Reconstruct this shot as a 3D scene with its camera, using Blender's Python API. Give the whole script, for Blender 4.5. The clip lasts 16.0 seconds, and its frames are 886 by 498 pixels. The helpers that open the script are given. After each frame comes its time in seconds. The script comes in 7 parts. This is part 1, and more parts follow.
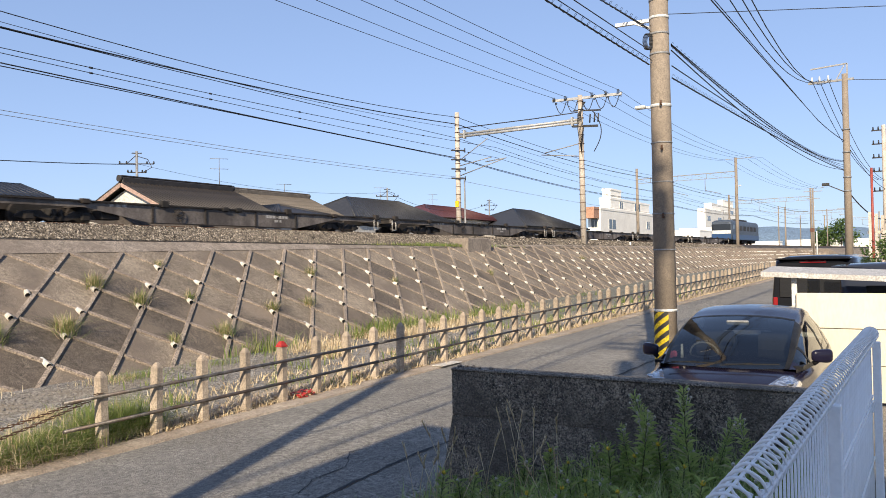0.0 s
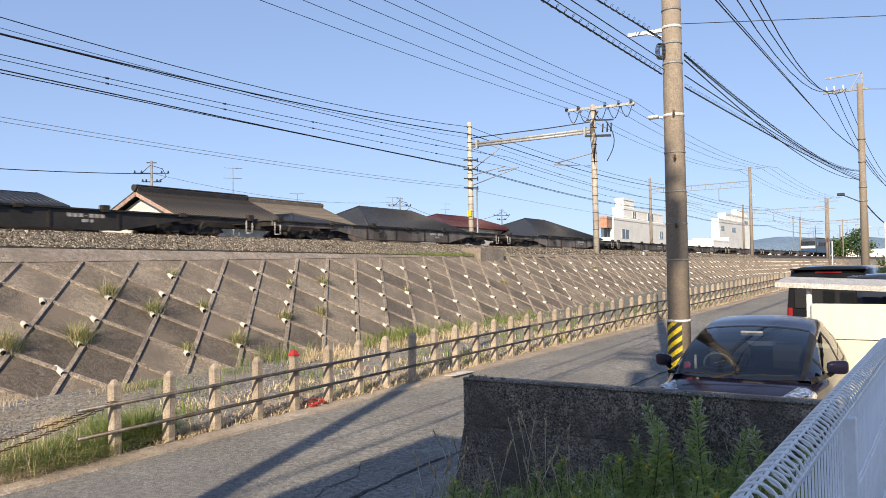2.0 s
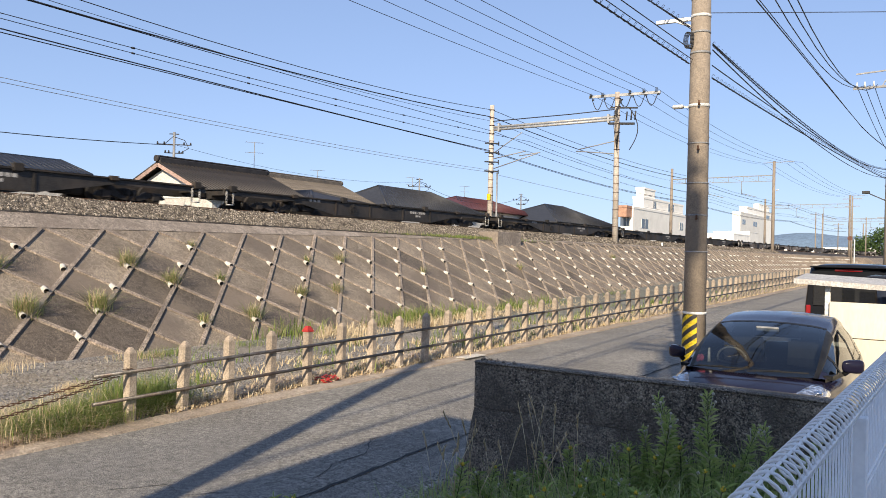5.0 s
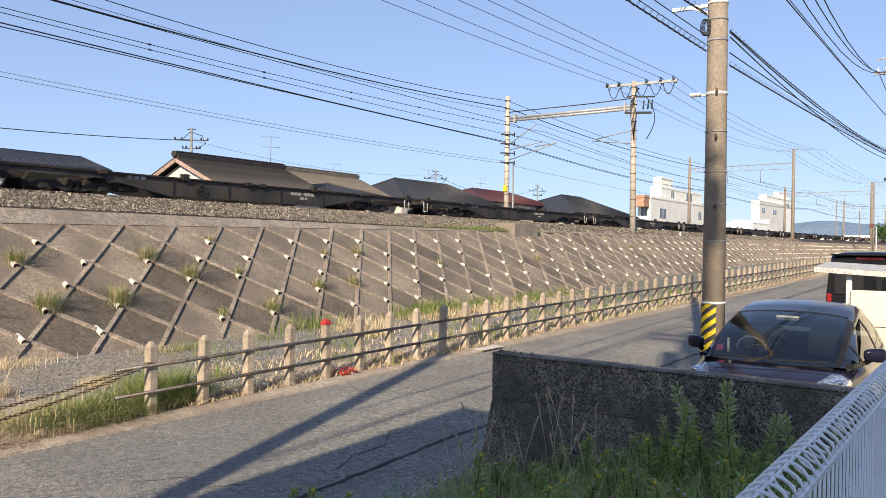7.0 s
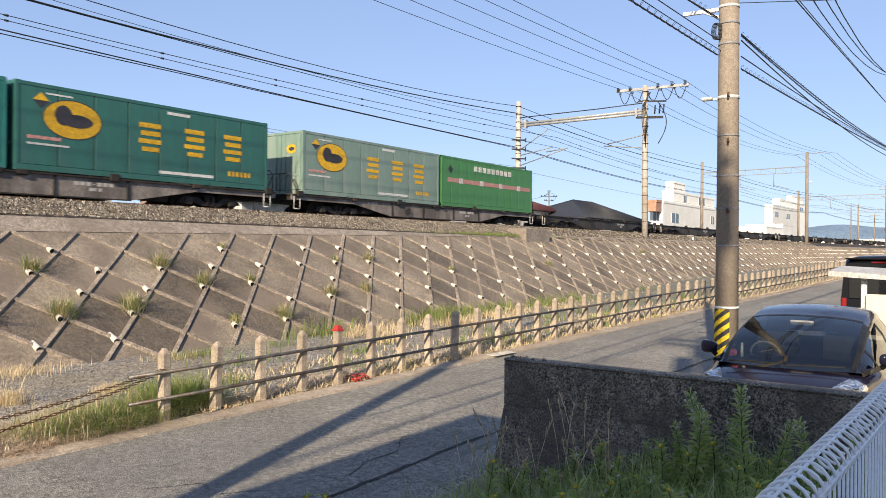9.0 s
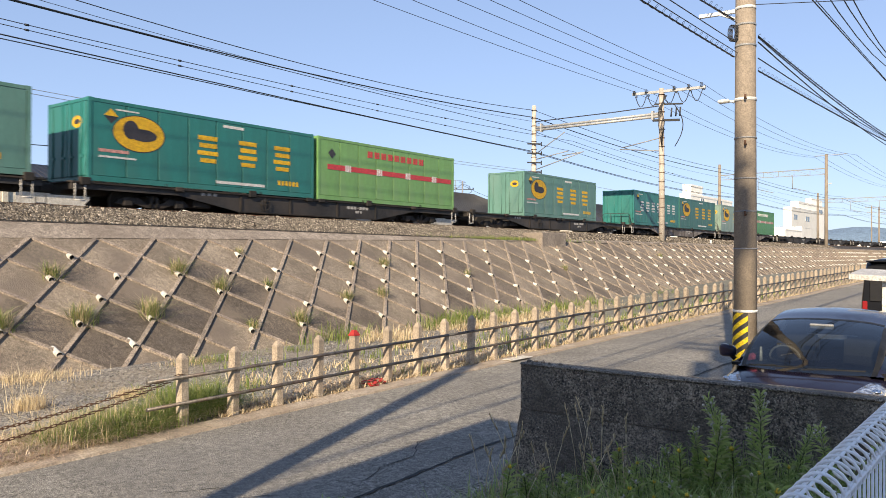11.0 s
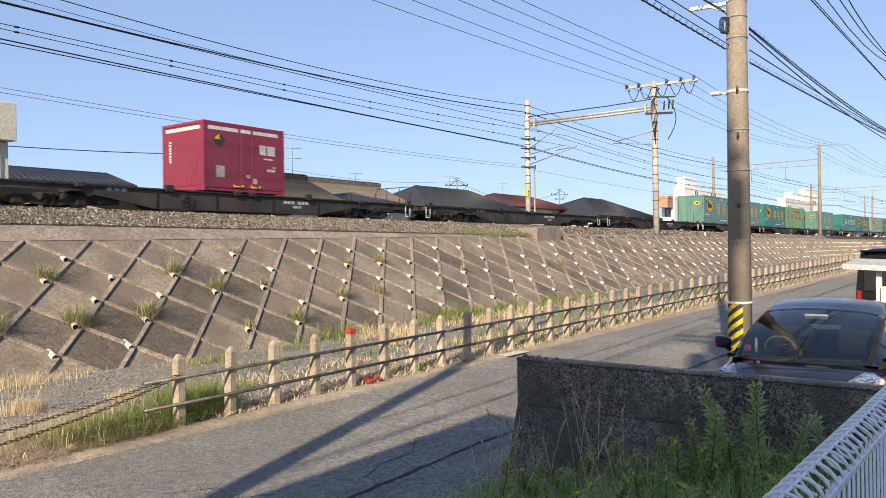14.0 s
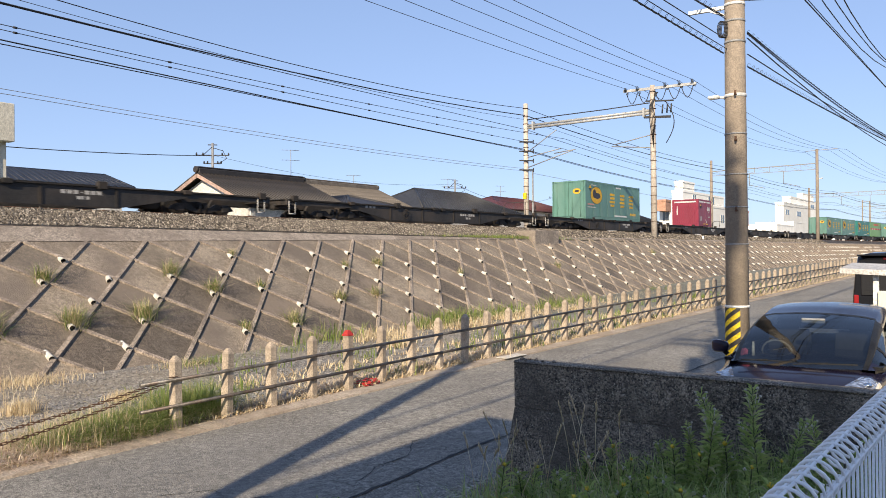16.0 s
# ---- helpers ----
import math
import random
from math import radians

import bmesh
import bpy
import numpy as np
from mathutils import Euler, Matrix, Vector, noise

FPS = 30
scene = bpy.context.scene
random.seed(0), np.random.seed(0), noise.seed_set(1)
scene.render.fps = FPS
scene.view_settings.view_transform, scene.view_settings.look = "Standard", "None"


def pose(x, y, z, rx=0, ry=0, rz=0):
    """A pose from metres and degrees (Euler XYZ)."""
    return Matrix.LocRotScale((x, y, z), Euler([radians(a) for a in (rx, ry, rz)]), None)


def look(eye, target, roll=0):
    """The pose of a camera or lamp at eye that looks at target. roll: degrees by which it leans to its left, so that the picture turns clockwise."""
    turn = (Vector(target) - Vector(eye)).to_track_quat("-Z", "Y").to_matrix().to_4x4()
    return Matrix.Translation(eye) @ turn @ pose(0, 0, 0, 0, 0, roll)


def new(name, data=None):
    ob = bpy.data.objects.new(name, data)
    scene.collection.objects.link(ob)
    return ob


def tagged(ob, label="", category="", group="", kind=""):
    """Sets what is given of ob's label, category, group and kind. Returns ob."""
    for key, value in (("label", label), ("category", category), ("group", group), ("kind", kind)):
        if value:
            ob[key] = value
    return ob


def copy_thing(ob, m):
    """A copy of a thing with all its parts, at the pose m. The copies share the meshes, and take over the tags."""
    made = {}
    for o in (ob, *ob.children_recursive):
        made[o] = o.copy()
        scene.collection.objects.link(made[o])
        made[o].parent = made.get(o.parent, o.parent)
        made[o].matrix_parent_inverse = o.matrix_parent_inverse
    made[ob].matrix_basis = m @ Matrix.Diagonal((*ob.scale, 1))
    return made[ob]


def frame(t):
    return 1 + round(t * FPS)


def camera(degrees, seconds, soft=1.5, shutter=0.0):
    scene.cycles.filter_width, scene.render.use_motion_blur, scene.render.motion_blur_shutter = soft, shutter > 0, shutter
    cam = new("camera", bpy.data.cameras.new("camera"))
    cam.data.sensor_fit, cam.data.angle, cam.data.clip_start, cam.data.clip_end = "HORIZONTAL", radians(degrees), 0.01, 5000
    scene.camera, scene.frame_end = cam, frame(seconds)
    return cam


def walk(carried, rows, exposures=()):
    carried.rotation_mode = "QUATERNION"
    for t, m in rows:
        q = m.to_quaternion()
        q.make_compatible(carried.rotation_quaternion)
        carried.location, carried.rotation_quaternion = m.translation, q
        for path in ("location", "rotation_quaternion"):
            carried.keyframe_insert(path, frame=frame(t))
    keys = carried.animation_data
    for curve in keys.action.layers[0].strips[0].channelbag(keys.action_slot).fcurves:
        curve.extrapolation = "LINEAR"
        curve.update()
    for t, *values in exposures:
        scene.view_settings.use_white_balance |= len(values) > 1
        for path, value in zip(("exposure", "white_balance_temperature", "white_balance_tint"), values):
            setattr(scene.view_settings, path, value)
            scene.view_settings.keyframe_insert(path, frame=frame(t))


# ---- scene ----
from mathutils.bvhtree import BVHTree

cam = camera(59.99, 16.0, soft=0.7, shutter=0.1)
PATH = [
    (0, pose(-0.0153, -0.0095, 2.3400, 90.787, 1.144, 31.319)),
    (0.5, pose(-0.0144, -0.0089, 2.3400, 90.891, 1.171, 31.547)),
    (1, pose(-0.0134, -0.0083, 2.3400, 91.073, 1.207, 31.731)),
    (1.5, pose(-0.0125, -0.0077, 2.3400, 91.307, 1.217, 31.955)),
    (2, pose(-0.0116, -0.0071, 2.3400, 91.512, 0.998, 32.242)),
    (2.5, pose(-0.0106, -0.0066, 2.3400, 91.541, 0.632, 32.506)),
    (3, pose(-0.0097, -0.0060, 2.3400, 91.448, 0.164, 32.641)),
    (3.5, pose(-0.0088, -0.0054, 2.3400, 91.221, -0.414, 32.727)),
    (4, pose(-0.0078, -0.0048, 2.3400, 90.897, -0.931, 32.838)),
    (6.5, pose(-0.0031, -0.0019, 2.3400, 89.449, -1.145, 34.451)),
    (7, pose(-0.0022, -0.0014, 2.3400, 89.557, -0.740, 34.767)),
    (7.5, pose(-0.0013, -0.0008, 2.3400, 89.733, -0.524, 35.013)),
    (8, pose(-0.0003, -0.0002, 2.3400, 89.854, -0.515, 35.196)),
    (8.5, pose(0.0006, 0.0004, 2.3400, 89.913, -0.535, 35.390)),
    (9, pose(0.0015, 0.0009, 2.3400, 89.985, -0.459, 35.634)),
    (11.5, pose(0.0062, 0.0038, 2.3400, 90.329, -0.123, 36.978)),
    (12, pose(0.0071, 0.0044, 2.3400, 90.285, 0.032, 36.909)),
    (12.5, pose(0.0081, 0.0050, 2.3400, 90.238, 0.158, 36.706)),
    (13, pose(0.0090, 0.0056, 2.3400, 90.224, 0.562, 36.546)),
    (13.5, pose(0.0099, 0.0061, 2.3400, 90.167, 0.692, 36.486)),
    (14, pose(0.0109, 0.0067, 2.3400, 90.047, 0.713, 36.485)),
    (14.5, pose(0.0118, 0.0073, 2.3400, 89.938, 0.636, 36.474)),
    (15, pose(0.0128, 0.0079, 2.3400, 89.952, 0.553, 36.428)),
    (15.5, pose(0.0137, 0.0085, 2.3400, 90.089, 0.469, 36.375)),
    (16, pose(0.0146, 0.0090, 2.3400, 90.237, 0.474, 36.341)),
]
walk(cam, PATH, exposures=[(0, 0.55, 7000, 11), (4, 0.55, 7000, 11), (8, 0.62, 7100, 11), (9, 0.65, 7200, 11), (11.5, 0.7, 7400, 11), (12.5, 0.64, 7100, 10), (14, 0.62, 7150, 11), (16, 0.6, 7050, 11)])

# ---- daylight: low sun behind the camera, clear sky ----
SUN_EL, SUN_AZ = 28.0, 162.4   # elevation; compass bearing of the sun, from +Y towards +X
world = bpy.data.worlds.new("world")
scene.world = world
world.use_nodes = True
sky = world.node_tree.nodes.new("ShaderNodeTexSky")
sky.sky_type = "NISHITA"
sky.sun_disc = False
sky.sun_elevation, sky.sun_rotation = radians(SUN_EL), radians(SUN_AZ)
sky.air_density, sky.dust_density, sky.ozone_density = 0.8, 0.4, 3.0
background = world.node_tree.nodes["Background"]
background.inputs["Strength"].default_value = 0.14
haze = world.node_tree.nodes.new("ShaderNodeVectorMath")   # clear morning air, the glow at the horizon softened
haze.operation = "MULTIPLY"
haze.inputs[1].default_value = (1.26, 1.52, 2.06)
soften = world.node_tree.nodes.new("ShaderNodeGamma")
soften.inputs["Gamma"].default_value = 0.48
world.node_tree.links.new(sky.outputs[0], soften.inputs["Color"])
world.node_tree.links.new(soften.outputs[0], haze.inputs[0])
world.node_tree.links.new(haze.outputs[0], background.inputs["Color"])
sun_data = bpy.data.lights.new("sun", "SUN")
sun_data.energy, sun_data.angle, sun_data.color = 5.0, radians(0.5), (1.0, 0.89, 0.72)
sun = new("sun", sun_data)
sun_from = Vector((math.sin(radians(SUN_AZ)) * math.cos(radians(SUN_EL)),
                   math.cos(radians(SUN_AZ)) * math.cos(radians(SUN_EL)), math.sin(radians(SUN_EL))))
sun.matrix_basis = look(sun_from * 60, (0, 0, 0))


# ---- materials ----
def surface(name, c1, c2, scale=4.0, rough=0.85, bump=0.3, grain=60.0, metal=0.0, stain=None, stain_scale=0.6,
            stain_amount=0.5, vary=0.12, place="Object", speck=None, coat=0.0, stretch=(1, 1, 1), grit=0.3):
    """A weathered surface: two colours mixed at two scales, a large stain, fine relief, and a little change per object."""
    m = bpy.data.materials.new(name)
    m.use_nodes = True
    nt = m.node_tree
    n, l = nt.nodes, nt.links
    bsdf = n["Principled BSDF"]
    bsdf.inputs["Metallic"].default_value = metal
    bsdf.inputs["Coat Weight"].default_value = coat
    co = n.new("ShaderNodeTexCoord").outputs["Object"] if place == "Object" else n.new("ShaderNodeNewGeometry").outputs["Position"]
    mp = n.new("ShaderNodeMapping")
    mp.inputs["Scale"].default_value = stretch
    l.new(co, mp.inputs["Vector"])
    co = mp.outputs["Vector"]

    def tex(sc, detail=5.0):
        t = n.new("ShaderNodeTexNoise")
        t.inputs["Scale"].default_value, t.inputs["Detail"].default_value = sc, detail
        l.new(co, t.inputs["Vector"])
        return t.outputs["Fac"]

    def ramp(fac, a, b):
        r = n.new("ShaderNodeMapRange")
        r.inputs["From Min"].default_value, r.inputs["From Max"].default_value = a, b
        l.new(fac, r.inputs["Value"])
        return r.outputs["Result"]

    def mix(fac, a, b, amount=1.0, kind="MIX"):
        x = n.new("ShaderNodeMix")
        x.data_type, x.blend_type = "RGBA", kind
        if amount != 1.0:
            k = n.new("ShaderNodeMath")
            k.operation = "MULTIPLY"
            k.inputs[1].default_value = amount
            l.new(fac, k.inputs[0])
            fac = k.outputs[0]
        if hasattr(fac, "links"):
            l.new(fac, x.inputs["Factor"])
        else:
            x.inputs["Factor"].default_value = fac
        for sock, v in ((x.inputs["A"], a), (x.inputs["B"], b)):
            if isinstance(v, tuple):
                sock.default_value = (*v, 1)
            else:
                l.new(v, sock)
        for s in x.inputs:
            if s.type == "RGBA" and s.name in ("A", "B"):
                v = a if s.name == "A" else b
                if isinstance(v, tuple):
                    s.default_value = (*v, 1)
                elif not s.is_linked:
                    l.new(v, s)
        return [o for o in x.outputs if o.type == "RGBA"][0]

    col = mix(ramp(tex(scale), 0.35, 0.65), c1, c2)
    fine = tex(grain, 3.0)
    for f, amount in ((fine, grit), (tex(grain * 0.22, 4.0), grit * 0.45)):
        base = max(0.9, 1 - amount / 3)
        r = n.new("ShaderNodeMapRange")
        r.inputs["From Min"].default_value, r.inputs["From Max"].default_value = 0.36, 0.64
        r.inputs["To Min"].default_value, r.inputs["To Max"].default_value = base * (1 - amount), base * (1 + amount)
        l.new(f, r.inputs["Value"])
        k = n.new("ShaderNodeVectorMath")
        k.operation = "SCALE"
        l.new(col, k.inputs[0])
        l.new(r.outputs["Result"], k.inputs["Scale"])
        col = k.outputs[0]
    if speck:
        col = mix(ramp(tex(grain * 1.25, 2.0), 0.6, 0.68), col, speck, 0.8)
    if stain:
        col = mix(ramp(tex(stain_scale, 6.0), 0.48, 0.62), col, stain, stain_amount)
    if vary:
        info = n.new("ShaderNodeObjectInfo")
        hsv = n.new("ShaderNodeHueSaturation")
        v = n.new("ShaderNodeMapRange")
        v.inputs["To Min"].default_value, v.inputs["To Max"].default_value = 1 - vary, 1 + vary
        l.new(info.outputs["Random"], v.inputs["Value"])
        l.new(v.outputs["Result"], hsv.inputs["Value"])
        l.new(col, hsv.inputs["Color"])
        col = hsv.outputs["Color"]
    l.new(col, bsdf.inputs["Base Color"])
    r = n.new("ShaderNodeMapRange")
    r.inputs["To Min"].default_value, r.inputs["To Max"].default_value = max(0.02, rough - 0.12), min(1, rough + 0.12)
    l.new(tex(scale * 3), r.inputs["Value"])
    l.new(r.outputs["Result"], bsdf.inputs["Roughness"])
    if bump:
        b = n.new("ShaderNodeBump")
        b.inputs["Strength"].default_value, b.inputs["Distance"].default_value = bump, 0.02
        l.new(fine, b.inputs["Height"])
        l.new(b.outputs["Normal"], bsdf.inputs["Normal"])
    return m


def per_island(name, colours, rough=0.9, spread=0.25, translucent=0.0):
    """Each loose piece takes its own shade along a ramp of colours."""
    m = bpy.data.materials.new(name)
    m.use_nodes = True
    n, l = m.node_tree.nodes, m.node_tree.links
    g = n.new("ShaderNodeNewGeometry")
    r = n.new("ShaderNodeValToRGB")
    els = r.color_ramp.elements
    while len(els) < len(colours):
        els.new(0.5)
    for i, c in enumerate(colours):
        els[i].position = i / max(1, len(colours) - 1)
        els[i].color = (*c, 1)
    l.new(g.outputs["Random Per Island"], r.inputs["Fac"])
    b = n["Principled BSDF"]
    l.new(r.outputs["Color"], b.inputs["Base Color"])
    b.inputs["Roughness"].default_value = rough
    if translucent:
        t = n.new("ShaderNodeBsdfTranslucent")
        l.new(r.outputs["Color"], t.inputs["Color"])
        x = n.new("ShaderNodeMixShader")
        x.inputs["Fac"].default_value = translucent
        l.new(b.outputs[0], x.inputs[1])
        l.new(t.outputs[0], x.inputs[2])
        l.new(x.outputs[0], n["Material Output"].inputs["Surface"])
    return m


def glass(name, tint=(0.02, 0.025, 0.03), rough=0.03):
    m = bpy.data.materials.new(name)
    m.use_nodes = True
    b = m.node_tree.nodes["Principled BSDF"]
    b.inputs["Base Color"].default_value = (*tint, 1)
    b.inputs["Roughness"].default_value = rough
    b.inputs["Specular IOR Level"].default_value = 0.8
    return m


M_asphalt = surface("asphalt", (0.197, 0.181, 0.156), (0.258, 0.24, 0.208), 0.8, 0.9, 0.6, 72, grit=0.7, place="World", stain=(0.13, 0.125, 0.12),
                    stain_scale=0.35, stain_amount=0.35, speck=(0.46, 0.44, 0.41), vary=0)
M_apron = surface("old_asphalt", (0.21, 0.193, 0.166), (0.272, 0.251, 0.217), 0.9, 0.9, 0.6, 70, grit=0.62, place="World", stain=(0.13, 0.125, 0.12), stain_scale=0.5, speck=(0.5, 0.48, 0.45), vary=0)
M_curb = surface("worn_concrete_edging", (0.44, 0.365, 0.285), (0.34, 0.275, 0.215), 3, 0.92, 0.5, 40, grit=0.3, place="World", stain=(0.26, 0.2, 0.14), stain_scale=1.1)
M_soil = surface("dry_soil_and_gravel", (0.21, 0.19, 0.165), (0.28, 0.258, 0.225), 2.0, 0.95, 0.8, 34, grit=0.8, place="World", stain=(0.27, 0.21, 0.13), stain_scale=0.7, stain_amount=0.4, speck=(0.5, 0.47, 0.43), vary=0)
M_field = surface("suburban_ground", (0.16, 0.15, 0.11), (0.2, 0.19, 0.15), 0.05, 0.95, 0.2, 5, place="World", stain=(0.09, 0.11, 0.04), stain_scale=0.02, vary=0)
M_slope = surface("weathered_slope_concrete", (0.285, 0.233, 0.175), (0.19, 0.152, 0.114), 1.3, 0.93, 0.7, 58, place="World", stain=(0.125, 0.1, 0.08),
                  stain_scale=0.5, stain_amount=0.8, vary=0.2, grit=0.5, speck=(0.36, 0.3, 0.24))
# darker variant of the slope colour, used for part of the slabs
M_slope_dark = surface("dark_slope_concrete", (0.15, 0.12, 0.093), (0.1, 0.08, 0.062), 1.6, 0.9, 0.7, 58, place="World", stain=(0.24, 0.19, 0.145),
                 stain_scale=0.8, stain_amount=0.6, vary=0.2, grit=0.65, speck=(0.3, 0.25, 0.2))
M_rib = surface("rib_concrete", (0.37, 0.3, 0.238), (0.3, 0.243, 0.19), 2.5, 0.93, 0.5, 36, grit=0.5, place="World", stain=(0.13, 0.105, 0.09), stain_scale=1.0, vary=0.1)
M_cap = surface("cap_concrete", (0.34, 0.285, 0.235), (0.28, 0.235, 0.19), 0.8, 0.93, 0.5, 34, grit=0.45, place="World", stain=(0.17, 0.135, 0.11), stain_scale=0.8, vary=0)
# bed coloured near-black to give the shaded gaps between the loose stones
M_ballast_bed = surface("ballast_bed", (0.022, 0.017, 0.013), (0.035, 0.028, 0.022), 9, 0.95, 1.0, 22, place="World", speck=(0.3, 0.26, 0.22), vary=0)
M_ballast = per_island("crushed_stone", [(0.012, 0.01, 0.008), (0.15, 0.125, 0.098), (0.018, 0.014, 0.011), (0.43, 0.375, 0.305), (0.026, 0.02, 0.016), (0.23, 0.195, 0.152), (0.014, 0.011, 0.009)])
M_gravel = per_island("grey_gravel", [(0.09, 0.084, 0.075), (0.2, 0.185, 0.165), (0.13, 0.12, 0.11), (0.33, 0.3, 0.27), (0.16, 0.147, 0.132)])
M_wall = surface("dark_mossy_concrete", (0.255, 0.212, 0.168), (0.15, 0.125, 0.1), 2.2, 0.95, 1.0, 62, grit=0.75, place="World", stain=(0.09, 0.077, 0.063), stain_scale=1.6, stain_amount=0.7, speck=(0.5, 0.45, 0.38))
M_pole = surface("pole_concrete", (0.285, 0.235, 0.185), (0.235, 0.193, 0.152), 1.2, 0.9, 0.3, 60, stain=(0.2, 0.165, 0.13), stain_scale=1.5, grit=0.22)
M_pole_light = surface("light_pole_concrete", (0.6, 0.535, 0.46), (0.52, 0.455, 0.385), 1.2, 0.9, 0.25, 50, stain=(0.3, 0.24, 0.19), stain_scale=1.5)
M_post = surface("post_concrete", (0.47, 0.39, 0.3), (0.38, 0.305, 0.23), 5, 0.92, 0.4, 60, stain=(0.2, 0.16, 0.12), stain_scale=4, vary=0.14)
M_galv = surface("galvanised_steel", (0.3, 0.3, 0.3), (0.22, 0.22, 0.22), 6, 0.55, 0.1, 80, metal=0.15)
M_pipe = surface("weathered_rail_pipe", (0.17, 0.16, 0.15), (0.09, 0.08, 0.072), 8, 0.5, 0.2, 60, metal=0.6, stain=(0.12, 0.06, 0.035), stain_scale=3, stain_amount=0.4)
M_wire = surface("black_cable", (0.018, 0.018, 0.02), (0.03, 0.03, 0.032), 3, 0.6, 0.0, 30)
M_white = surface("white_paint", (0.72, 0.72, 0.7), (0.66, 0.66, 0.63), 2, 0.6, 0.05, 40, stain=(0.45, 0.42, 0.36), stain_scale=0.9, stain_amount=0.3)
M_rust = surface("rusted_rail", (0.16, 0.08, 0.045), (0.1, 0.055, 0.035), 6, 0.8, 0.4, 50, metal=0.3)
M_yellow = surface("yellow_sheet", (0.85, 0.62, 0.02), (0.78, 0.55, 0.02), 4, 0.5, 0.05, 40)
M_black = surface("black_sheet", (0.02, 0.02, 0.02), (0.035, 0.034, 0.032), 4, 0.55, 0.05, 40)


# ---- mesh helpers ----
def part(name, bm, material, parent=None, label="", smooth=False):
    me = bpy.data.meshes.new(name)
    bm.to_mesh(me)
    bm.free()
    for mt in (material if isinstance(material, (list, tuple)) else [material]):
        me.materials.append(mt)
    if smooth:
        for p in me.polygons:
            p.use_smooth = True
    ob = new(name, me)
    if parent is not None:
        ob.parent = parent
    if label:
        tagged(ob, label)
    return ob


def piece(name, me, m, parent):
    """A further object on an existing mesh."""
    ob = new(name, me)
    ob.parent = parent
    ob.matrix_basis = m
    return ob


def thing(name, label, category, m=None, group="", kind=""):
    ob = new(name)
    ob.empty_display_size = 0.2
    if m is not None:
        ob.matrix_basis = m
    return tagged(ob, label, category, group, kind)


def box(bm, x0, x1, y0, y1, z0, z1, bevel=0.0, mat=0):
    r = bmesh.ops.create_cube(bm, size=1.0, matrix=Matrix.Translation(((x0 + x1) / 2, (y0 + y1) / 2, (z0 + z1) / 2)) @ Matrix.Diagonal((x1 - x0, y1 - y0, z1 - z0, 1)))
    fs = {f for v in r["verts"] for f in v.link_faces}
    for f in fs:
        f.material_index = mat
    if bevel:
        es = list({e for v in r["verts"] for e in v.link_edges})
        rb = bmesh.ops.bevel(bm, geom=es, offset=bevel, segments=1, affect="EDGES")
        for f in rb["faces"]:
            f.material_index = mat
    return bm


def rod_between(bm, a, b, r, r2=None, seg=8, mat=0):
    a, b = Vector(a), Vector(b)
    d = b - a
    if d.length < 1e-6:
        return bm
    q = d.to_track_quat("Z", "Y").to_matrix().to_4x4()
    res = bmesh.ops.create_cone(bm, cap_ends=True, segments=seg, radius1=r, radius2=r if r2 is None else r2, depth=d.length,
                                matrix=Matrix.Translation((a + b) / 2) @ q)
    for f in {f for v in res["verts"] for f in v.link_faces}:
        f.material_index = mat
        if len(f.verts) == 4:
            f.smooth = True
    return bm


def beam_between(bm, a, b, w, h, mat=0):
    """A square bar from a to b, w across and h high."""
    a, b = Vector(a), Vector(b)
    d = b - a
    q = d.to_track_quat("X", "Z").to_matrix().to_4x4()
    r = bmesh.ops.create_cube(bm, size=1.0, matrix=Matrix.Translation((a + b) / 2) @ q @ Matrix.Diagonal((d.length, w, h, 1)))
    for f in {f for v in r["verts"] for f in v.link_faces}:
        f.material_index = mat
    return bm


def tube(bm, pts, r, seg=5):
    """One bent bar of even thickness through the points."""
    pts = [Vector(p) for p in pts]
    rings = []
    for i, p in enumerate(pts):
        d = (pts[min(i + 1, len(pts) - 1)] - pts[max(i - 1, 0)]).normalized()
        ref = Vector((0, 0, 1)) if abs(d.z) < 0.9 else Vector((0, 1, 0))
        a = d.cross(ref).normalized()
        b = d.cross(a).normalized()
        if rings and (a.dot(last) < 0):
            a, b = -a, -b
        last = a
        rings.append([bm.verts.new(p + (a * math.cos(q) + b * math.sin(q)) * r) for q in [2 * math.pi * k / seg for k in range(seg)]])
    for u, v in zip(rings, rings[1:]):
        for k in range(seg):
            f = bm.faces.new((u[k], u[(k + 1) % seg], v[(k + 1) % seg], v[k]))
            f.smooth = True
    bm.faces.new(rings[0][::-1]), bm.faces.new(rings[-1])
    return bm


def sheet(pts, faces):
    bm = bmesh.new()
    vs = [bm.verts.new(p) for p in pts]
    for f in faces:
        bm.faces.new([vs[i] for i in f])
    bmesh.ops.recalc_face_normals(bm, faces=bm.faces[:])
    return bm


def grid_sheet(us, vs, fn):
    pts = [fn(u, v) for u in us for v in vs]
    nv = len(vs)
    return sheet(pts, [(i * nv + j, (i + 1) * nv + j, (i + 1) * nv + j + 1, i * nv + j + 1) for i in range(len(us) - 1) for j in range(nv - 1)])


def span(a, b, step):
    n = max(1, round((b - a) / step))
    return [a + (b - a) * i / n for i in range(n + 1)]


# ---- the lie of the land ----
def ground_z(y):
    """The road climbs gently away from the camera and levels out."""
    return 0.0185 * max(-40.0, min(y, 70.0))


def bend(y):
    """The railway swings gently east beyond 70 m."""
    if y < 70:
        return 0.0
    if y < 170:
        return (y - 70) ** 2 / 2460
    return 100 ** 2 / 2460 + (y - 170) * 100 / 1230


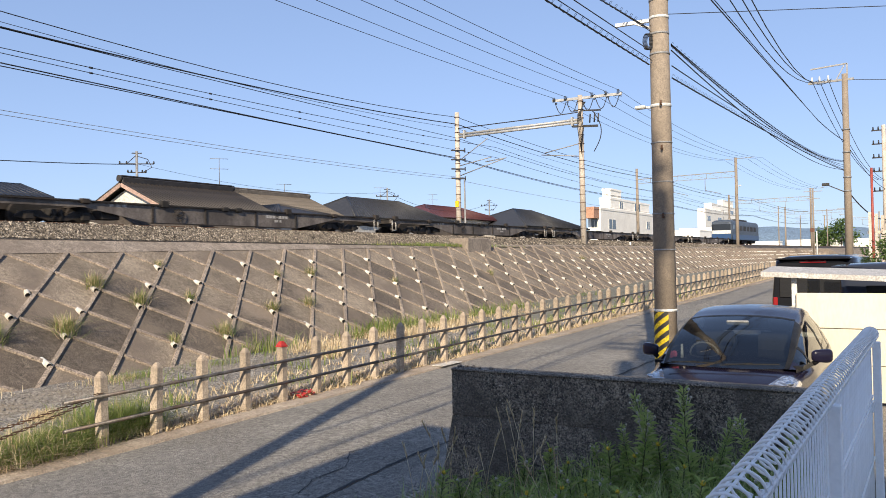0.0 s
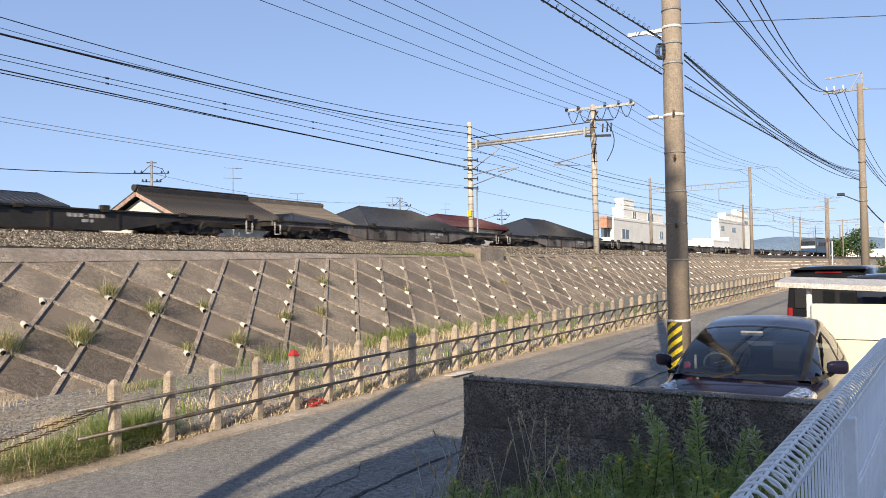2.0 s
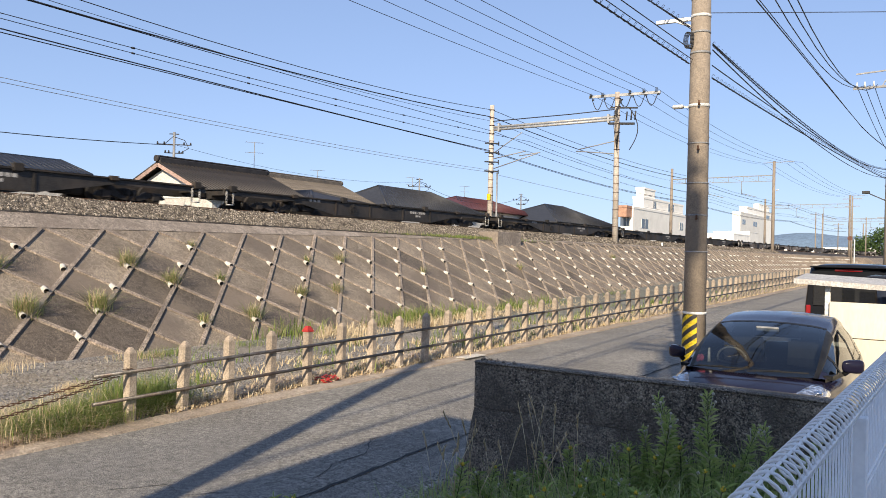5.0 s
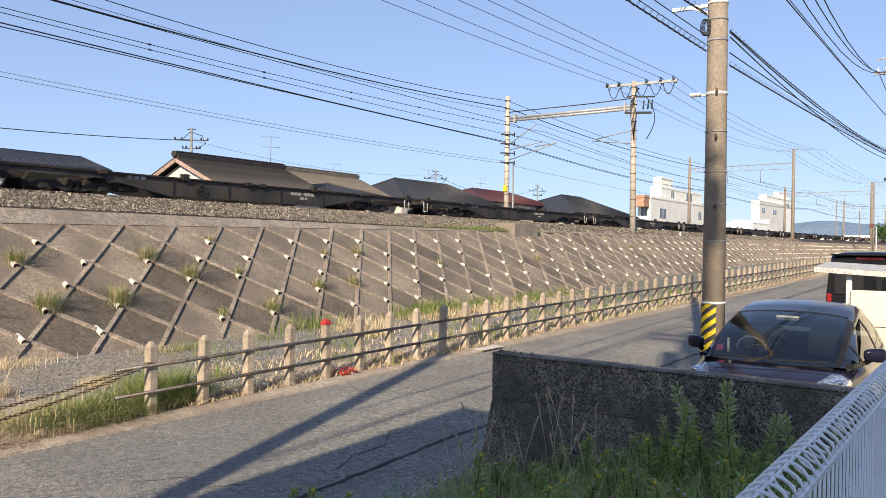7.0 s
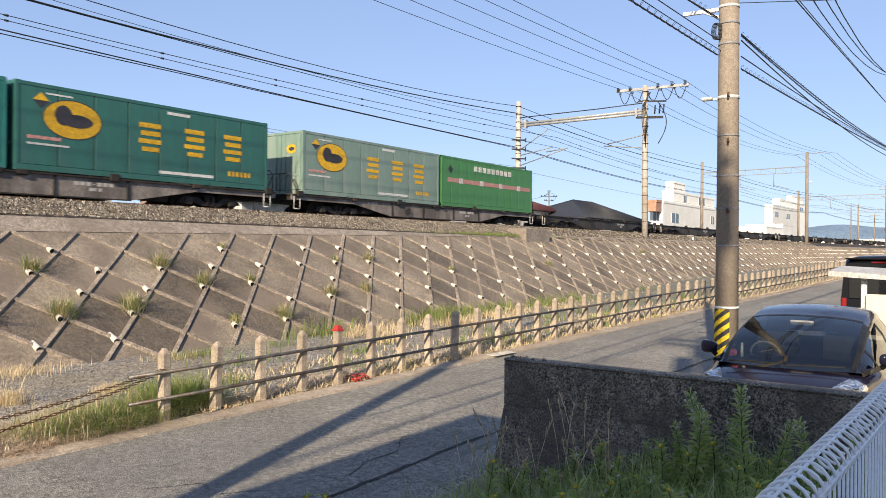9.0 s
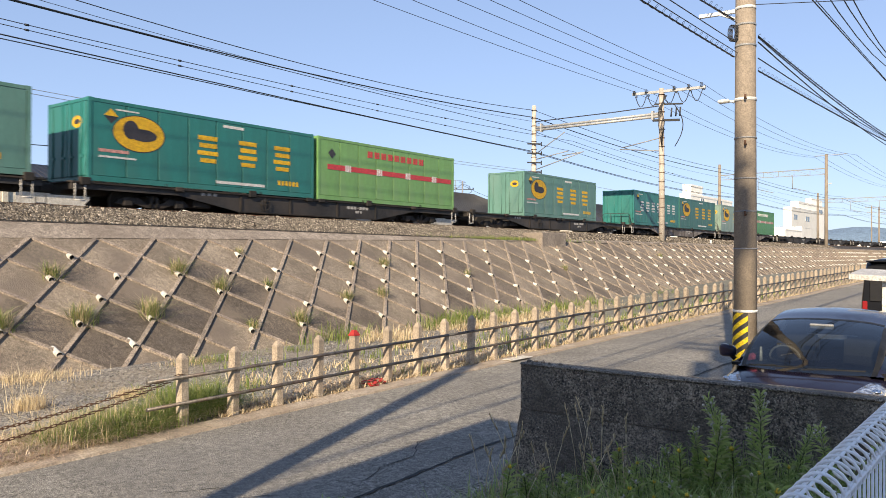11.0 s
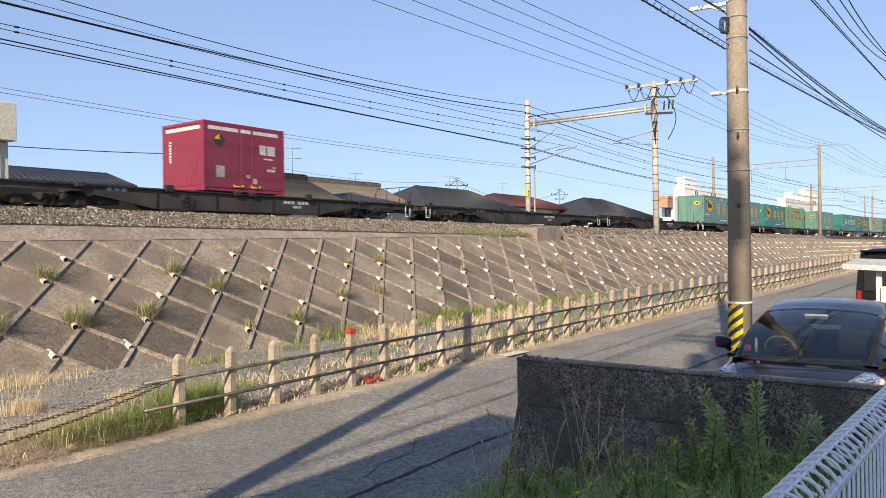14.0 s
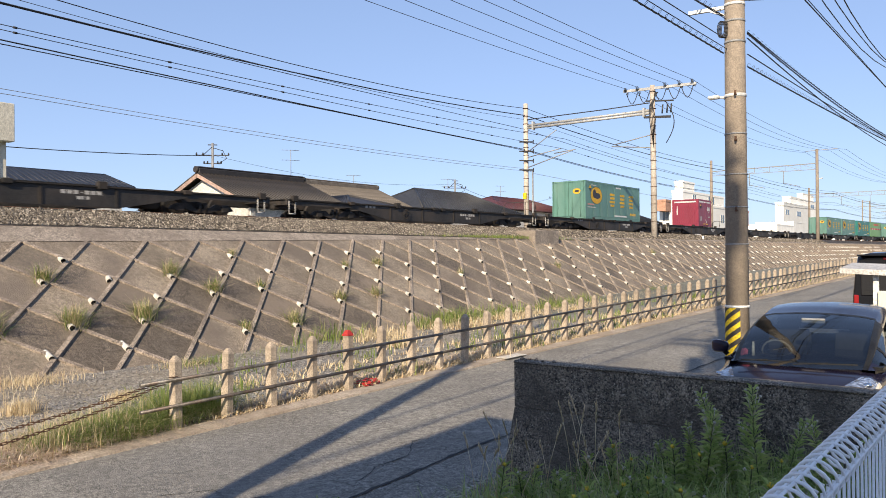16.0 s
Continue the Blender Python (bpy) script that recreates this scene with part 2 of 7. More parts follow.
def edge_x(y):
    """West edge of the asphalt."""
    return -8.35 + 0.04 * y


TH = radians(35)
SX, SZ = -12.97, 0.054      # a point of the slope's plane
RAIL = 3.55                 # top of rail
TRACK_FAR, TRACK_NEAR = -24.03, -20.2


def slope_pt(y, u, out=0.0):
    """A point on the concrete slope: y along it, u up it, out from its face."""
    return Vector((SX - u * math.cos(TH) + out * math.sin(TH) + bend(y), y, SZ + u * math.sin(TH) + out * math.cos(TH)))


def rib_top(y):
    return min(4.51 + 0.02 * (max(y, 2) - 10), 5.05)


def cap_top(y):
    return (0.64 - 0.0045 * min(max(y - 9, 0), 40) + 2.34 - SZ) / math.sin(TH)


def toe_u(y):
    return 0.3


ground = part("ground", grid_sheet(span(-900, 900, 60), span(-300, 2500, 50), lambda x, y: (x, y, ground_z(y) - 0.08)), M_field)
tagged(ground, "flat suburban ground of bare earth and grass", "ground", kind="structure")
ys = span(-30, 160, 2)
road = part("road", grid_sheet([0, 0.5, 1], ys, lambda u, y: (edge_x(y) + u * 3.5, y, ground_z(y) + 0.01 - 0.02 * abs(u - 0.5))), M_asphalt)
tagged(road, "narrow grey asphalt lane with fine cracks", "road", kind="structure")
apron = part("pavement", grid_sheet([0, 0.5, 1], ys, lambda u, y: (edge_x(y) + 3.504 + u * 9, y, ground_z(y) + 0.002)), M_apron)
tagged(apron, "older grey asphalt beside the lane", "pavement", kind="structure")
curb = part("kerb", bmesh.new(), M_curb)
tagged(curb, "worn flush concrete edging strip dusted with straw", "kerb", kind="structure")
verge = part("verge", grid_sheet([0, 0.15, 0.4, 0.7, 1], span(-30, 160, 1.0), lambda u, y: (
    (edge_x(y) - 0.3) * (1 - u) + (slope_pt(y, toe_u(y)).x - 0.15) * u, y,
    ground_z(y) * (1 - u) + u * (SZ + 0.17) + 0.035 * noise.noise((u * 9, y * 0.9, 0)) * (1 if 0 < u < 1 else 0) + 0.012)), M_soil)
tagged(verge, "strip of dry soil, gravel and dead grass", "verge", kind="structure")

# ---- embankment ----
yl = span(-40, 590, 3)
slope = part("retaining_slope", grid_sheet([0, 0.5, 1], yl, lambda u, y: slope_pt(y, -0.3 + u * (rib_top(y) + 0.35))), M_slope)
tagged(slope, "brown-grey concrete embankment slope with a diagonal lattice", "retaining slope", kind="structure")
cap = part("slope_cap", grid_sheet([0, 1], yl, lambda u, y: slope_pt(y, rib_top(y) + 0.02 + u * max(0.1, cap_top(y) - rib_top(y)), 0.014)), M_cap, slope)


def bed_profile(y):
    c = slope_pt(y, cap_top(y), 0.045)
    b = bend(y)
    return [(c.x, c.z - 0.02), (c.x - 0.12, c.z + 0.0), (-18.35 + b, 3.42), (-19.0 + b, 3.46), (-25.2 + b, 3.46), (-26.1 + b, 3.3), (-27.4 + b, 2.7), (-31.5 + b, 0.0)]


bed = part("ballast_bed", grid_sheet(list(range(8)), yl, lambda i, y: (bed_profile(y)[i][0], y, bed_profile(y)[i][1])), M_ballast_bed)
tagged(bed, "railway bed of brown crushed stone", "track bed", kind="structure")

# ---- kerb strip ----
bm = bmesh.new()
for i, y in enumerate(span(-12, 90, 3.0)[:-1]):
    r = random.Random(i)
    a, b = y + 0.002, y + 2.998
    vs = []
    for yy in (a, b):
        for dx, dz in ((-0.34, 0.0), (-0.33, 0.035), (0.0, 0.03), (0.012, -0.02)):
            vs.append(bm.verts.new((edge_x(yy) + dx, yy, ground_z(yy) + dz + r.uniform(-0.004, 0.004))))
    for k in range(3):
        bm.faces.new((vs[k], vs[k + 1], vs[k + 5], vs[k + 4]))
bmesh.ops.recalc_face_normals(bm, faces=bm.faces[:])
bm.to_mesh(curb.data)
bm.free()
patch = part("concrete_patch", box(bmesh.new(), -0.12, 0.12, -0.36, 0.36, 0, 0.01), surface("pale_cement", (0.6, 0.56, 0.5), (0.52, 0.48, 0.42), 6, 0.9, 0.3, 50))
patch.matrix_basis = pose(edge_x(13) - 0.05, 13.0, ground_z(13) + 0.036, 0, 0, -2)
tagged(patch, "pale cement patch on the edging strip", "patch", kind="structure")

# seam and cracks in the asphalt
M_tar = surface("tar_crack", (0.02, 0.02, 0.02), (0.035, 0.034, 0.033), 5, 0.8, 0.3, 60, vary=0)


def crack(name, pts, w, label):
    r = random.Random(len(pts) * 7 + int(pts[0][1] * 10))
    fine = []
    for (x0, y0), (x1, y1) in zip(pts, pts[1:]):
        n = max(2, int(math.hypot(x1 - x0, y1 - y0) / 0.12))
        for i in range(n):
            t = i / n
            fine.append((x0 + (x1 - x0) * t + r.uniform(-0.02, 0.02), y0 + (y1 - y0) * t + r.uniform(-0.02, 0.02)))
    bm = bmesh.new()
    prev = None
    for x, y in fine:
        ww = w * r.uniform(0.4, 1.2)
        z = ground_z(y) + 0.0125
        cur = (bm.verts.new((x - ww, y, z)), bm.verts.new((x + ww, y, z)))
        if prev:
            bm.faces.new((prev[0], prev[1], cur[1], cur[0]))
        prev = cur
    return tagged(part(name, bm, M_tar), label, "crack", kind="structure")


crack("asphalt_seam", [(-4.9, -4), (-4.84, 5.1), (-4.83, 5.75), (-4.87, 7.0), (-4.82, 7.8), (-4.5, 12), (-4.1, 20)], 0.022, "open dark seam between two asphalt surfaces")
crack("road_crack", [(-5.1, 5.6), (-5.3, 6.0), (-5.25, 6.5), (-5.6, 7.0), (-5.5, 7.3)], 0.009, "fine dark crack in grey asphalt")
crack("road_crack", [(-7.0, 4.6), (-6.85, 4.75), (-6.8, 5.0)], 0.007, "fine dark crack in grey asphalt")
crack("road_crack", [(-6.4, 4.2), (-6.1, 4.6), (-5.7, 4.5), (-5.4, 4.9)], 0.008, "fine dark crack in grey asphalt")

# ---- guard fence of concrete posts and two pipes ----
fence = thing("guard_fence", "weathered concrete posts carrying two dark steel pipes beside the lane", "fence")


def fence_x(y):
    return edge_x(y) - 0.38


def post_mesh(h=0.95, w=0.062):
    bm = bmesh.new()
    prof = [(-0.15, w), (h - 0.07, w), (h, w * 0.35)]
    rings = [[bm.verts.new((sx * r, sy * r, z)) for sx, sy in ((-1, -.75), (-.75, -1), (.75, -1), (1, -.75), (1, .75), (.75, 1), (-.75, 1), (-1, .75))] for z, r in prof]
    for a, b in zip(rings, rings[1:]):
        for i in range(8):
            bm.faces.new((a[i], a[(i + 1) % 8], b[(i + 1) % 8], b[i]))
    bm.faces.new(rings[-1])
    return bm


M_redcap = surface("red_paint", (0.5, 0.03, 0.02), (0.4, 0.03, 0.025), 6, 0.6, 0.1, 50)
first = part("post", post_mesh(), M_post, fence)
post_me = first.data
POSTS = [5.84 + 0.757 * i for i in range(86)]
for i, y in enumerate(POSTS):
    r = random.Random(i)
    m = pose(fence_x(y), y, ground_z(y), r.uniform(-1.5, 1.5), r.uniform(-1.5, 1.5), r.uniform(-6, 6))
    ob = first if i == 0 else piece("post", post_me, m, fence)
    ob.matrix_basis = m
    if i == 4:
        bm = bmesh.new()
        rings = [[bm.verts.new((sx * w, sy * w, z)) for sx, sy in ((-1, -1), (1, -1), (1, 1), (-1, 1))] for z, w in ((0.87, 0.067), (0.885, 0.066), (0.958, 0.026))]
        for a, b in zip(rings, rings[1:]):
            for k in range(4):
                bm.faces.new((a[k], a[(k + 1) % 4], b[(k + 1) % 4], b[k]))
        bm.faces.new(rings[-1])
        part("post_cap", bm, M_redcap, ob, "bright red painted post top")
for hz in (0.66, 0.33):
    for y0, y1 in zip([5.3] + POSTS[7:-1:7], POSTS[7::7]):
        bm = bmesh.new()
        rod_between(bm, (fence_x(y0) + 0.085, y0, ground_z(y0) + hz), (fence_x(y1) + 0.085, y1, ground_z(y1) + hz), 0.024, seg=10)
        part("rail_pipe", bm, M_pipe, fence)
clamp_me = None
for y in POSTS:
    for hz in (0.66, 0.33):
        m = pose(fence_x(y), y, ground_z(y) + hz)
        if clamp_me is None:
            ob = part("clamp", beam_between(bmesh.new(), (0, 0, 0), (0.1, 0, 0), 0.05, 0.02), M_pipe, fence)
            ob.matrix_basis, clamp_me = m, ob.data
        else:
            piece("clamp", clamp_me, m, fence)


def chain(name, a, b, sag, label):
    bm = bmesh.new()
    a, b = Vector(a), Vector(b)
    n = int((b - a).length / 0.055)
    for i in range(n):
        t = (i + 0.5) / n
        p = a.lerp(b, t) - Vector((0, 0, sag * 4 * t * (1 - t)))
        d = (b - a).normalized()
        q = d.to_track_quat("X", "Z").to_matrix().to_4x4() @ Matrix.Rotation(radians(90 * (i % 2)), 4, "X")
        for s in (-1, 1):
            beam_between(bm, p + q.to_3x3() @ Vector((-0.035, 0.012 * s, 0)), p + q.to_3x3() @ Vector((0.035, 0.012 * s, 0)), 0.009, 0.009)
    return tagged(part(name, bm, M_rust), label, "chain", "rusty chains")


chain("chain", (fence_x(5.84) + 0.07, 5.8, ground_z(5.84) + 0.7), (-8.62, 2.2, 0.42), 0.1, "rusty steel chain tied to the end post")
chain("chain", (fence_x(5.84) + 0.07, 5.8, ground_z(5.84) + 0.68), (-8.5, 2.2, 0.3), 0.14, "slack rusty steel chain tied to the end post")
bm = bmesh.new()
box(bm, -0.08, 0.08, -0.08, 0.08, -0.2, 0.75, 0.01)
tagged(part("chain_post", bm, M_post), "short concrete post holding the slack chains", "post").matrix_basis = pose(-8.6, 2.14, 0.03)
bm = bmesh.new()
r = random.Random(4)
for i in range(26):
    a = Vector((r.uniform(-0.12, 0.12), r.uniform(-0.16, 0.16), r.uniform(0, 0.1)))
    beam_between(bm, a, a + Vector((r.uniform(-0.1, 0.1), r.uniform(-0.1, 0.1), r.uniform(-0.03, 0.05))), 0.05, 0.006)
tagged(part("red_cloth", bm, M_redcap), "crumpled red plastic scrap lying under the fence", "scrap", kind="stuff").matrix_basis = pose(fence_x(9.3) + 0.02, 9.3, ground_z(9.3) + 0.03)

# ---- lattice on the slope: ribs, weep pipes ----
NODE0, STEP = 10.65, 1.472


def rib_mesh(length):
    """A raised concrete bar along x, sunk a little into the face."""
    bm = bmesh.new()
    v = [bm.verts.new(p) for x in (0, length) for p in ((x, -0.052, -0.03), (x, -0.04, 0.06), (x, 0.04, 0.06), (x, 0.052, -0.03))]
    for k in range(3):
        bm.faces.new((v[k], v[k + 1], v[k + 5], v[k + 4]))
    bm.faces.new(v[:4])
    bm.faces.new(v[4:])
    bmesh.ops.recalc_face_normals(bm, faces=bm.faces[:])
    return bm


def along(y, u, sign):
    """The pose of a rib that starts at (y, u) and climbs the slope towards +y (sign 1) or -y (sign -1)."""
    o = slope_pt(y, u)
    d = (slope_pt(y + 0.05 * sign, u + 0.05) - o).normalized()
    nn = Vector((math.sin(TH), 0, math.cos(TH)))
    w = nn.cross(d).normalized()
    return Matrix(((d.x, w.x, nn.x, o.x), (d.y, w.y, nn.y, o.y), (d.z, w.z, nn.z, o.z), (0, 0, 0, 1)))


rib_cache = {}
for k in range(-7, 105):
    yt = NODE0 + STEP * k
    length = (rib_top(yt) + 0.02) * math.sqrt(2) - 0.05
    key = round(length, 1)
    for sign in (1, -1):
        m = along(yt - sign * (rib_top(yt) + 0.02), 0.0, sign)
        if sign == -1:
            m = m @ Matrix.Translation((0, 0, -0.012))
        if key not in rib_cache:
            ob = part("rib", rib_mesh(length), M_rib, slope)
            rib_cache[key] = ob.data
            ob.matrix_basis = m
        else:
            piece("rib", rib_cache[key], m, slope)
# single slabs between the ribs, the nearest as pieces of their own
half = STEP / 2 - 0.02
bm = bmesh.new()
lo = [bm.verts.new((x * (half + 0.004), y * (half + 0.004), -0.02)) for x, y in ((1, 0), (0, 1), (-1, 0), (0, -1))]
hi = [bm.verts.new((x * half, y * half, 0.012)) for x, y in ((1, 0), (0, 1), (-1, 0), (0, -1))]
bm.faces.new(hi)
for i in range(4):
    bm.faces.new((lo[i], lo[(i + 1) % 4], hi[(i + 1) % 4], hi[i]))
bmesh.ops.recalc_face_normals(bm, faces=bm.faces[:])
panel0 = dark_panel0 = None
pr_rng = random.Random(77)
for k in range(-4, 48):
    for mm in range(6):
        y, u = NODE0 + STEP * (k - mm / 2), rib_top(NODE0 + STEP * (k - mm / 2)) - STEP * (mm + 1) / 2
        if u < 0.35 or not 2 < y < 66:
            continue
        o = slope_pt(y, u)
        nn = Vector((math.sin(TH), 0, math.cos(TH)))
        d = (slope_pt(y, u + 0.1) - o).normalized()
        m = Matrix(((0, d.x, nn.x, o.x), (1, d.y, nn.y, o.y), (0, d.z, nn.z, o.z), (0, 0, 0, 1)))
        # some slabs take a darker colour, mostly lower rows of the nearest bays
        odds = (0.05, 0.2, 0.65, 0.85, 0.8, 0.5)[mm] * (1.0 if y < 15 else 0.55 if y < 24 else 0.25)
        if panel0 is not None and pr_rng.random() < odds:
            if dark_panel0 is None:
                dark_panel0 = panel0.data.copy()
                dark_panel0.materials[0] = M_slope_dark
            piece("panel", dark_panel0, m, slope)
        elif panel0 is None:
            panel0 = part("panel", bm, M_slope, slope)
            panel0.matrix_basis = m
        else:
            piece("panel", panel0.data, m, slope)
M_pvc = surface("white_pvc_pipe", (0.72, 0.7, 0.66), (0.6, 0.58, 0.53), 8, 0.5, 0.1, 50, stain=(0.35, 0.3, 0.22), stain_scale=6)


def weep_mesh():
    """A pipe stub cut square, the shade in its bore painted black."""
    bm = bmesh.new()
    n = 12
    rings = []
    for x, rad in ((-0.08, 0.058), (0.24, 0.058), (0.245, 0.05), (0.0, 0.048)):
        rings.append([bm.verts.new((x, rad * math.cos(a), rad * math.sin(a))) for a in [2 * math.pi * i / n for i in range(n)]])
    for j, (a, b) in enumerate(zip(rings, rings[1:])):
        for i in range(n):
            f = bm.faces.new((a[i], a[(i + 1) % n], b[(i + 1) % n], b[i]))
            f.material_index = 1 if j == 2 else 0
            f.smooth = j != 1
    bm.faces.new(rings[-1]).material_index = 1
    bmesh.ops.recalc_face_normals(bm, faces=bm.faces[:])
    return bm


count = 0
rest = bmesh.new()
w0 = None
for k in range(-6, 95):
    for row in range(1, 7):
        r = random.Random(k * 31 + row)
        if r.random() < 0.22 or (row % 2 == 1 and r.random() < 0.15):
            continue
        yy, uu = NODE0 + STEP * k - row * STEP / 2, rib_top(NODE0 + STEP * k) - row * STEP / 2
        if uu < 0.35:
            continue
        p = slope_pt(yy - 0.16, uu + 0.1, -0.01)
        m = pose(*p, 0, r.uniform(8, 18), -14 + r.uniform(-10, 10))
        if k < 62 and count < 300:
            count += 1
            if w0 is None:
                w0 = part("weep_pipe", weep_mesh(), [M_pvc, M_black], slope, "short white plastic drain pipe")
                w0.matrix_basis = m
            else:
                piece("weep_pipe", w0.data, m, slope)
        else:
            rod_between(rest, m @ Vector((0, 0, 0)), m @ Vector((0.3, 0, 0)), 0.062, seg=8)
far_pipes = part("weep_pipe", rest, M_pvc, slope, "far row of white drain pipes")
tagged(far_pipes, kind="stuff")
# block set into the crest
bm = bmesh.new()
box(bm, -0.55, 0.45, -1.1, 1.1, -0.6, 0.32, 0.02)
crest_block = part("crest_block", bm, M_cap, slope, "square concrete chamber in the crest")
crest_block.matrix_basis = Matrix.Translation(slope_pt(30.6, 5.05))

# ---- crushed stone on the shoulder ----
rng = np.random.default_rng(3)


def stones(name, n, place, size, label, material=None):
    base = np.array([(1, 0, 0), (-1, 0, 0), (0, 1, 0), (0, -1, 0), (0, 0, 1), (0, 0, -1)], float)
    tri = np.array([(0, 2, 4), (2, 1, 4), (1, 3, 4), (3, 0, 4), (2, 0, 5), (1, 2, 5), (3, 1, 5), (0, 3, 5)])
    pts = np.array([place() for _ in range(n)])
    v = base[None] * rng.uniform(0.55, 1.25, (n, 6, 1)) + rng.normal(0, 0.22, (n, 6, 3))
    a = rng.uniform(0, 6.28, n)
    c, s = np.cos(a)[:, None], np.sin(a)[:, None]
    v = np.stack([v[..., 0] * c - v[..., 1] * s, v[..., 0] * s + v[..., 1] * c, v[..., 2] * 0.8], -1)
    v = v * (pts[:, 3] * size)[:, None, None] + pts[:, None, :3]
    me = bpy.data.meshes.new(name)
    me.from_pydata(v.reshape(-1, 3).tolist(), [], (tri[None] + 6 * np.arange(n)[:, None, None]).reshape(-1, 3).tolist())
    me.materials.append(material or M_ballast)
    return tagged(new(name, me), label, "ballast", kind="stuff")


def shoulder(y0, y1, big):
    def f():
        y = rng.uniform(y0, y1)
        p = bed_profile(y)
        t = rng.uniform(0, 1)
        i = 1
        return (p[i][0] + (p[i + 1][0] - p[i][0]) * t, y, p[i][1] + (p[i + 1][1] - p[i][1]) * t + 0.005, big * rng.uniform(0.7, 1.3))
    return f


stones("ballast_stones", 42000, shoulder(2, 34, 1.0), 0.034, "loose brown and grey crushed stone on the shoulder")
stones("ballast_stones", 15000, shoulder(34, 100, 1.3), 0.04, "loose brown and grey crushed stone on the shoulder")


def top_stone():
    y = rng.uniform(2, 60)
    return (rng.uniform(-19.2, -18.3), y, 3.44, rng.uniform(0.7, 1.3))


stones("ballast_stones", 5000, top_stone, 0.045, "loose crushed stone along the top of the shoulder")


def verge_stone():
    y = rng.uniform(2.5, 30)
    u = rng.uniform(0.12, 0.95)
    x0, x1 = edge_x(y) - 0.3, slope_pt(y, 0.3).x
    return (x0 * (1 - u) + x1 * u, y, ground_z(y) * (1 - u) + u * (SZ + 0.17) + 0.02, rng.uniform(0.4, 1.1))


stones("verge_gravel", 20000, verge_stone, 0.019, "grey gravel scattered over the verge", M_gravel)

# ---- two tracks: rails and sleepers ----
M_sleeper = surface("sleeper_concrete", (0.32, 0.28, 0.23), (0.26, 0.22, 0.18), 4, 0.9, 0.3, 40)
for xc, lab in ((TRACK_NEAR, "empty near railway track on concrete sleepers"), (TRACK_FAR, "railway track on concrete sleepers carrying the train")):
    tr = thing("railway_track", lab, "track", group="railway tracks", kind="structure")
    for dx in (-0.5655, 0.5655):
        bm = grid_sheet([0, 1, 2, 3], span(-40, 590, 5), lambda i, y: (xc + bend(y) + dx + (-0.035, -0.032, 0.032, 0.035)[i], y, RAIL - (0.14, 0, 0, 0.14)[i]))
        part("rail", bm, M_rust, tr)
    bm = bmesh.new()
    for y in span(0, 120, 1.0):
        box(bm, xc + bend(y) - 1.0, xc + bend(y) + 1.0, y - 0.12, y + 0.12, RAIL - 0.2, RAIL - 0.08)
    part("sleeper", bm, M_sleeper, tr)

# ---- concrete wall at the parking place ----
wall = thing("wall_north", "dark moss-stained exposed-aggregate concrete wall with a horizontal joint", "wall", kind="structure")
bm = bmesh.new()
for (z0, z1, low, high) in ((0.86, 1.27, 0, 0), (-0.05, 0.852, 0.16, 0)):
    v = []
    for x in (-3.80, -0.6):
        e = -low * 0.6 if x < -1 else 0
        v += [bm.verts.new(p) for p in ((x + e, 6.33 - low, z0), (x, 6.33 - high, z1), (x, 6.50, z1), (x + e, 6.50, z0))]
    for k in range(4):
        bm.faces.new((v[k], v[(k + 1) % 4], v[4 + (k + 1) % 4], v[4 + k]))
    bm.faces.new(v[:4]), bm.faces.new(v[4:])
bmesh.ops.recalc_face_normals(bm, faces=bm.faces[:])
part("wall_body", bm, M_wall, wall)
bm = bmesh.new()
box(bm, -3.785, -0.62, 6.345, 6.49, 0.84, 0.865)
part("joint", bm, M_wall, wall, "dark open joint")
bm = bmesh.new()
box(bm, -3.81, -0.6, 6.32, 6.51, 1.272, 1.30, 0.012)
part("coping", bm, M_wall, wall)
bm = bmesh.new()
r = random.Random(8)
for i in range(9):
    x, y = r.uniform(-3.78, -3.4), r.uniform(6.36, 6.46)
    bmesh.ops.create_icosphere(bm, subdivisions=1, radius=r.uniform(0.012, 0.03), matrix=Matrix.Translation((x, y, 1.305)))
tagged(part("gravel_pieces", bm, M_wall), "small broken mortar pieces on the wall", "rubble", kind="stuff")

# yard soil on this side of the wall
yard = part("yard", grid_sheet(span(-4.2, 4.5, 0.3), span(-1.1, 6.3, 0.3), lambda x, y: (x, y, ground_z(y) + 0.03 + (0.42 * min(1, max(0, (x + 3.6) / 2.2)) * (1 if x > -3.6 else 0)) + 0.03 * noise.noise((x, y, 2)))), M_soil)
tagged(yard, "shaded weedy soil between wall and mesh fence", "soil", kind="structure")

# ---- white mesh fence with a rolled top ----
M_fence = surface("white_coated_wire", (0.92, 0.92, 0.92), (0.9, 0.9, 0.9), 5, 0.45, 0.0, 60, grit=0.03, vary=0.03)
mesh_fence = thing("mesh_fence", "white coated steel mesh fence with a rolled top edge", "fence")
FX, FZ = -0.29, 1.92


def fence_line(y):
    return FX - 0.015 + 0.026 * (y - 1.37)


ring_r = 0.04
pts = [(ring_r * math.cos(q), 0, -ring_r + ring_r * math.sin(q)) for q in [radians(-80 + i * 340 / 16) for i in range(17)]]
ring0 = part("ring", tube(bmesh.new(), pts, 0.0036, 6), M_fence, mesh_fence)
bm = bmesh.new()
rod_between(bm, (0, 0, -2 * ring_r), (0, 0, 0.75 - FZ), 0.0034, seg=6)
upright0 = part("upright_wire", bm, M_fence, mesh_fence)
for i, y in enumerate(span(0.45, 4.85, 0.056)):
    m = pose(fence_line(y), y, FZ)
    if i == 0:
        ring0.matrix_basis = upright0.matrix_basis = m
        continue
    piece("ring", ring0.data, m, mesh_fence)
    piece("upright_wire", upright0.data, m, mesh_fence)
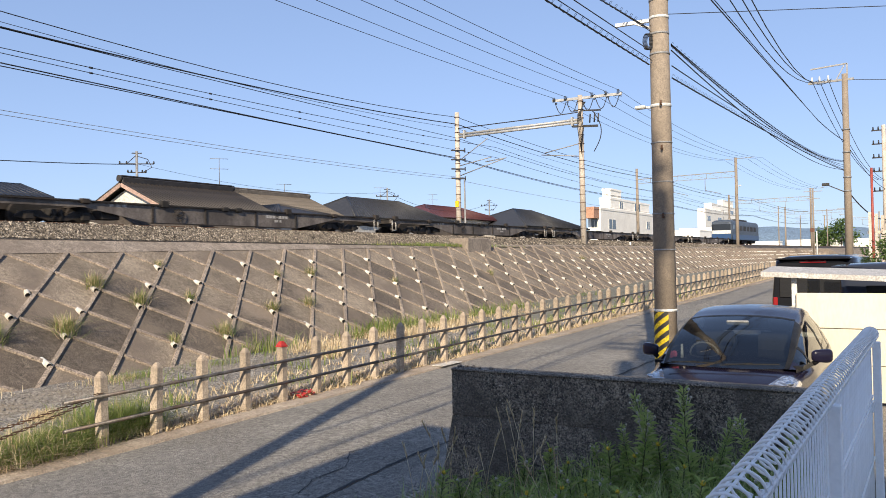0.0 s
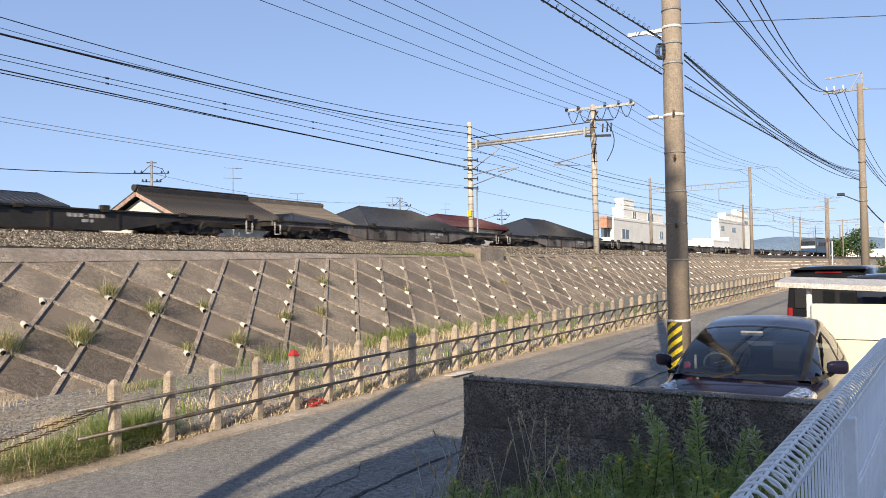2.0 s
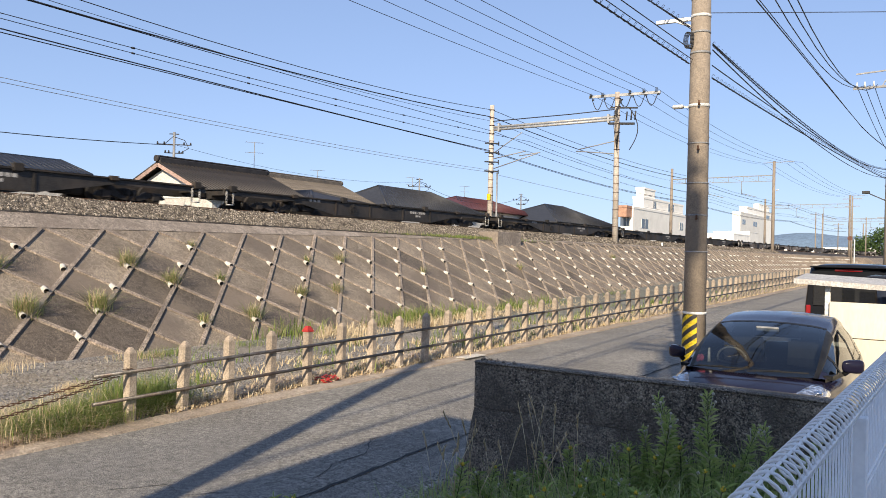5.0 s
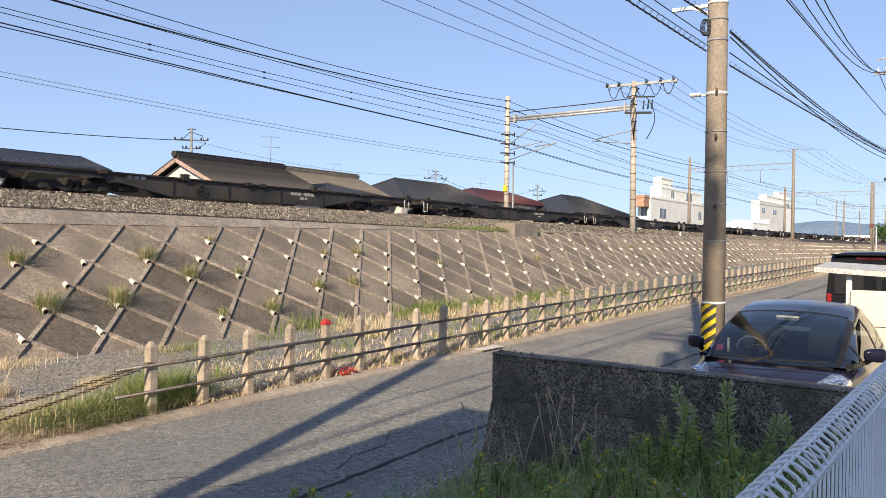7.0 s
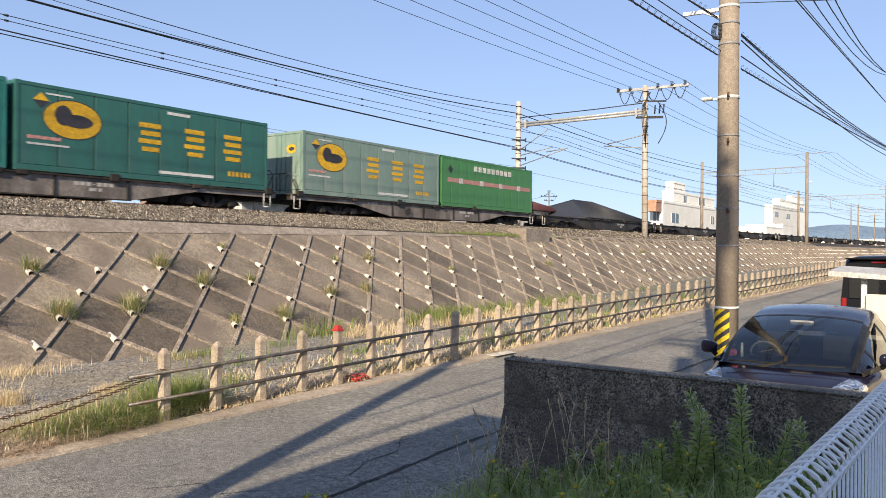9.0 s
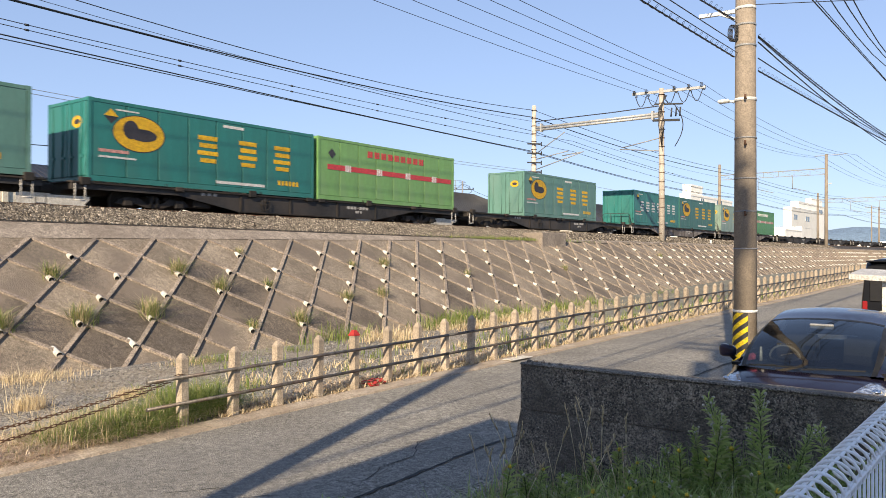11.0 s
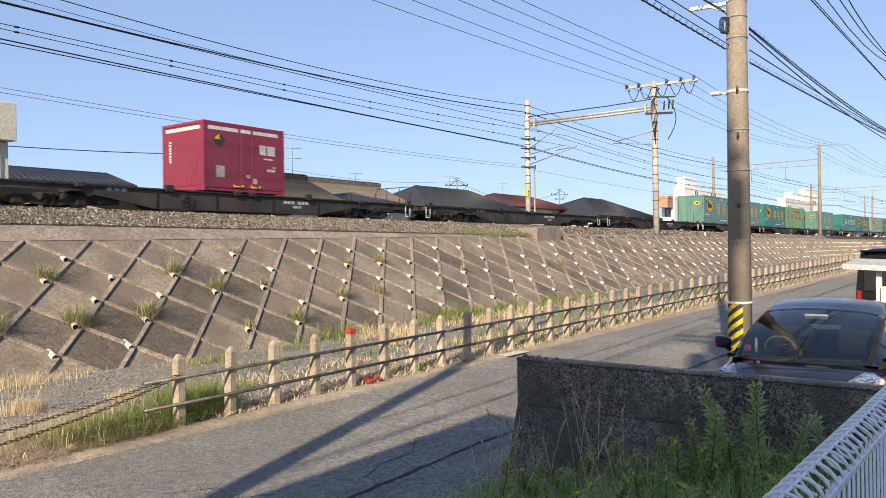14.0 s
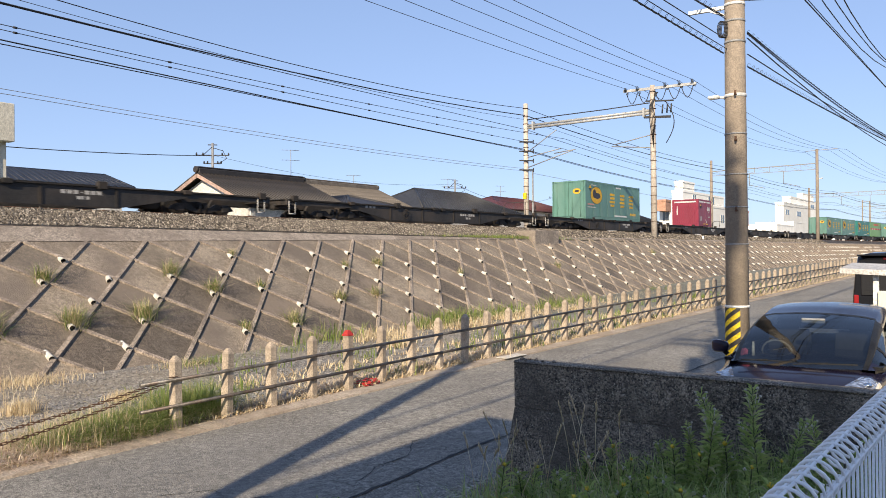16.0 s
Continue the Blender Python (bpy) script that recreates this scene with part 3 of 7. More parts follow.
for dz in (-0.004, -0.04, -0.0401, -0.082, -0.09, -0.38, -0.41, -0.72, -1.02):
    bm = bmesh.new()
    dx = {-0.004: 0.0, -0.04: 0.04, -0.0401: -0.04}.get(dz, 0.006)
    rod_between(bm, (fence_line(0.4) + dx, 0.4, FZ + dz), (fence_line(4.87) + dx, 4.87, FZ + dz), 0.0035 if dz > -0.1 else 0.004, seg=6)
    part("line_wire", bm, M_fence, mesh_fence)
for y in (0.78, 2.78, 4.8):
    bm = bmesh.new()
    box(bm, fence_line(y) + 0.012, fence_line(y) + 0.052, y - 0.02, y + 0.02, 0.3, FZ - 0.075, 0.004)
    part("fence_post", bm, M_fence, mesh_fence)
    bm = bmesh.new()
    box(bm, fence_line(y) - 0.014, fence_line(y) + 0.012, y - 0.03, y + 0.03, FZ - 0.46, FZ - 0.41, 0.004)
    part("bracket", bm, M_fence, mesh_fence)
bm = bmesh.new()
box(bm, -0.42, -0.06, -1.0, 5.2, -0.1, 0.72, 0.01)
tagged(part("block_wall", bm, M_wall), "low concrete block wall under the mesh fence", "wall", kind="structure")

M_slab = surface("pale_concrete_paving", (0.62, 0.61, 0.59), (0.55, 0.54, 0.52), 1.5, 0.9, 0.3, 70, place="World", stain=(0.42, 0.4, 0.37), stain_scale=0.8, vary=0)
slab = part("yard_paving", box(bmesh.new(), -0.058, 6.2, -1.18, 5.2, 0.55, 0.74), M_slab)
tagged(slab, "pale concrete yard paving behind the mesh fence", "paving", kind="structure")

# ---- house behind the camera (only its shadow reaches the view) ----
M_plaster = surface("white_plaster", (0.8, 0.79, 0.77), (0.76, 0.75, 0.73), 2, 0.9, 0.2, 40)
M_roof = surface("dark_roof_tile", (0.09, 0.085, 0.08), (0.06, 0.058, 0.055), 3, 0.6, 0.3, 20)
home = thing("house", "white rendered two-storey house with a hipped tile roof behind the yard", "house")
part("wall", box(bmesh.new(), -1.3, 6.9, -10.3, -3.75, -0.3, 6.55), M_plaster, home)
bm = bmesh.new()
lo4 = [bm.verts.new(p) for p in ((-1.88, -10.9, 6.5), (7.5, -10.9, 6.5), (7.5, -3.12, 6.5), (-1.88, -3.12, 6.5))]
hi4 = [bm.verts.new((v.co.x, v.co.y, 6.66)) for v in lo4]
rg = [bm.verts.new((1.9, -7.0, 8.1)), bm.verts.new((3.7, -7.0, 8.1))]
bm.faces.new(lo4)
for i in range(4):
    bm.faces.new((lo4[i], lo4[(i + 1) % 4], hi4[(i + 1) % 4], hi4[i]))
bm.faces.new((hi4[0], hi4[1], rg[1], rg[0])), bm.faces.new((hi4[1], hi4[2], rg[1]))
bm.faces.new((hi4[2], hi4[3], rg[0], rg[1])), bm.faces.new((hi4[3], hi4[0], rg[0]))
bmesh.ops.recalc_face_normals(bm, faces=bm.faces[:])
part("roof", bm, M_roof, home)

# ---- poles ----
def tapered_pole(name, x, y, z0, z1, r0, r1, material, label, category="pole", lean=(0, 0), group=""):
    t = thing(name, label, category, pose(x, y, z0), group)
    bm = bmesh.new()
    rod_between(bm, (0, 0, -0.4), (lean[0], lean[1], z1 - z0), r0, r1, seg=24)
    part("shaft", bm, material, t)
    return t


def ring_band(t, z, r, h=0.04, material=None, label=""):
    bm = bmesh.new()
    rod_between(bm, (0, 0, z - h / 2), (0, 0, z + h / 2), r, r, seg=24)
    return part("band", bm, material or M_galv, t, label)


pole = tapered_pole("utility_pole", -3.12, 11.4, ground_z(11.4), 9.6, 0.168, 0.118, M_pole, "brown-grey concrete utility pole with steel bands and a striped guard", "utility pole")
pz = ground_z(11.4)


def pr(z):
    return 0.168 + (0.118 - 0.168) * (z - pz) / (9.6 - pz)


for z, h in ((1.53, 0.035), (2.42, 0.02), (2.95, 0.02), (3.42, 0.02), (4.0, 0.02), (4.55, 0.045), (5.32, 0.03), (5.62, 0.03), (5.86, 0.04), (6.12, 0.03), (6.7, 0.03), (7.3, 0.04)):
    ring_band(pole, z - pz, pr(z) + 0.006, h, M_white if h > 0.03 else None)
bm = bmesh.new()
n = 96
zg0, zg1 = 0.45, 1.3
rows = 88
vs = [[bm.verts.new(((pr(z + pz) + 0.008) * math.cos(a), (pr(z + pz) + 0.008) * math.sin(a), z)) for a in [radians(130 + 168 * i / n) for i in range(n + 1)]] for z in span(zg0, zg1, (zg1 - zg0) / rows)]
for j in range(rows):
    for i in range(n):
        f = bm.faces.new((vs[j][i], vs[j][i + 1], vs[j + 1][i + 1], vs[j + 1][i]))
        f.material_index = int(math.floor((j * 0.55 - i * 0.22) / 4.2)) % 2
        f.smooth = True
part("striped_guard", bm, [M_black, M_yellow], pole, "black and yellow striped warning sheet")
for z in (2.9, 3.9, 4.55):
    bm = bmesh.new()
    rod_between(bm, (0.05, -pr(z) + 0.01, z - pz), (0.05, -pr(z) - 0.05, z - pz), 0.012, seg=6)
    rod_between(bm, (0.05, -pr(z) - 0.045, z - pz - 0.02), (0.05, -pr(z) - 0.045, z - pz + 0.05), 0.016, seg=6)
    part("step_bolt", bm, M_rust, pole)
bm = bmesh.new()
beam_between(bm, (-0.1, 0.0, 5.85 - pz), (-0.62, -0.14, 5.82 - pz), 0.05, 0.05)
beam_between(bm, (-0.1, 0.0, 5.72 - pz), (-0.36, -0.08, 5.83 - pz), 0.03, 0.03)
part("crossarm", bm, M_white, pole)
bm = bmesh.new()
beam_between(bm, (-0.1, 0, 4.54 - pz), (-0.22, -0.06, 4.55 - pz), 0.03, 0.03)
box(bm, -0.36, -0.2, -0.13, -0.03, 4.525 - pz, 4.575 - pz, 0.015)
part("street_light", bm, M_white, pole, "small white lamp head")
bm = bmesh.new()
for i in range(5):
    p0 = Vector((-0.15, -0.16, 5.5 - pz))
    pts = [p0 + Vector((0.05 * math.cos(a) + i * 0.012, 0.0 + i * 0.01, 0.12 * math.sin(a))) for a in [2 * math.pi * k / 12 for k in range(13)]]
    for a, b in zip(pts, pts[1:]):
        rod_between(bm, a, b, 0.006, seg=4)
part("cable_loop", bm, M_wire, pole, "coil of black cable")

back_pole = tapered_pole("utility_pole", -3.07, -4.35, -0.08, 13.3, 0.17, 0.12, M_pole, "concrete utility pole behind the yard", "utility pole")
# tall pole beyond the house: its crossarm and transformers shade the lane
high_pole = tapered_pole("utility_pole", 4.05, -11.9, -0.22, 17.0, 0.2, 0.14, M_pole, "tall concrete utility pole with transformers beyond the house", "utility pole")
bm = bmesh.new()
beam_between(bm, (-0.95, 0, 16.75), (0.3, 0, 16.75), 0.14, 0.14)
beam_between(bm, (-0.95, 0, 16.35), (0.3, 0, 16.35), 0.12, 0.12)
part("crossarm", bm, M_galv, high_pole)
bm = bmesh.new()
rod_between(bm, (-0.42, 0, 14.4), (-0.42, 0, 15.3), 0.2, seg=14)
beam_between(bm, (-0.42, 0, 14.9), (0, 0, 14.9), 0.08, 0.08)
part("transformer", bm, M_galv, high_pole)
bm = bmesh.new()
rod_between(bm, (0.0, 0.1, 15.5), (0.0, 0.1, 16.3), 0.3, seg=14)
part("transformer", bm, M_galv, high_pole)
right_pole = tapered_pole("utility_pole", -2.28, 38.0, ground_z(38), 10.15, 0.17, 0.12, M_pole, "tall brown concrete utility pole with a double crossarm", "utility pole")
bm = bmesh.new()
z = 10.15 - ground_z(38)
beam_between(bm, (-1.45, 0, z - 0.25), (0.35, 0, z - 0.25), 0.09, 0.09)
part("crossarm", bm, M_galv, right_pole)
bm = bmesh.new()
beam_between(bm, (-1.35, 0, z + 0.38), (0.1, 0, z + 0.45), 0.06, 0.06)
beam_between(bm, (0.1, 0, z - 0.25), (0.1, 0, z + 0.45), 0.06, 0.06)
beam_between(bm, (-0.35, 0, z - 0.25), (0.0, 0, z + 0.4), 0.04, 0.04)
part("upper_arm", bm, M_galv, right_pole)
for dx in (-1.3, -1.0, -0.65):
    bm = bmesh.new()
    rod_between(bm, (dx, 0, z - 0.2), (dx, 0, z + 0.02), 0.05, 0.03, seg=10)
    part("insulator", bm, M_white, right_pole)
for zz in (4.3, 4.9, 6.0, 7.0):
    ring_band(right_pole, zz, 0.165, 0.06)
bm = bmesh.new()
beam_between(bm, (0, 0, 4.2), (-0.8, -0.2, 4.6), 0.04, 0.04)
box(bm, -1.0, -0.7, -0.27, -0.13, 4.55, 4.68, 0.02)
part("street_light", bm, M_black, right_pole, "dark lamp head on a short arm")


def wire(a, b, sag, r=0.012, seg=16, name="cable", label="black overhead cable sagging between poles", dots=0, material=None):
    bm = bmesh.new()
    a, b = Vector(a), Vector(b)
    pts = [a.lerp(b, i / seg) - Vector((0, 0, 4 * sag * (i / seg) * (1 - i / seg))) for i in range(seg + 1)]
    d = (b - a).normalized()
    s = d.cross(Vector((0, 0, 1))).normalized()
    rings = []
    for p in pts:
        rings.append([bm.verts.new(p + s * r * math.cos(q) + Vector((0, 0, 1)) * r * math.sin(q)) for q in [math.pi * 2 * k / 5 for k in range(5)]])
    for u, v2 in zip(rings, rings[1:]):
        for k in range(5):
            bm.faces.new((u[k], u[(k + 1) % 5], v2[(k + 1) % 5], v2[k]))
    if dots:
        L = (b - a).length
        for i in range(int((L - 3.8) / dots) + 1):
            t = (3.8 + i * dots) / L
            p = a.lerp(b, t) - Vector((0, 0, 4 * sag * t * (1 - t)))
            rod_between(bm, p - d * 0.06, p + d * 0.06, r * 2.6, seg=6)
    return tagged(part(name, bm, material or M_wire), label, "cable", "overhead cables")

# ---- catenary portals ----
def insulator(bm, p, d=(0, 0, 1), n=3, r=0.06):
    p, d = Vector(p), Vector(d).normalized()
    for i in range(n):
        rod_between(bm, p + d * (0.07 * i), p + d * (0.07 * i + 0.045), r, r * 0.5, seg=8)


portal = thing("catenary_portal", "pale concrete masts joined by a steel beam over both tracks", "catenary portal", pose(0, 46.6, 0), "catenary portals")
bm = bmesh.new()
rod_between(bm, (-17.8, 0, 2.3), (-17.85, 0, 12.7), 0.2, 0.15, seg=20)
part("mast", bm, M_pole_light, portal)
bm = bmesh.new()
rod_between(bm, (-27.0, 0, 2.3), (-27.0, 0, 12.65), 0.2, 0.15, seg=20)
part("mast", bm, M_pole_light, portal)
for x in (-17.82, -27.0):
    for z in span(3.6, 12.3, 0.55):
        bm = bmesh.new()
        rod_between(bm, (x, 0, z), (x, 0, z + 0.03), 0.2, seg=16)
        part("mast_band", bm, M_rust, portal)
M_beam = surface("pale_galvanised_tube", (0.5, 0.5, 0.49), (0.4, 0.4, 0.39), 3, 0.5, 0.05, 40, metal=0.2)
bm = bmesh.new()
rod_between(bm, (-26.85, 0, 10.92), (-17.95, 0, 10.97), 0.085, seg=12)
rod_between(bm, (-26.85, 0, 11.1), (-17.95, 0, 11.15), 0.085, seg=12)
for x in (-26.4, -18.4):
    box(bm, x - 0.06, x + 0.06, -0.14, 0.14, 10.76, 11.34)
part("beam", bm, M_beam, portal)
bm = bmesh.new()
tube(bm, [(-26.85, -0.1, 11.5), (-24, -0.1, 11.52), (-21, -0.1, 11.53), (-18.0, -0.1, 11.6)], 0.035)
part("beam_cable", bm, M_wire, portal)
bm = bmesh.new()
beam_between(bm, (-19.75, 0, 12.55), (-15.1, 0, 12.45), 0.14, 0.16)
part("crossarm", bm, M_beam, portal)
for x in (-19.6, -18.8, -17.0, -16.1, -15.3):
    bm = bmesh.new()
    insulator(bm, (x, -0.1, 12.55), (0, -0.3, 1), 3, 0.11)
    insulator(bm, (x + 0.1, 0.0, 12.3), (0.3, 0, 1), 2, 0.09)
    part("insulator", bm, M_black, portal)
    bm = bmesh.new()
    pts = [Vector((x + 0.75 * t * (1 if x < -18 else -1), 0.1, 12.4 - 0.7 * math.sin(t * math.pi))) for t in [k / 10 for k in range(11)]]
    tube(bm, pts, 0.026)
    part("jumper", bm, M_wire, portal)
bm = bmesh.new()
beam_between(bm, (-18.3, 0, 11.75), (-16.5, 0, 11.6), 0.09, 0.09)
beam_between(bm, (-18.4, 0, 10.75), (-16.7, 0, 10.62), 0.12, 0.14)
for x in (-17.2, -16.9, -16.65):
    rod_between(bm, (x, -0.1, 10.85), (x + 0.05, -0.1, 11.4), 0.05, seg=8)
part("bracket", bm, M_black, portal)
bm = bmesh.new()
pts = [Vector((-17.0 + 0.9 * math.sin(t * 3.1) * 0.6, -0.05, 11.6 - 2.6 * t)) for t in [k / 10 for k in range(11)]]
tube(bm, pts, 0.03)
for k in range(5):
    tube(bm, [(-17.6 + 0.05 * k, -0.22, 12.2), (-17.75 - 0.05 * k, -0.26, 11.4), (-17.55 - 0.1 * k, -0.26, 10.5), (-17.7, -0.23, 9.6 - 0.2 * k)], 0.022)
part("drop_cable", bm, M_wire, portal)
for z in (9.9, 9.25, 8.6, 7.95):
    bm = bmesh.new()
    beam_between(bm, (-27.4, -0.2, z + 0.1), (-26.3, -0.2, z), 0.09, 0.09)
    beam_between(bm, (-26.3, -0.2, z - 0.15), (-26.3, -0.2, z + 0.15), 0.06, 0.06)
    part("side_bracket", bm, M_black, portal, "dark steel bracket")
bm = bmesh.new()
for (xa, za, xb, zb2) in ((-26.8, 8.9, -24.3, 9.3), (-26.8, 8.2, -23.4, 9.1), (-24.8, 9.0, -23.2, 9.15), (-26.8, 9.3, -24.6, 10.6)):
    rod_between(bm, (xa, 0, za), (xb, 0, zb2), 0.035, seg=6)
part("cantilever", bm, M_galv, portal)
bm = bmesh.new()
for (xa, za, xb, zb2) in ((-18.0, 9.6, -20.4, 9.2), (-18.0, 8.8, -20.6, 9.1)):
    rod_between(bm, (xa, 0, za), (xb, 0, zb2), 0.035, seg=6)
part("cantilever", bm, M_galv, portal)
bm = bmesh.new()
box(bm, -27.14, -26.86, -0.24, -0.2, 6.0, 6.42)
part("sign", bm, M_yellow, portal, "small yellow warning plate")


def plain_portal(y, xa, xb, ztop, zbeam, zbase):
    p = thing("catenary_portal", "brown concrete masts carrying a thin truss over the tracks", "catenary portal", pose(0, y, 0), "catenary portals")
    for x, zt in ((xa, ztop), (xb, ztop - 0.4)):
        bm = bmesh.new()
        rod_between(bm, (x, 0, zbase - 2.5), (x, 0, zt), 0.22, 0.16, seg=14)
        part("mast", bm, M_pole, p)
    bm = bmesh.new()
    beam_between(bm, (xa, 0, zbeam), (xb, 0, zbeam - 0.15), 0.12, 0.1)
    beam_between(bm, (xa, 0, zbeam - 0.7), (xb, 0, zbeam - 0.7), 0.06, 0.06)
    n = 7
    for i in range(n):
        x0, x1 = xa + (xb - xa) * i / n, xa + (xb - xa) * (i + 1) / n
        beam_between(bm, (x0, 0, zbeam), (x0, 0, zbeam - 0.7), 0.05, 0.05)
        beam_between(bm, (x0, 0, zbeam - 0.7), (x1, 0, zbeam), 0.04, 0.04)
    part("beam", bm, M_galv, p)
    part("top_arm", beam_between(bmesh.new(), (xa - 1.2, 0, ztop - 0.15), (xa + 2.2, 0, ztop - 0.1), 0.06, 0.06), M_galv, p)
    for t in (0.3, 0.62):
        x = xa + (xb - xa) * t
        bm = bmesh.new()
        rod_between(bm, (x, 0, zbeam - 0.7), (x, 0, zbeam - 2.2), 0.04, seg=6)
        rod_between(bm, (x, 0, zbeam - 2.1), (x + 1.8, 0, zbeam - 2.6), 0.035, seg=6)
        part("hanger", bm, M_galv, p)
    bm = bmesh.new()
    insulator(bm, (xa + 0.3, -0.2, ztop - 3.5), (1, 0, 0.3), 5, 0.1)
    part("insulator", bm, M_white, p)
    return p


plain_portal(98.0, -17.8, -30.0, 14.0, 12.35, 3.0)
plain_portal(152.0, -15.0, -29.0, 13.9, 12.4, 3.0)
plain_portal(205.0, -11.5, -26.0, 14.0, 12.4, 3.0)
plain_portal(260.0, -7.5, -22.0, 14.0, 12.4, 3.0)

# ---- wires along the railway ----
lab = "overhead railway wire on insulators"


def along_track(x, z0, z1, z2, sag, r, dots=0):
    wire((x, -3.4, z0), (x, 46.6, z1), sag, r, label=lab, dots=dots)
    wire((x, 46.6, z1), (x - 1.0, 98, z2), 0.5, r, label=lab, dots=dots)
    wire((x - 1.0, 98, z2), (x + 2.2, 152, z2), 0.6, r, label=lab)
    wire((x + 2.2, 152, z2), (x + 6, 205, z2), 0.6, r, label=lab)


along_track(-27.0, 12.48, 12.33, 12.6, 1.17, 0.02)
along_track(-27.0, 11.23, 11.83, 12.2, 0.72, 0.032)
along_track(-27.05, 11.9, 11.55, 11.6, 0.85, 0.012)
along_track(-27.0, 10.88, 10.85, 10.6, 0.13, 0.018)
along_track(-24.0, 9.44, 9.92, 9.9, 0.45, 0.014, dots=5.3)
along_track(-24.0, 9.27, 9.23, 9.2, 0.25, 0.013, dots=5.3)
along_track(-27.0, 9.78, 9.45, 9.4, 0.15, 0.026)
along_track(-27.0, 9.43, 9.38, 9.3, 0.0, 0.02)
wire((-34, -6, 9.85), (-34, 60, 9.45), 0.64, 0.014, label="thin pale overhead wire", material=M_galv)
wire((-34, -6, 10.05), (-34, 60, 9.65), 0.64, 0.014, label="thin pale overhead wire", material=M_galv)
for y, z in ((-6, 9.5), (60, 9.5), (130, 9.3)):
    tapered_pole('utility_pole', -34.1, y, 0.2, z, 0.1, 0.07, M_galv, 'thin steel pole beyond the tracks', 'utility pole', group='distant utility poles')
wire((-34, 60, 9.3), (-34, 130, 9.0), 0.3, 0.016, label="thin pale overhead wire", material=M_galv)
for x, z0 in ((-19.6, 11.9), (-18.8, 12.3), (-17.0, 11.8), (-16.1, 11.9), (-15.3, 12.0)):
    wire((x, -4, z0), (x, 46.5, 12.7), 0.35, 0.013, label="bare overhead power line")
    wire((x, 46.7, 12.7), (x + 0.6, 98, 13.7), 0.9, 0.013, label="bare overhead power line")
    wire((x + 0.6, 98, 13.7), (x + 3.0, 152, 13.7), 0.8, 0.014, label="bare overhead power line")

# ---- telephone and power cables along the lane ----


def lashed(a, b, sag, r, name="cable"):
    """A cable bundle wound with a spiral hanger."""
    ob = wire(a, b, sag, r, seg=20, label="thick black telephone cable bundle with spiral hangers")
    bm = bmesh.new()
    a, b = Vector(a), Vector(b)
    L = (b - a).length
    n = int(L / 0.036)
    d = (b - a).normalized()
    s = d.cross(Vector((0, 0, 1))).normalized()
    coil = []
    for i in range(n + 1):
        t = i / n
        coil.append(a.lerp(b, t) - Vector((0, 0, 4 * sag * t * (1 - t))) + (s * math.cos(i * 1.05) + Vector((0, 0, 1)) * (math.sin(i * 1.05) + 0.7)) * 0.036)
    tube(bm, coil, 0.003, 4)
    part("spiral_hanger", bm, M_wire, ob)
    return ob


lashed((-3.25, -8.5, 4.85), (-3.25, 11.3, 5.17), 0.06, 0.01)
lashed((-3.25, -8.5, 4.4), (-3.25, 11.3, 5.71), 0.04, 0.009)
wire((-3.25, -8.5, 4.95), (-3.25, 11.3, 5.39), 0.05, 0.007)
wire((-3.2, -8.5, 5.0), (-3.2, 11.3, 5.22), 0.1, 0.006)
wire((-3.3, -8.5, 4.6), (-3.22, 11.3, 5.66), 0.02, 0.006)
lashed((-2.97, 11.5, 5.45), (-2.4, 38, 6.3), 0.42, 0.009)
lashed((-2.97, 11.5, 4.97), (-2.4, 38, 5.9), 0.08, 0.011)
wire((-2.97, 11.5, 5.38), (-2.4, 38, 5.95), 0.45, 0.01)
wire((-2.97, 11.5, 5.15), (-2.4, 38, 6.05), 0.16, 0.009)
wire((-2.97, 11.5, 5.47), (-2.4, 38, 6.15), 0.32, 0.009)
for x1, z0, sag in ((-3.3, 12.23, 3.09), (-3.05, 12.43, 3.21), (-2.8, 13.2, 3.75)):
    wire((x1, -4.35, z0), (x1, 38, 10.0), sag, 0.013)
wire((-3.0, -4.35, 6.45), (-3.0, 34, 7.58), 0.03, 0.013)
wire((-3.0, -4.35, 6.55), (-3.0, 34, 7.56), 0.0, 0.009)
wire((-3.0, 34, 7.58), (-2.35, 38, 7.2), 0.05, 0.016)
wire((-2.35, 38, 7.2), (-1.3, 58, 6.4), 0.3, 0.016)
for dx in (-1.3, -1.0, -0.65):
    wire((-2.28 + dx, 38, 10.0), (-1.0 + dx * 0.5, 58, 7.0), 0.9, 0.014)
wire((-2.28, 38, 5.0), (-1.2, 58, 4.4), 0.4, 0.03)
wire((-3.0, 11.4, 5.9), (25, 26, 5.82), 0.0, 0.006)
wire((-2.3, 38, 9.9), (20, 44, 8.04), 0.0, 0.012)
tapered_pole("utility_pole", 25, 26, 0.3, 6.12, 0.17, 0.12, M_pole, "concrete utility pole across the lots", "utility pole")
tapered_pole("utility_pole", 20, 44, 0.7, 8.34, 0.17, 0.12, M_pole, "concrete utility pole across the lots", "utility pole")

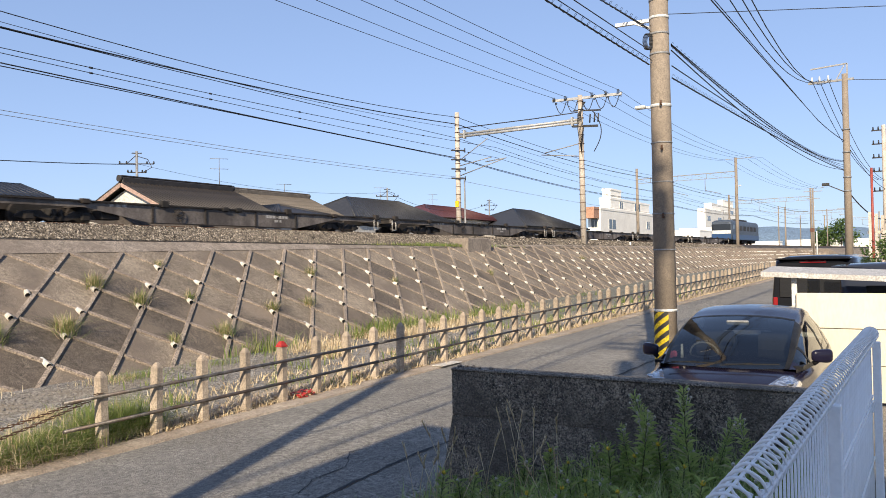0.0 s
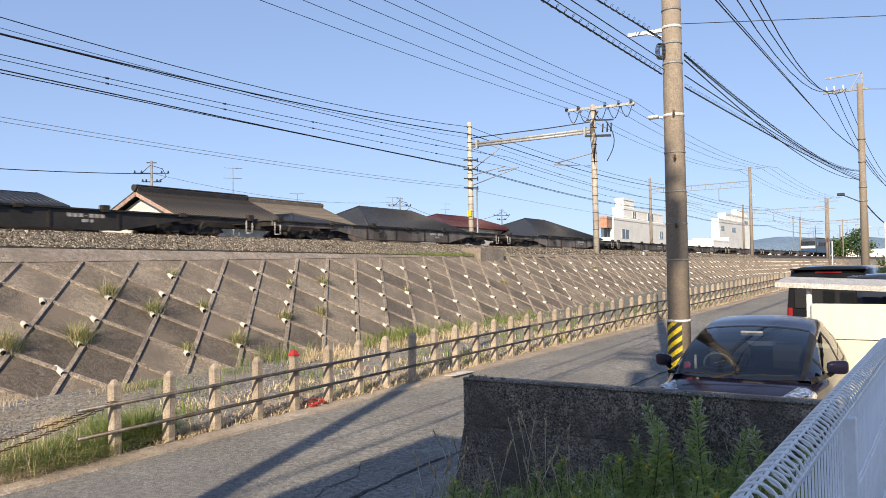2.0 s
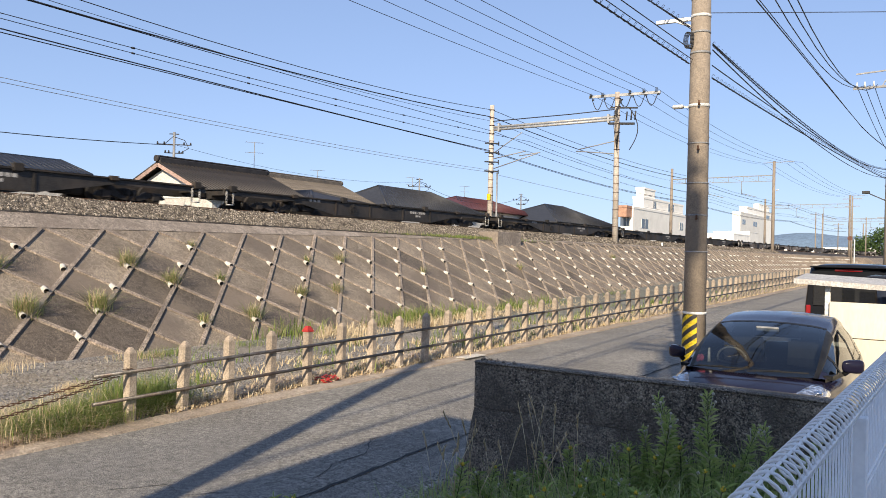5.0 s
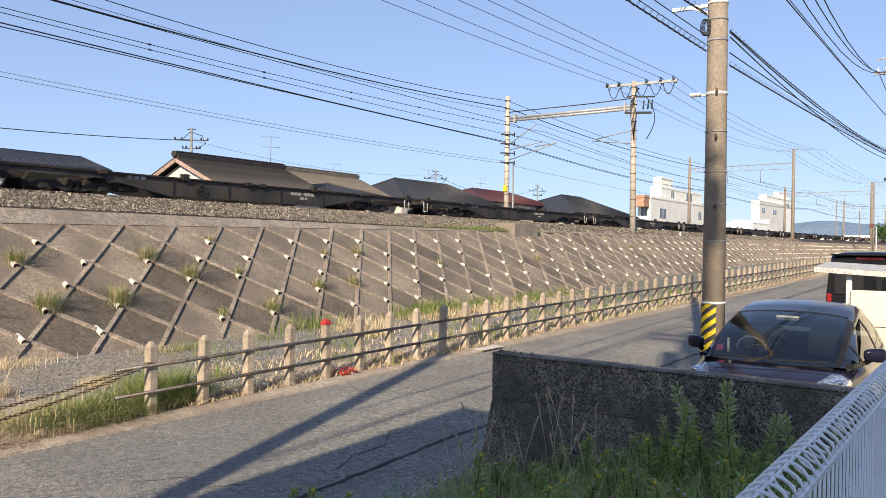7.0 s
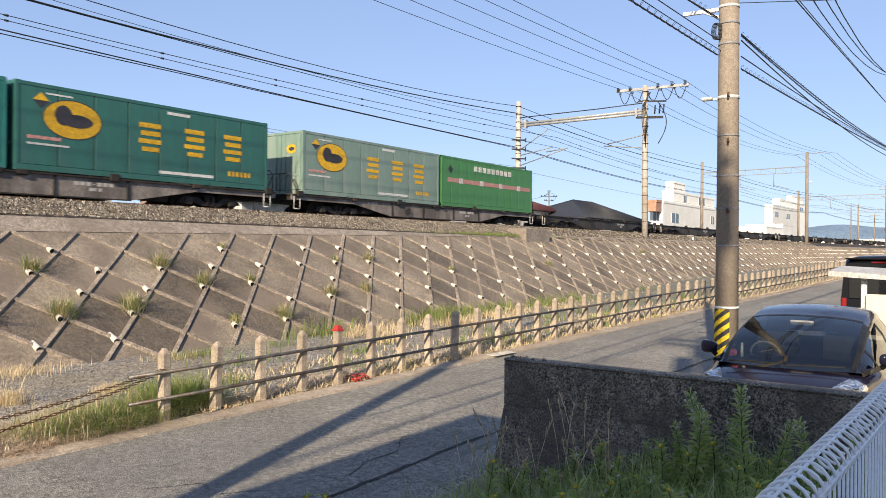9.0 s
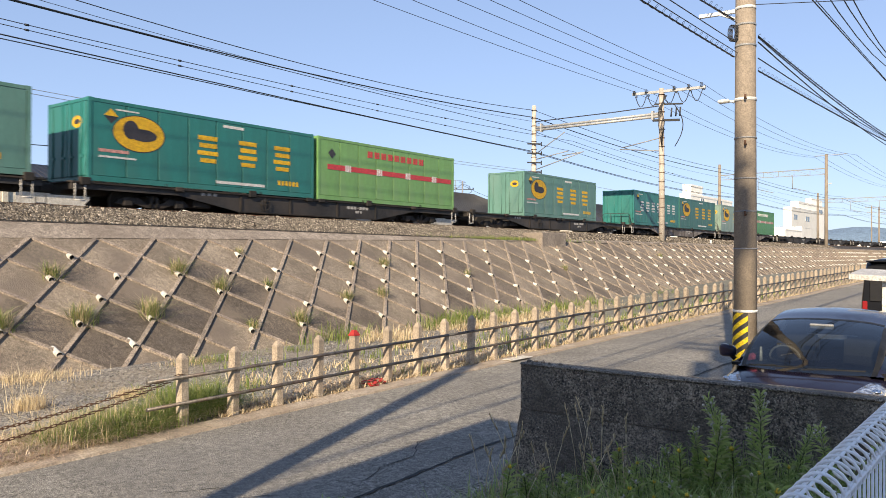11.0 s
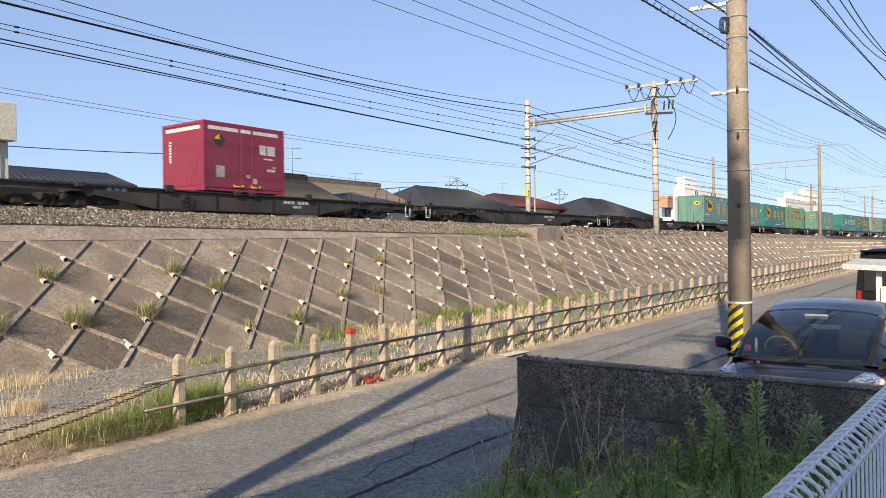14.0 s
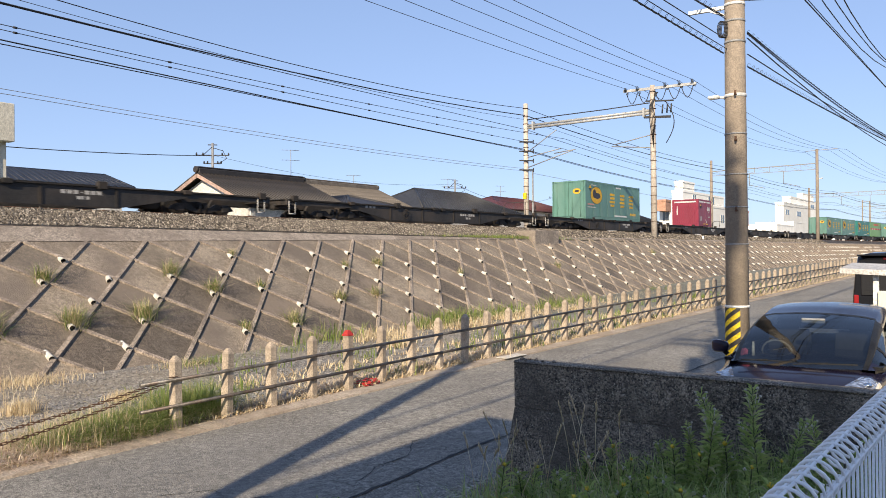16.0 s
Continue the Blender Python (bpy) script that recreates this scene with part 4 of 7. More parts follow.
# ---- houses beyond the railway ----
M_kawara = surface("grey_brown_roof_tile", (0.03, 0.026, 0.024), (0.018, 0.015, 0.014), 2.5, 0.6, 0.3, 9, grit=0.2, stain=(0.04, 0.033, 0.029), stain_scale=0.7)
M_kawara_pale = surface("pale_roof_tile", (0.17, 0.145, 0.12), (0.13, 0.11, 0.09), 2.5, 0.8, 0.3, 14)
M_slate = surface("dark_slate_roof", (0.04, 0.041, 0.044), (0.028, 0.028, 0.031), 2.5, 0.6, 0.3, 10)
M_blueslate = surface("blue_black_slate_roof", (0.03, 0.035, 0.05), (0.02, 0.024, 0.036), 2.5, 0.5, 0.3, 10)
M_redroof = surface("red_brown_roof", (0.11, 0.033, 0.032), (0.085, 0.027, 0.027), 2.5, 0.6, 0.2, 10)
M_houseWall = surface("house_plaster", (0.6, 0.58, 0.54), (0.54, 0.51, 0.47), 1.0, 0.9, 0.1, 20)
M_verge = surface("pinkish_bargeboard", (0.42, 0.29, 0.24), (0.36, 0.25, 0.21), 3, 0.8, 0.1, 20)


def roof_plane(bm, a, b, c, d, th=0.12):
    """A roof slab over the quad a b (eave) c d (ridge)."""
    pts = [Vector(p) for p in (a, b, c, d)]
    n = (pts[1] - pts[0]).cross(pts[3] - pts[0]).normalized()
    if n.z < 0:
        n = -n
    lo = [bm.verts.new(p) for p in pts]
    hi = [bm.verts.new(p + n * th) for p in pts]
    bm.faces.new(lo), bm.faces.new(hi)
    for i in range(4):
        bm.faces.new((lo[i], lo[(i + 1) % 4], hi[(i + 1) % 4], hi[i]))
    return n


def tile_rolls(bm, a, b, c, d, step, rad):
    """Rounded tile courses that run from eave to ridge."""
    a, b, c, d = (Vector(p) for p in (a, b, c, d))
    n = max(2, int((b - a).length / step))
    up = (b - a).cross(d - a).normalized()
    if up.z < 0:
        up = -up
    for i in range(n + 1):
        t = i / n
        rod_between(bm, a.lerp(b, t) + up * 0.13, d.lerp(c, t) + up * 0.13, rad, seg=5)


def gable_house(x, y0, y1, ridge, eave, half, wall_h, tile, label, pitch_over=0.5, rolls=0.3):
    """Ridge along y. half: from ridge to eave in plan."""
    h = thing("house", label, "house", group="houses beyond the railway")
    bm = bmesh.new()
    box(bm, x - half + 0.6, x + half - 0.6, y0 + 0.5, y1 - 0.5, 0.0, eave)
    part("wall", bm, M_houseWall, h)
    for yy in (y0 + 0.5, y1 - 0.5):
        bm = bmesh.new()
        v = [bm.verts.new((px, py, pz2)) for py in (yy - 0.04, yy + 0.04) for px, pz2 in ((x - half + 0.6, eave - 0.1), (x + half - 0.6, eave - 0.1), (x, ridge - 0.35))]
        bm.faces.new(v[:3]), bm.faces.new(v[3:])
        for i in range(3):
            bm.faces.new((v[i], v[(i + 1) % 3], v[3 + (i + 1) % 3], v[3 + i]))
        bmesh.ops.recalc_face_normals(bm, faces=bm.faces[:])
        part("gable", bm, M_white, h, "white plaster gable")
    bm = bmesh.new()
    courses = []
    for s in (-1, 1):
        q = ((x + s * half, y0, eave - 0.15), (x + s * half, y1, eave - 0.15), (x, y1, ridge - 0.12), (x, y0, ridge - 0.12))
        roof_plane(bm, *q)
        courses.append(q)
    bmesh.ops.recalc_face_normals(bm, faces=bm.faces[:])
    roof = part("roof", bm, tile, h)
    for a, b, c, d in courses:
        up = Vector((0, 0, 0.13))
        n = int((b[1] - a[1]) / rolls)
        bm = bmesh.new()
        rod_between(bm, Vector(a) + up, Vector(d) + up, 0.085, seg=5)
        first = part("tile_course", bm, tile, roof)
        for i in range(1, n + 1):
            piece("tile_course", first.data, Matrix.Translation((0, (b[1] - a[1]) * i / n, 0)), roof)
    bm = bmesh.new()
    box(bm, x - 0.22, x + 0.22, y0 - 0.05, y1 + 0.05, ridge - 0.1, ridge + 0.3, 0.05)
    box(bm, x - 0.14, x + 0.14, y0 - 0.05, y1 + 0.05, ridge + 0.3, ridge + 0.42, 0.05)
    for yy in (y0 - 0.1, y1 + 0.1):
        rod_between(bm, (x, yy - 0.1, ridge + 0.2), (x, yy + 0.1, ridge + 0.2), 0.21, seg=12)
    part("ridge_cap", bm, tile, h)
    for s in (-1, 1):
        bm = bmesh.new()
        beam_between(bm, (x + s * half, y0 - 0.03, eave - 0.2), (x, y0 - 0.03, ridge - 0.18), 0.06, 0.24)
        part("bargeboard", bm, M_verge, h, "pinkish painted bargeboard")
    return h


def hip_house(x0, x1, y0, y1, eave, ridge, tile, label, run=None):
    h = thing("house", label, "house", group="houses beyond the railway")
    bm = bmesh.new()
    box(bm, x0 + 0.6, x1 - 0.6, y0 + 0.6, y1 - 0.6, 0, eave)
    part("wall", bm, M_houseWall, h)
    k = (min(x1 - x0, y1 - y0) / 2) if run is None else run
    xm0, xm1 = (x0 + k, x1 - k) if (x1 - x0) > (y1 - y0) else ((x0 + x1) / 2,) * 2
    ym0, ym1 = (y0 + k, y1 - k) if (y1 - y0) >= (x1 - x0) else ((y0 + y1) / 2,) * 2
    A, B2, C, D2 = (x0, y0, eave), (x1, y0, eave), (x1, y1, eave), (x0, y1, eave)
    P, Q = (xm0, ym0, ridge), (xm1, ym1, ridge)
    along_y = (y1 - y0) >= (x1 - x0)
    bm = bmesh.new()
    if along_y:
        quads = ((B2, C, Q, P), (D2, A, P, Q))
        tris = ((A, B2, P), (C, D2, Q))
    else:
        quads = ((A, B2, Q, P), (C, D2, P, Q))
        tris = ((B2, C, Q), (D2, A, P))
    seams = bmesh.new()
    for q in quads:
        roof_plane(bm, *q)
        tile_rolls(seams, *q, 0.45, 0.035)
    for t in tris:
        v = [bm.verts.new(Vector(p) + Vector((0, 0, 0.1))) for p in t]
        bm.faces.new(v)
        e = [bm.verts.new(Vector(p) - Vector((0, 0, 0.02))) for p in t]
        bm.faces.new(e)
        bm.faces.new((v[0], v[1], e[1], e[0]))
    bmesh.ops.recalc_face_normals(bm, faces=bm.faces[:])
    roof = part("roof", bm, tile, h)
    tagged(part("roof_seams", seams, tile, roof), kind="stuff")
    bm = bmesh.new()
    rod_between(bm, P, Q, 0.16, seg=8)
    for a, b in ((A, P), (B2, P if along_y else Q), (C, Q), (D2, Q if along_y else P)):
        rod_between(bm, Vector(a) + Vector((0, 0, 0.08)), Vector(b) + Vector((0, 0, 0.08)), 0.11, seg=6)
    part("hip_ridge", bm, tile, h)
    return h


gable_house(-42, 30.5, 39.6, 7.6, 5.4, 5.2, 5, M_kawara, "old house with dark grey tiled gable roof and white gable")
hip_house(-47, -37.5, 39.9, 47.5, 5.6, 6.7, M_kawara, "low tiled wing of the old house")
gable_house(-46.5, 43.9, 53.0, 8.1, 6.3, 4.2, 5, M_kawara_pale, "house with a weathered pale tiled roof")
hip_house(-50, -41.5, 53.5, 70.5, 6.2, 8.4, M_slate, "house with a dark slate hipped roof")
hip_house(-60, -50, 80, 101, 7.6, 9.6, M_redroof, "house with a dull red hipped roof", 6)
hip_house(-56, -49, 96, 112, 6.9, 8.4, M_kawara, "house with a brown tiled roof")
hip_house(-56.5, -44, 94, 118, 6.6, 9.6, M_slate, "house with a dark slate pyramid roof", 9)
hip_house(-53.5, -49, 12, 30.4, 6.9, 7.9, M_blueslate, "house with a low blue-black slate roof", 1.0)
hip_house(-70, -62, 118, 130, 6.0, 9.0, M_slate, "distant dark-roofed house near the sheds")

# tall building at the edge of view with a blank sign tower
tower = thing("shop_building", "pale grey ribbed shop building with a blank cream sign tower", "building")
M_cream = surface("cream_panel", (0.62, 0.58, 0.48), (0.57, 0.53, 0.44), 1.5, 0.7, 0.05, 30, stain=(0.5, 0.46, 0.38), stain_scale=0.6)
bm = bmesh.new()
box(bm, -44, -40.2, 10.5, 17.95, 0, 8.9)
for i in range(9):
    box(bm, -40.22, -40.12, 10.9 + i * 0.8, 11.15 + i * 0.8, 0, 8.8)
part("wall", bm, M_cream, tower)
bm = bmesh.new()
box(bm, -40.3, -39.7, 16.2, 18.15, 8.0, 9.9, 0.03)
part("sign_panel", bm, M_cream, tower, "blank cream sign box")
bm = bmesh.new()
box(bm, -44.2, -39.9, 10.3, 17.6, 8.9, 9.2, 0.03)
part("eaves", bm, M_slate, tower)


def street_mast(x, y, z, h, label="small distant utility pole with insulators"):
    t = thing("utility_pole", label, "utility pole", pose(x, y, 0), "distant utility poles")
    bm = bmesh.new()
    rod_between(bm, (0, 0, 0), (0, 0, z), 0.16, 0.09, seg=10)
    part("shaft", bm, M_galv, t)
    bm = bmesh.new()
    for k, w in ((0.15, 0.5), (0.95, 1.7), (1.6, 0.9)):
        beam_between(bm, (-w * 0.5, -w * 0.5, z - k), (w * 0.5, w * 0.5, z - k), 0.07, 0.07)
        for s in (-1, -0.6, 0.6, 1) if w > 0.6 else ():
            rod_between(bm, (s * w * 0.5, s * w * 0.5, z - k), (s * w * 0.5, s * w * 0.5, z - k + 0.2), 0.08, 0.05, seg=6)
    tube(bm, [(-0.5, -0.5, z - 0.95), (0.0, -0.1, z - 0.35), (0.55, 0.55, z - 0.6), (0.75, 0.75, z - 1.2), (0.3, 0.3, z - 1.6)], 0.03)
    part("crossarm", bm, M_wire, t)
    return t


def aerial(x, y, z, h):
    t = thing("tv_aerial", "thin metal television aerial on a roof mast", "aerial", pose(x, y, z), "aerials")
    bm = bmesh.new()
    rod_between(bm, (0, 0, 0), (0, 0, h), 0.025, seg=5)
    part("mast", bm, M_galv, t)
    for k in (0.02, 0.75):
        bm = bmesh.new()
        rod_between(bm, (-0.35, -0.5, h - k), (0.35, 0.5, h - k), 0.015, seg=4)
        for s in (-1, -0.5, 0, 0.5, 1):
            rod_between(bm, (0.35 * s - 0.25, 0.5 * s + 0.18, h - k), (0.35 * s + 0.25, 0.5 * s - 0.18, h - k), 0.01, seg=4)
        part("element", bm, M_galv, t)


def by_bearing(az, dist):
    return dist * math.sin(radians(az)), dist * math.cos(radians(az))


for az, el, dist in ((-52.99, 7.9, 62), (-35.39, 5.4, 85), (-27.8, 4.4, 115), (-26.9, 3.1, 150)):
    x, y = by_bearing(az, dist)
    street_mast(x, y, 2.34 + dist * math.tan(radians(el)), 10)
for x, y, z, h in ((-42, 38.5, 7.98, 1.9), (-46, 63.5, 7.6, 2.2), (-55, 88, 9.4, 1.8), (-46.5, 50, 8.3, 0.9)):
    aerial(x, y, z, h)
x, y = by_bearing(-52.99, 62)
wire((x, y, 2.34 + 62 * math.tan(radians(7.0))), (-48, 5, 8.9), 0.5, 0.03)
x2, y2 = by_bearing(-35.39, 85)
wire((x, y, 10.0), (x2, y2, 9.9), 0.9, 0.012)
x3, y3 = by_bearing(-27.8, 115)
wire((x2, y2, 9.9), (x3, y3, 10.6), 1.6, 0.02)

# ---- white blocks in the distance ----
M_render = surface("white_render", (0.92, 0.89, 0.82), (0.86, 0.83, 0.76), 0.3, 0.85, 0.05, 5, stain=(0.7, 0.66, 0.6), stain_scale=0.15, stain_amount=0.2, grit=0.06)
M_pane = glass("dark_window_glass", (0.05, 0.06, 0.07), 0.08)
M_salmon = surface("salmon_render", (0.55, 0.3, 0.2), (0.5, 0.28, 0.19), 1, 0.85, 0.05, 8)


def block_building(name, label, boxes, windows, group="white buildings"):
    h = thing(name, label, "building", group=group)
    for b, mt in boxes:
        part("wall", box(bmesh.new(), *b, 0.02), mt, h)
        part("parapet", box(bmesh.new(), b[0] - 0.1, b[1] + 0.1, b[2] - 0.1, b[3] + 0.1, b[5] - 0.35, b[5] + 0.15), mt, h)
    for x, y, z, w, hh, face in windows:
        win = part("window", box(bmesh.new(), *((x - 0.02, x + 0.06, y - w / 2, y + w / 2) if face == "x" else (x - w / 2, x + w / 2, y - 0.06, y + 0.02)), z, z + hh), M_pane, h)
        bm = bmesh.new()
        for k in range(3):
            t = -w / 2 + w * k / 2
            if face == "x":
                box(bm, x + 0.02, x + 0.1, y + t - 0.06, y + t + 0.06, z, z + hh)
            else:
                box(bm, x + t - 0.06, x + t + 0.06, y - 0.1, y - 0.02, z, z + hh)
        part("frame", bm, M_white, win)
    return h


block_building("apartment_building", "white rendered building with stepped flat roofs and few windows",
               [((-63, -60, 168, 222, 0, 13.4), M_render), ((-63, -60.4, 176, 208, 13.4, 16.2), M_render), ((-63, -61, 178, 186, 16.2, 18.5), M_render),
                ((-61, -59.4, 218, 228, 9, 13.2), M_salmon), ((-62.5, -60.3, 164.5, 168, 11.0, 13.4), M_salmon)],
               [(-60.0, 176, 8.8, 5, 2.2, "x"), (-60.4, 197, 13.9, 5, 1.9, "x"), (-60, 205, 9.4, 3, 2, "x"), (-60.4, 184, 14.0, 2.5, 1.6, "x"), (-61.5, 168, 9, 1.5, 2, "y")])
block_building("apartment_building", "distant white building with balconies and a roof tower",
               [((-94, -90, 410, 470, 0, 26), M_render), ((-95, -91, 430, 500, 0, 30), M_render), ((-96, -93, 470, 500, 30, 34), M_render)],
               [(-89.98, 418, 20, 8, 2.5, "x"), (-89.98, 418, 14, 8, 2.5, "x"), (-89.98, 445, 20, 10, 2.5, "x"), (-89.98, 445, 14, 10, 2.5, "x"), (-90.98, 485, 26, 10, 2, "x")])
block_building("warehouse", "low white sheds and houses in the distance",
               [((-100, -75, 330, 360, 0, 12.5), M_render), ((-92, -76, 365, 385, 0, 14.5), M_render)], [(-75, 345, 7, 8, 2, "x")])
block_building("warehouse", "long low white shed beyond the bend of the railway",
               [((-42, -22, 330, 332, 0, 7.2), M_render), ((-52, -40, 300, 306, 0, 6.5), M_render), ((-20, -12, 330, 336, 0, 7.0), M_render)], [])

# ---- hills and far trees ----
# haze of the distance is painted into the hills' blue colour
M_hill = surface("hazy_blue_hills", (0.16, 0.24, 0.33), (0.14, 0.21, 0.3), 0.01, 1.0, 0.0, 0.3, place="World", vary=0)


def hill(d, az0, az1, prof, seed):
    us = span(az0, az1, 0.4)

    def top(az):
        return d * math.tan(radians(prof(az))) + d * 0.0012 * noise.noise((az * 0.8, seed, 0)) + 0.0005 * d * noise.noise((az * 3, seed, 1))
    return grid_sheet(us, [0, 0.4, 0.8, 1.0], lambda az, v: ((d + 260 * v) * math.sin(radians(az)), (d + 260 * v) * math.cos(radians(az)), (v ** 0.5) * max(0, top(az)) - 3))


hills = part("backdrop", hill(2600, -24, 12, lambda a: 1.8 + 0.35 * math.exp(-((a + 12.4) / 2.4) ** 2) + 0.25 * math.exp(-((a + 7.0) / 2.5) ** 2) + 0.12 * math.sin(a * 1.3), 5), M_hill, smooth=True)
tagged(hills, "low hazy blue wooded hills on the horizon", "hills", kind="structure")

M_leaf = per_island("green_leaves", [(0.03, 0.06, 0.015), (0.06, 0.11, 0.025), (0.09, 0.15, 0.035), (0.045, 0.085, 0.02)], 0.6, translucent=0.25)
M_bark = surface("bark", (0.1, 0.075, 0.05), (0.07, 0.05, 0.035), 8, 0.95, 0.8, 40)


def leaf_cloud(n, fn, size, seed):
    r = random.Random(seed)
    v, f = [], []
    for i in range(n):
        p = Vector(fn(r))
        a = Vector((r.gauss(0, 1), r.gauss(0, 1), r.gauss(0, 0.7))).normalized()
        b = a.cross(Vector((r.gauss(0, 1), r.gauss(0, 1), r.gauss(0, 1)))).normalized()
        s = size * r.uniform(0.6, 1.3)
        k = len(v)
        v += [tuple(p - a * s), tuple(p + b * s * 0.45), tuple(p + a * s), tuple(p - b * s * 0.45)]
        f.append((k, k + 1, k + 2, k + 3))
    bm = bmesh.new()
    vs = [bm.verts.new(q) for q in v]
    for q in f:
        bm.faces.new([vs[i] for i in q])
    return bm


def tree(x, y, h, w, seed, label, leaf=0.11, n=1500, low=0.25):
    t = thing("tree", label, "tree", pose(x, y, ground_z(y) - 0.08))
    r = random.Random(seed)
    bm = bmesh.new()
    rod_between(bm, (0, 0, -0.1), (0, 0, h * 0.6), 0.05 * h ** 0.5, 0.03, seg=8)
    tips = []
    for i in range(8):
        a = r.uniform(0, 6.28)
        z0 = h * r.uniform(0.25, 0.55)
        p = Vector((math.cos(a) * w * r.uniform(0.3, 0.8), math.sin(a) * w * r.uniform(0.3, 0.8), h * r.uniform(0.45, 0.92)))
        rod_between(bm, (0, 0, z0), p, 0.035, 0.012, seg=6)
        tips.append(p)
    tips.append(Vector((0, 0, h * 0.85)))
    part("trunk", bm, M_bark, t)

    def fn(r):
        c = r.choice(tips)
        q = Vector((r.gauss(0, 1), r.gauss(0, 1), r.gauss(0, 0.8)))
        return c * r.uniform(0.75, 1.05) + q * w * 0.24
    part("crown", leaf_cloud(n, fn, leaf, seed), M_leaf, t)


tree(-1.4, 31.5, 2.2, 0.5, 1, "small dark green shrub tree beside the lane", 0.06, 1500)
tree(-0.35, 29, 2.7, 0.75, 2, "dense green garden tree beside the lane", 0.06, 3200)
tree(1.0, 27, 3.2, 1.1, 3, "dense green garden tree beside the lane", 0.06, 3600)
tree(-14.5, 215, 9.5, 4.0, 4, "distant green tree by the railway", 0.4, 1200)
tree(-19.5, 230, 8.0, 3.0, 6, "distant green tree by the railway", 0.4, 900)

# pale slatted fence, red mast and mirror by the lane
sf = thing("slatted_fence", "tall pale vertical-slat fence beside the lane", "fence")
for i in range(7):
    part("slat", box(bmesh.new(), -1.75 + i * 0.27, -1.6 + i * 0.27, 43.9, 44.0, 0.6, 4.3 - i * 0.1), M_pole_light, sf)
part("rail", box(bmesh.new(), -1.8, 0.2, 44.0, 44.06, 3.2, 3.35), M_pole_light, sf)
red_mast = tapered_pole("steel_mast", -1.3, 36.5, ground_z(36), 5.8, 0.05, 0.05, surface("red_brown_steel", (0.32, 0.06, 0.04), (0.25, 0.05, 0.04), 4, 0.6, 0.1, 30), "thin red-brown steel mast", "mast")
tall2 = tapered_pole("utility_pole", -1.3, 58, ground_z(58), 10.6, 0.17, 0.12, M_pole_light, "grey utility pole with stacked crossarms", "utility pole")
bm = bmesh.new()
for z in (9.2, 8.3, 7.4, 6.5, 5.2):
    beam_between(bm, (-0.7, 0, z), (0.7, 0, z), 0.08, 0.08)
    for s in (-0.6, -0.3, 0.3, 0.6):
        rod_between(bm, (s, 0, z), (s, 0, z + 0.25), 0.06, 0.04, seg=6)
part("crossarm", bm, M_wire, tall2)
mir = thing("traffic_mirror", "round orange-backed traffic mirror on a post", "mirror", pose(-7.0, 75, ground_z(70)))
bm = bmesh.new()
rod_between(bm, (0, 0, 0), (0, 0, 2.9), 0.05, seg=8)
part("post", bm, M_white, mir)
bm = bmesh.new()
rod_between(bm, (-0.35, -0.05, 3.0), (-0.35, 0.03, 3.0), 0.2, 0.18, seg=16)
part("mirror_back", bm, surface("orange_brown_back", (0.16, 0.06, 0.03), (0.12, 0.05, 0.03), 4, 0.6, 0.1, 20), mir)
for az, el, d in ((-5.5, 4.27, 120), (-7.65, 3.2, 180), (-4.68, 2.87, 190), (-6.3, 2.5, 210), (-3.6, 3.0, 150)):
    x, y = by_bearing(az, d)
    t = tapered_pole("utility_pole", x, y, 0.8, 2.34 + d * math.tan(radians(el)), 0.13, 0.1, M_pole, "distant brown concrete pole along the railway", "utility pole", group="distant utility poles")
    bm = bmesh.new()
    zt = 1.54 + d * math.tan(radians(el))
    beam_between(bm, (-1.2, 0, zt - 0.4), (1.2, 0, zt - 0.4), 0.1, 0.1)
    beam_between(bm, (-0.9, 0, zt - 1.4), (0.9, 0, zt - 1.4), 0.1, 0.1)
    part("crossarm", bm, M_galv, t)
mark = tapered_pole("marker_post", -17.6, 55.5, 2.75, 3.35, 0.07, 0.07, M_white, "short white marker post on the shoulder", "marker")

# ---- vehicles ----
def paint(name, c, rough=0.07):
    m = bpy.data.materials.new(name)
    m.use_nodes = True
    n, l = m.node_tree.nodes, m.node_tree.links
    b = n["Principled BSDF"]
    b.inputs["Base Color"].default_value = (*c, 1)
    b.inputs["Metallic"].default_value = 0.0
    b.inputs["Roughness"].default_value = rough
    b.inputs["Coat Weight"].default_value = 0.05
    b.inputs["Specular IOR Level"].default_value = 0.22
    b.inputs["Coat Roughness"].default_value = 0.06
    t = n.new("ShaderNodeTexNoise")
    t.inputs["Scale"].default_value = 9
    r = n.new("ShaderNodeMapRange")
    r.inputs["To Min"].default_value, r.inputs["To Max"].default_value = rough, rough + 0.06
    l.new(t.outputs["Fac"], r.inputs["Value"])
    l.new(r.outputs["Result"], b.inputs["Roughness"])
    return m


def clear_glass(name, tint):
    m = bpy.data.materials.new(name)
    m.use_nodes = True
    n, l = m.node_tree.nodes, m.node_tree.links
    t, g, f, x = n.new("ShaderNodeBsdfTransparent"), n.new("ShaderNodeBsdfGlossy"), n.new("ShaderNodeFresnel"), n.new("ShaderNodeMixShader")
    t.inputs["Color"].default_value = (*tint, 1)
    g.inputs["Roughness"].default_value = 0.02
    f.inputs["IOR"].default_value = 1.85
    l.new(f.outputs[0], x.inputs[0]), l.new(t.outputs[0], x.inputs[1]), l.new(g.outputs[0], x.inputs[2])
    l.new(x.outputs[0], n["Material Output"].inputs["Surface"])
    return m


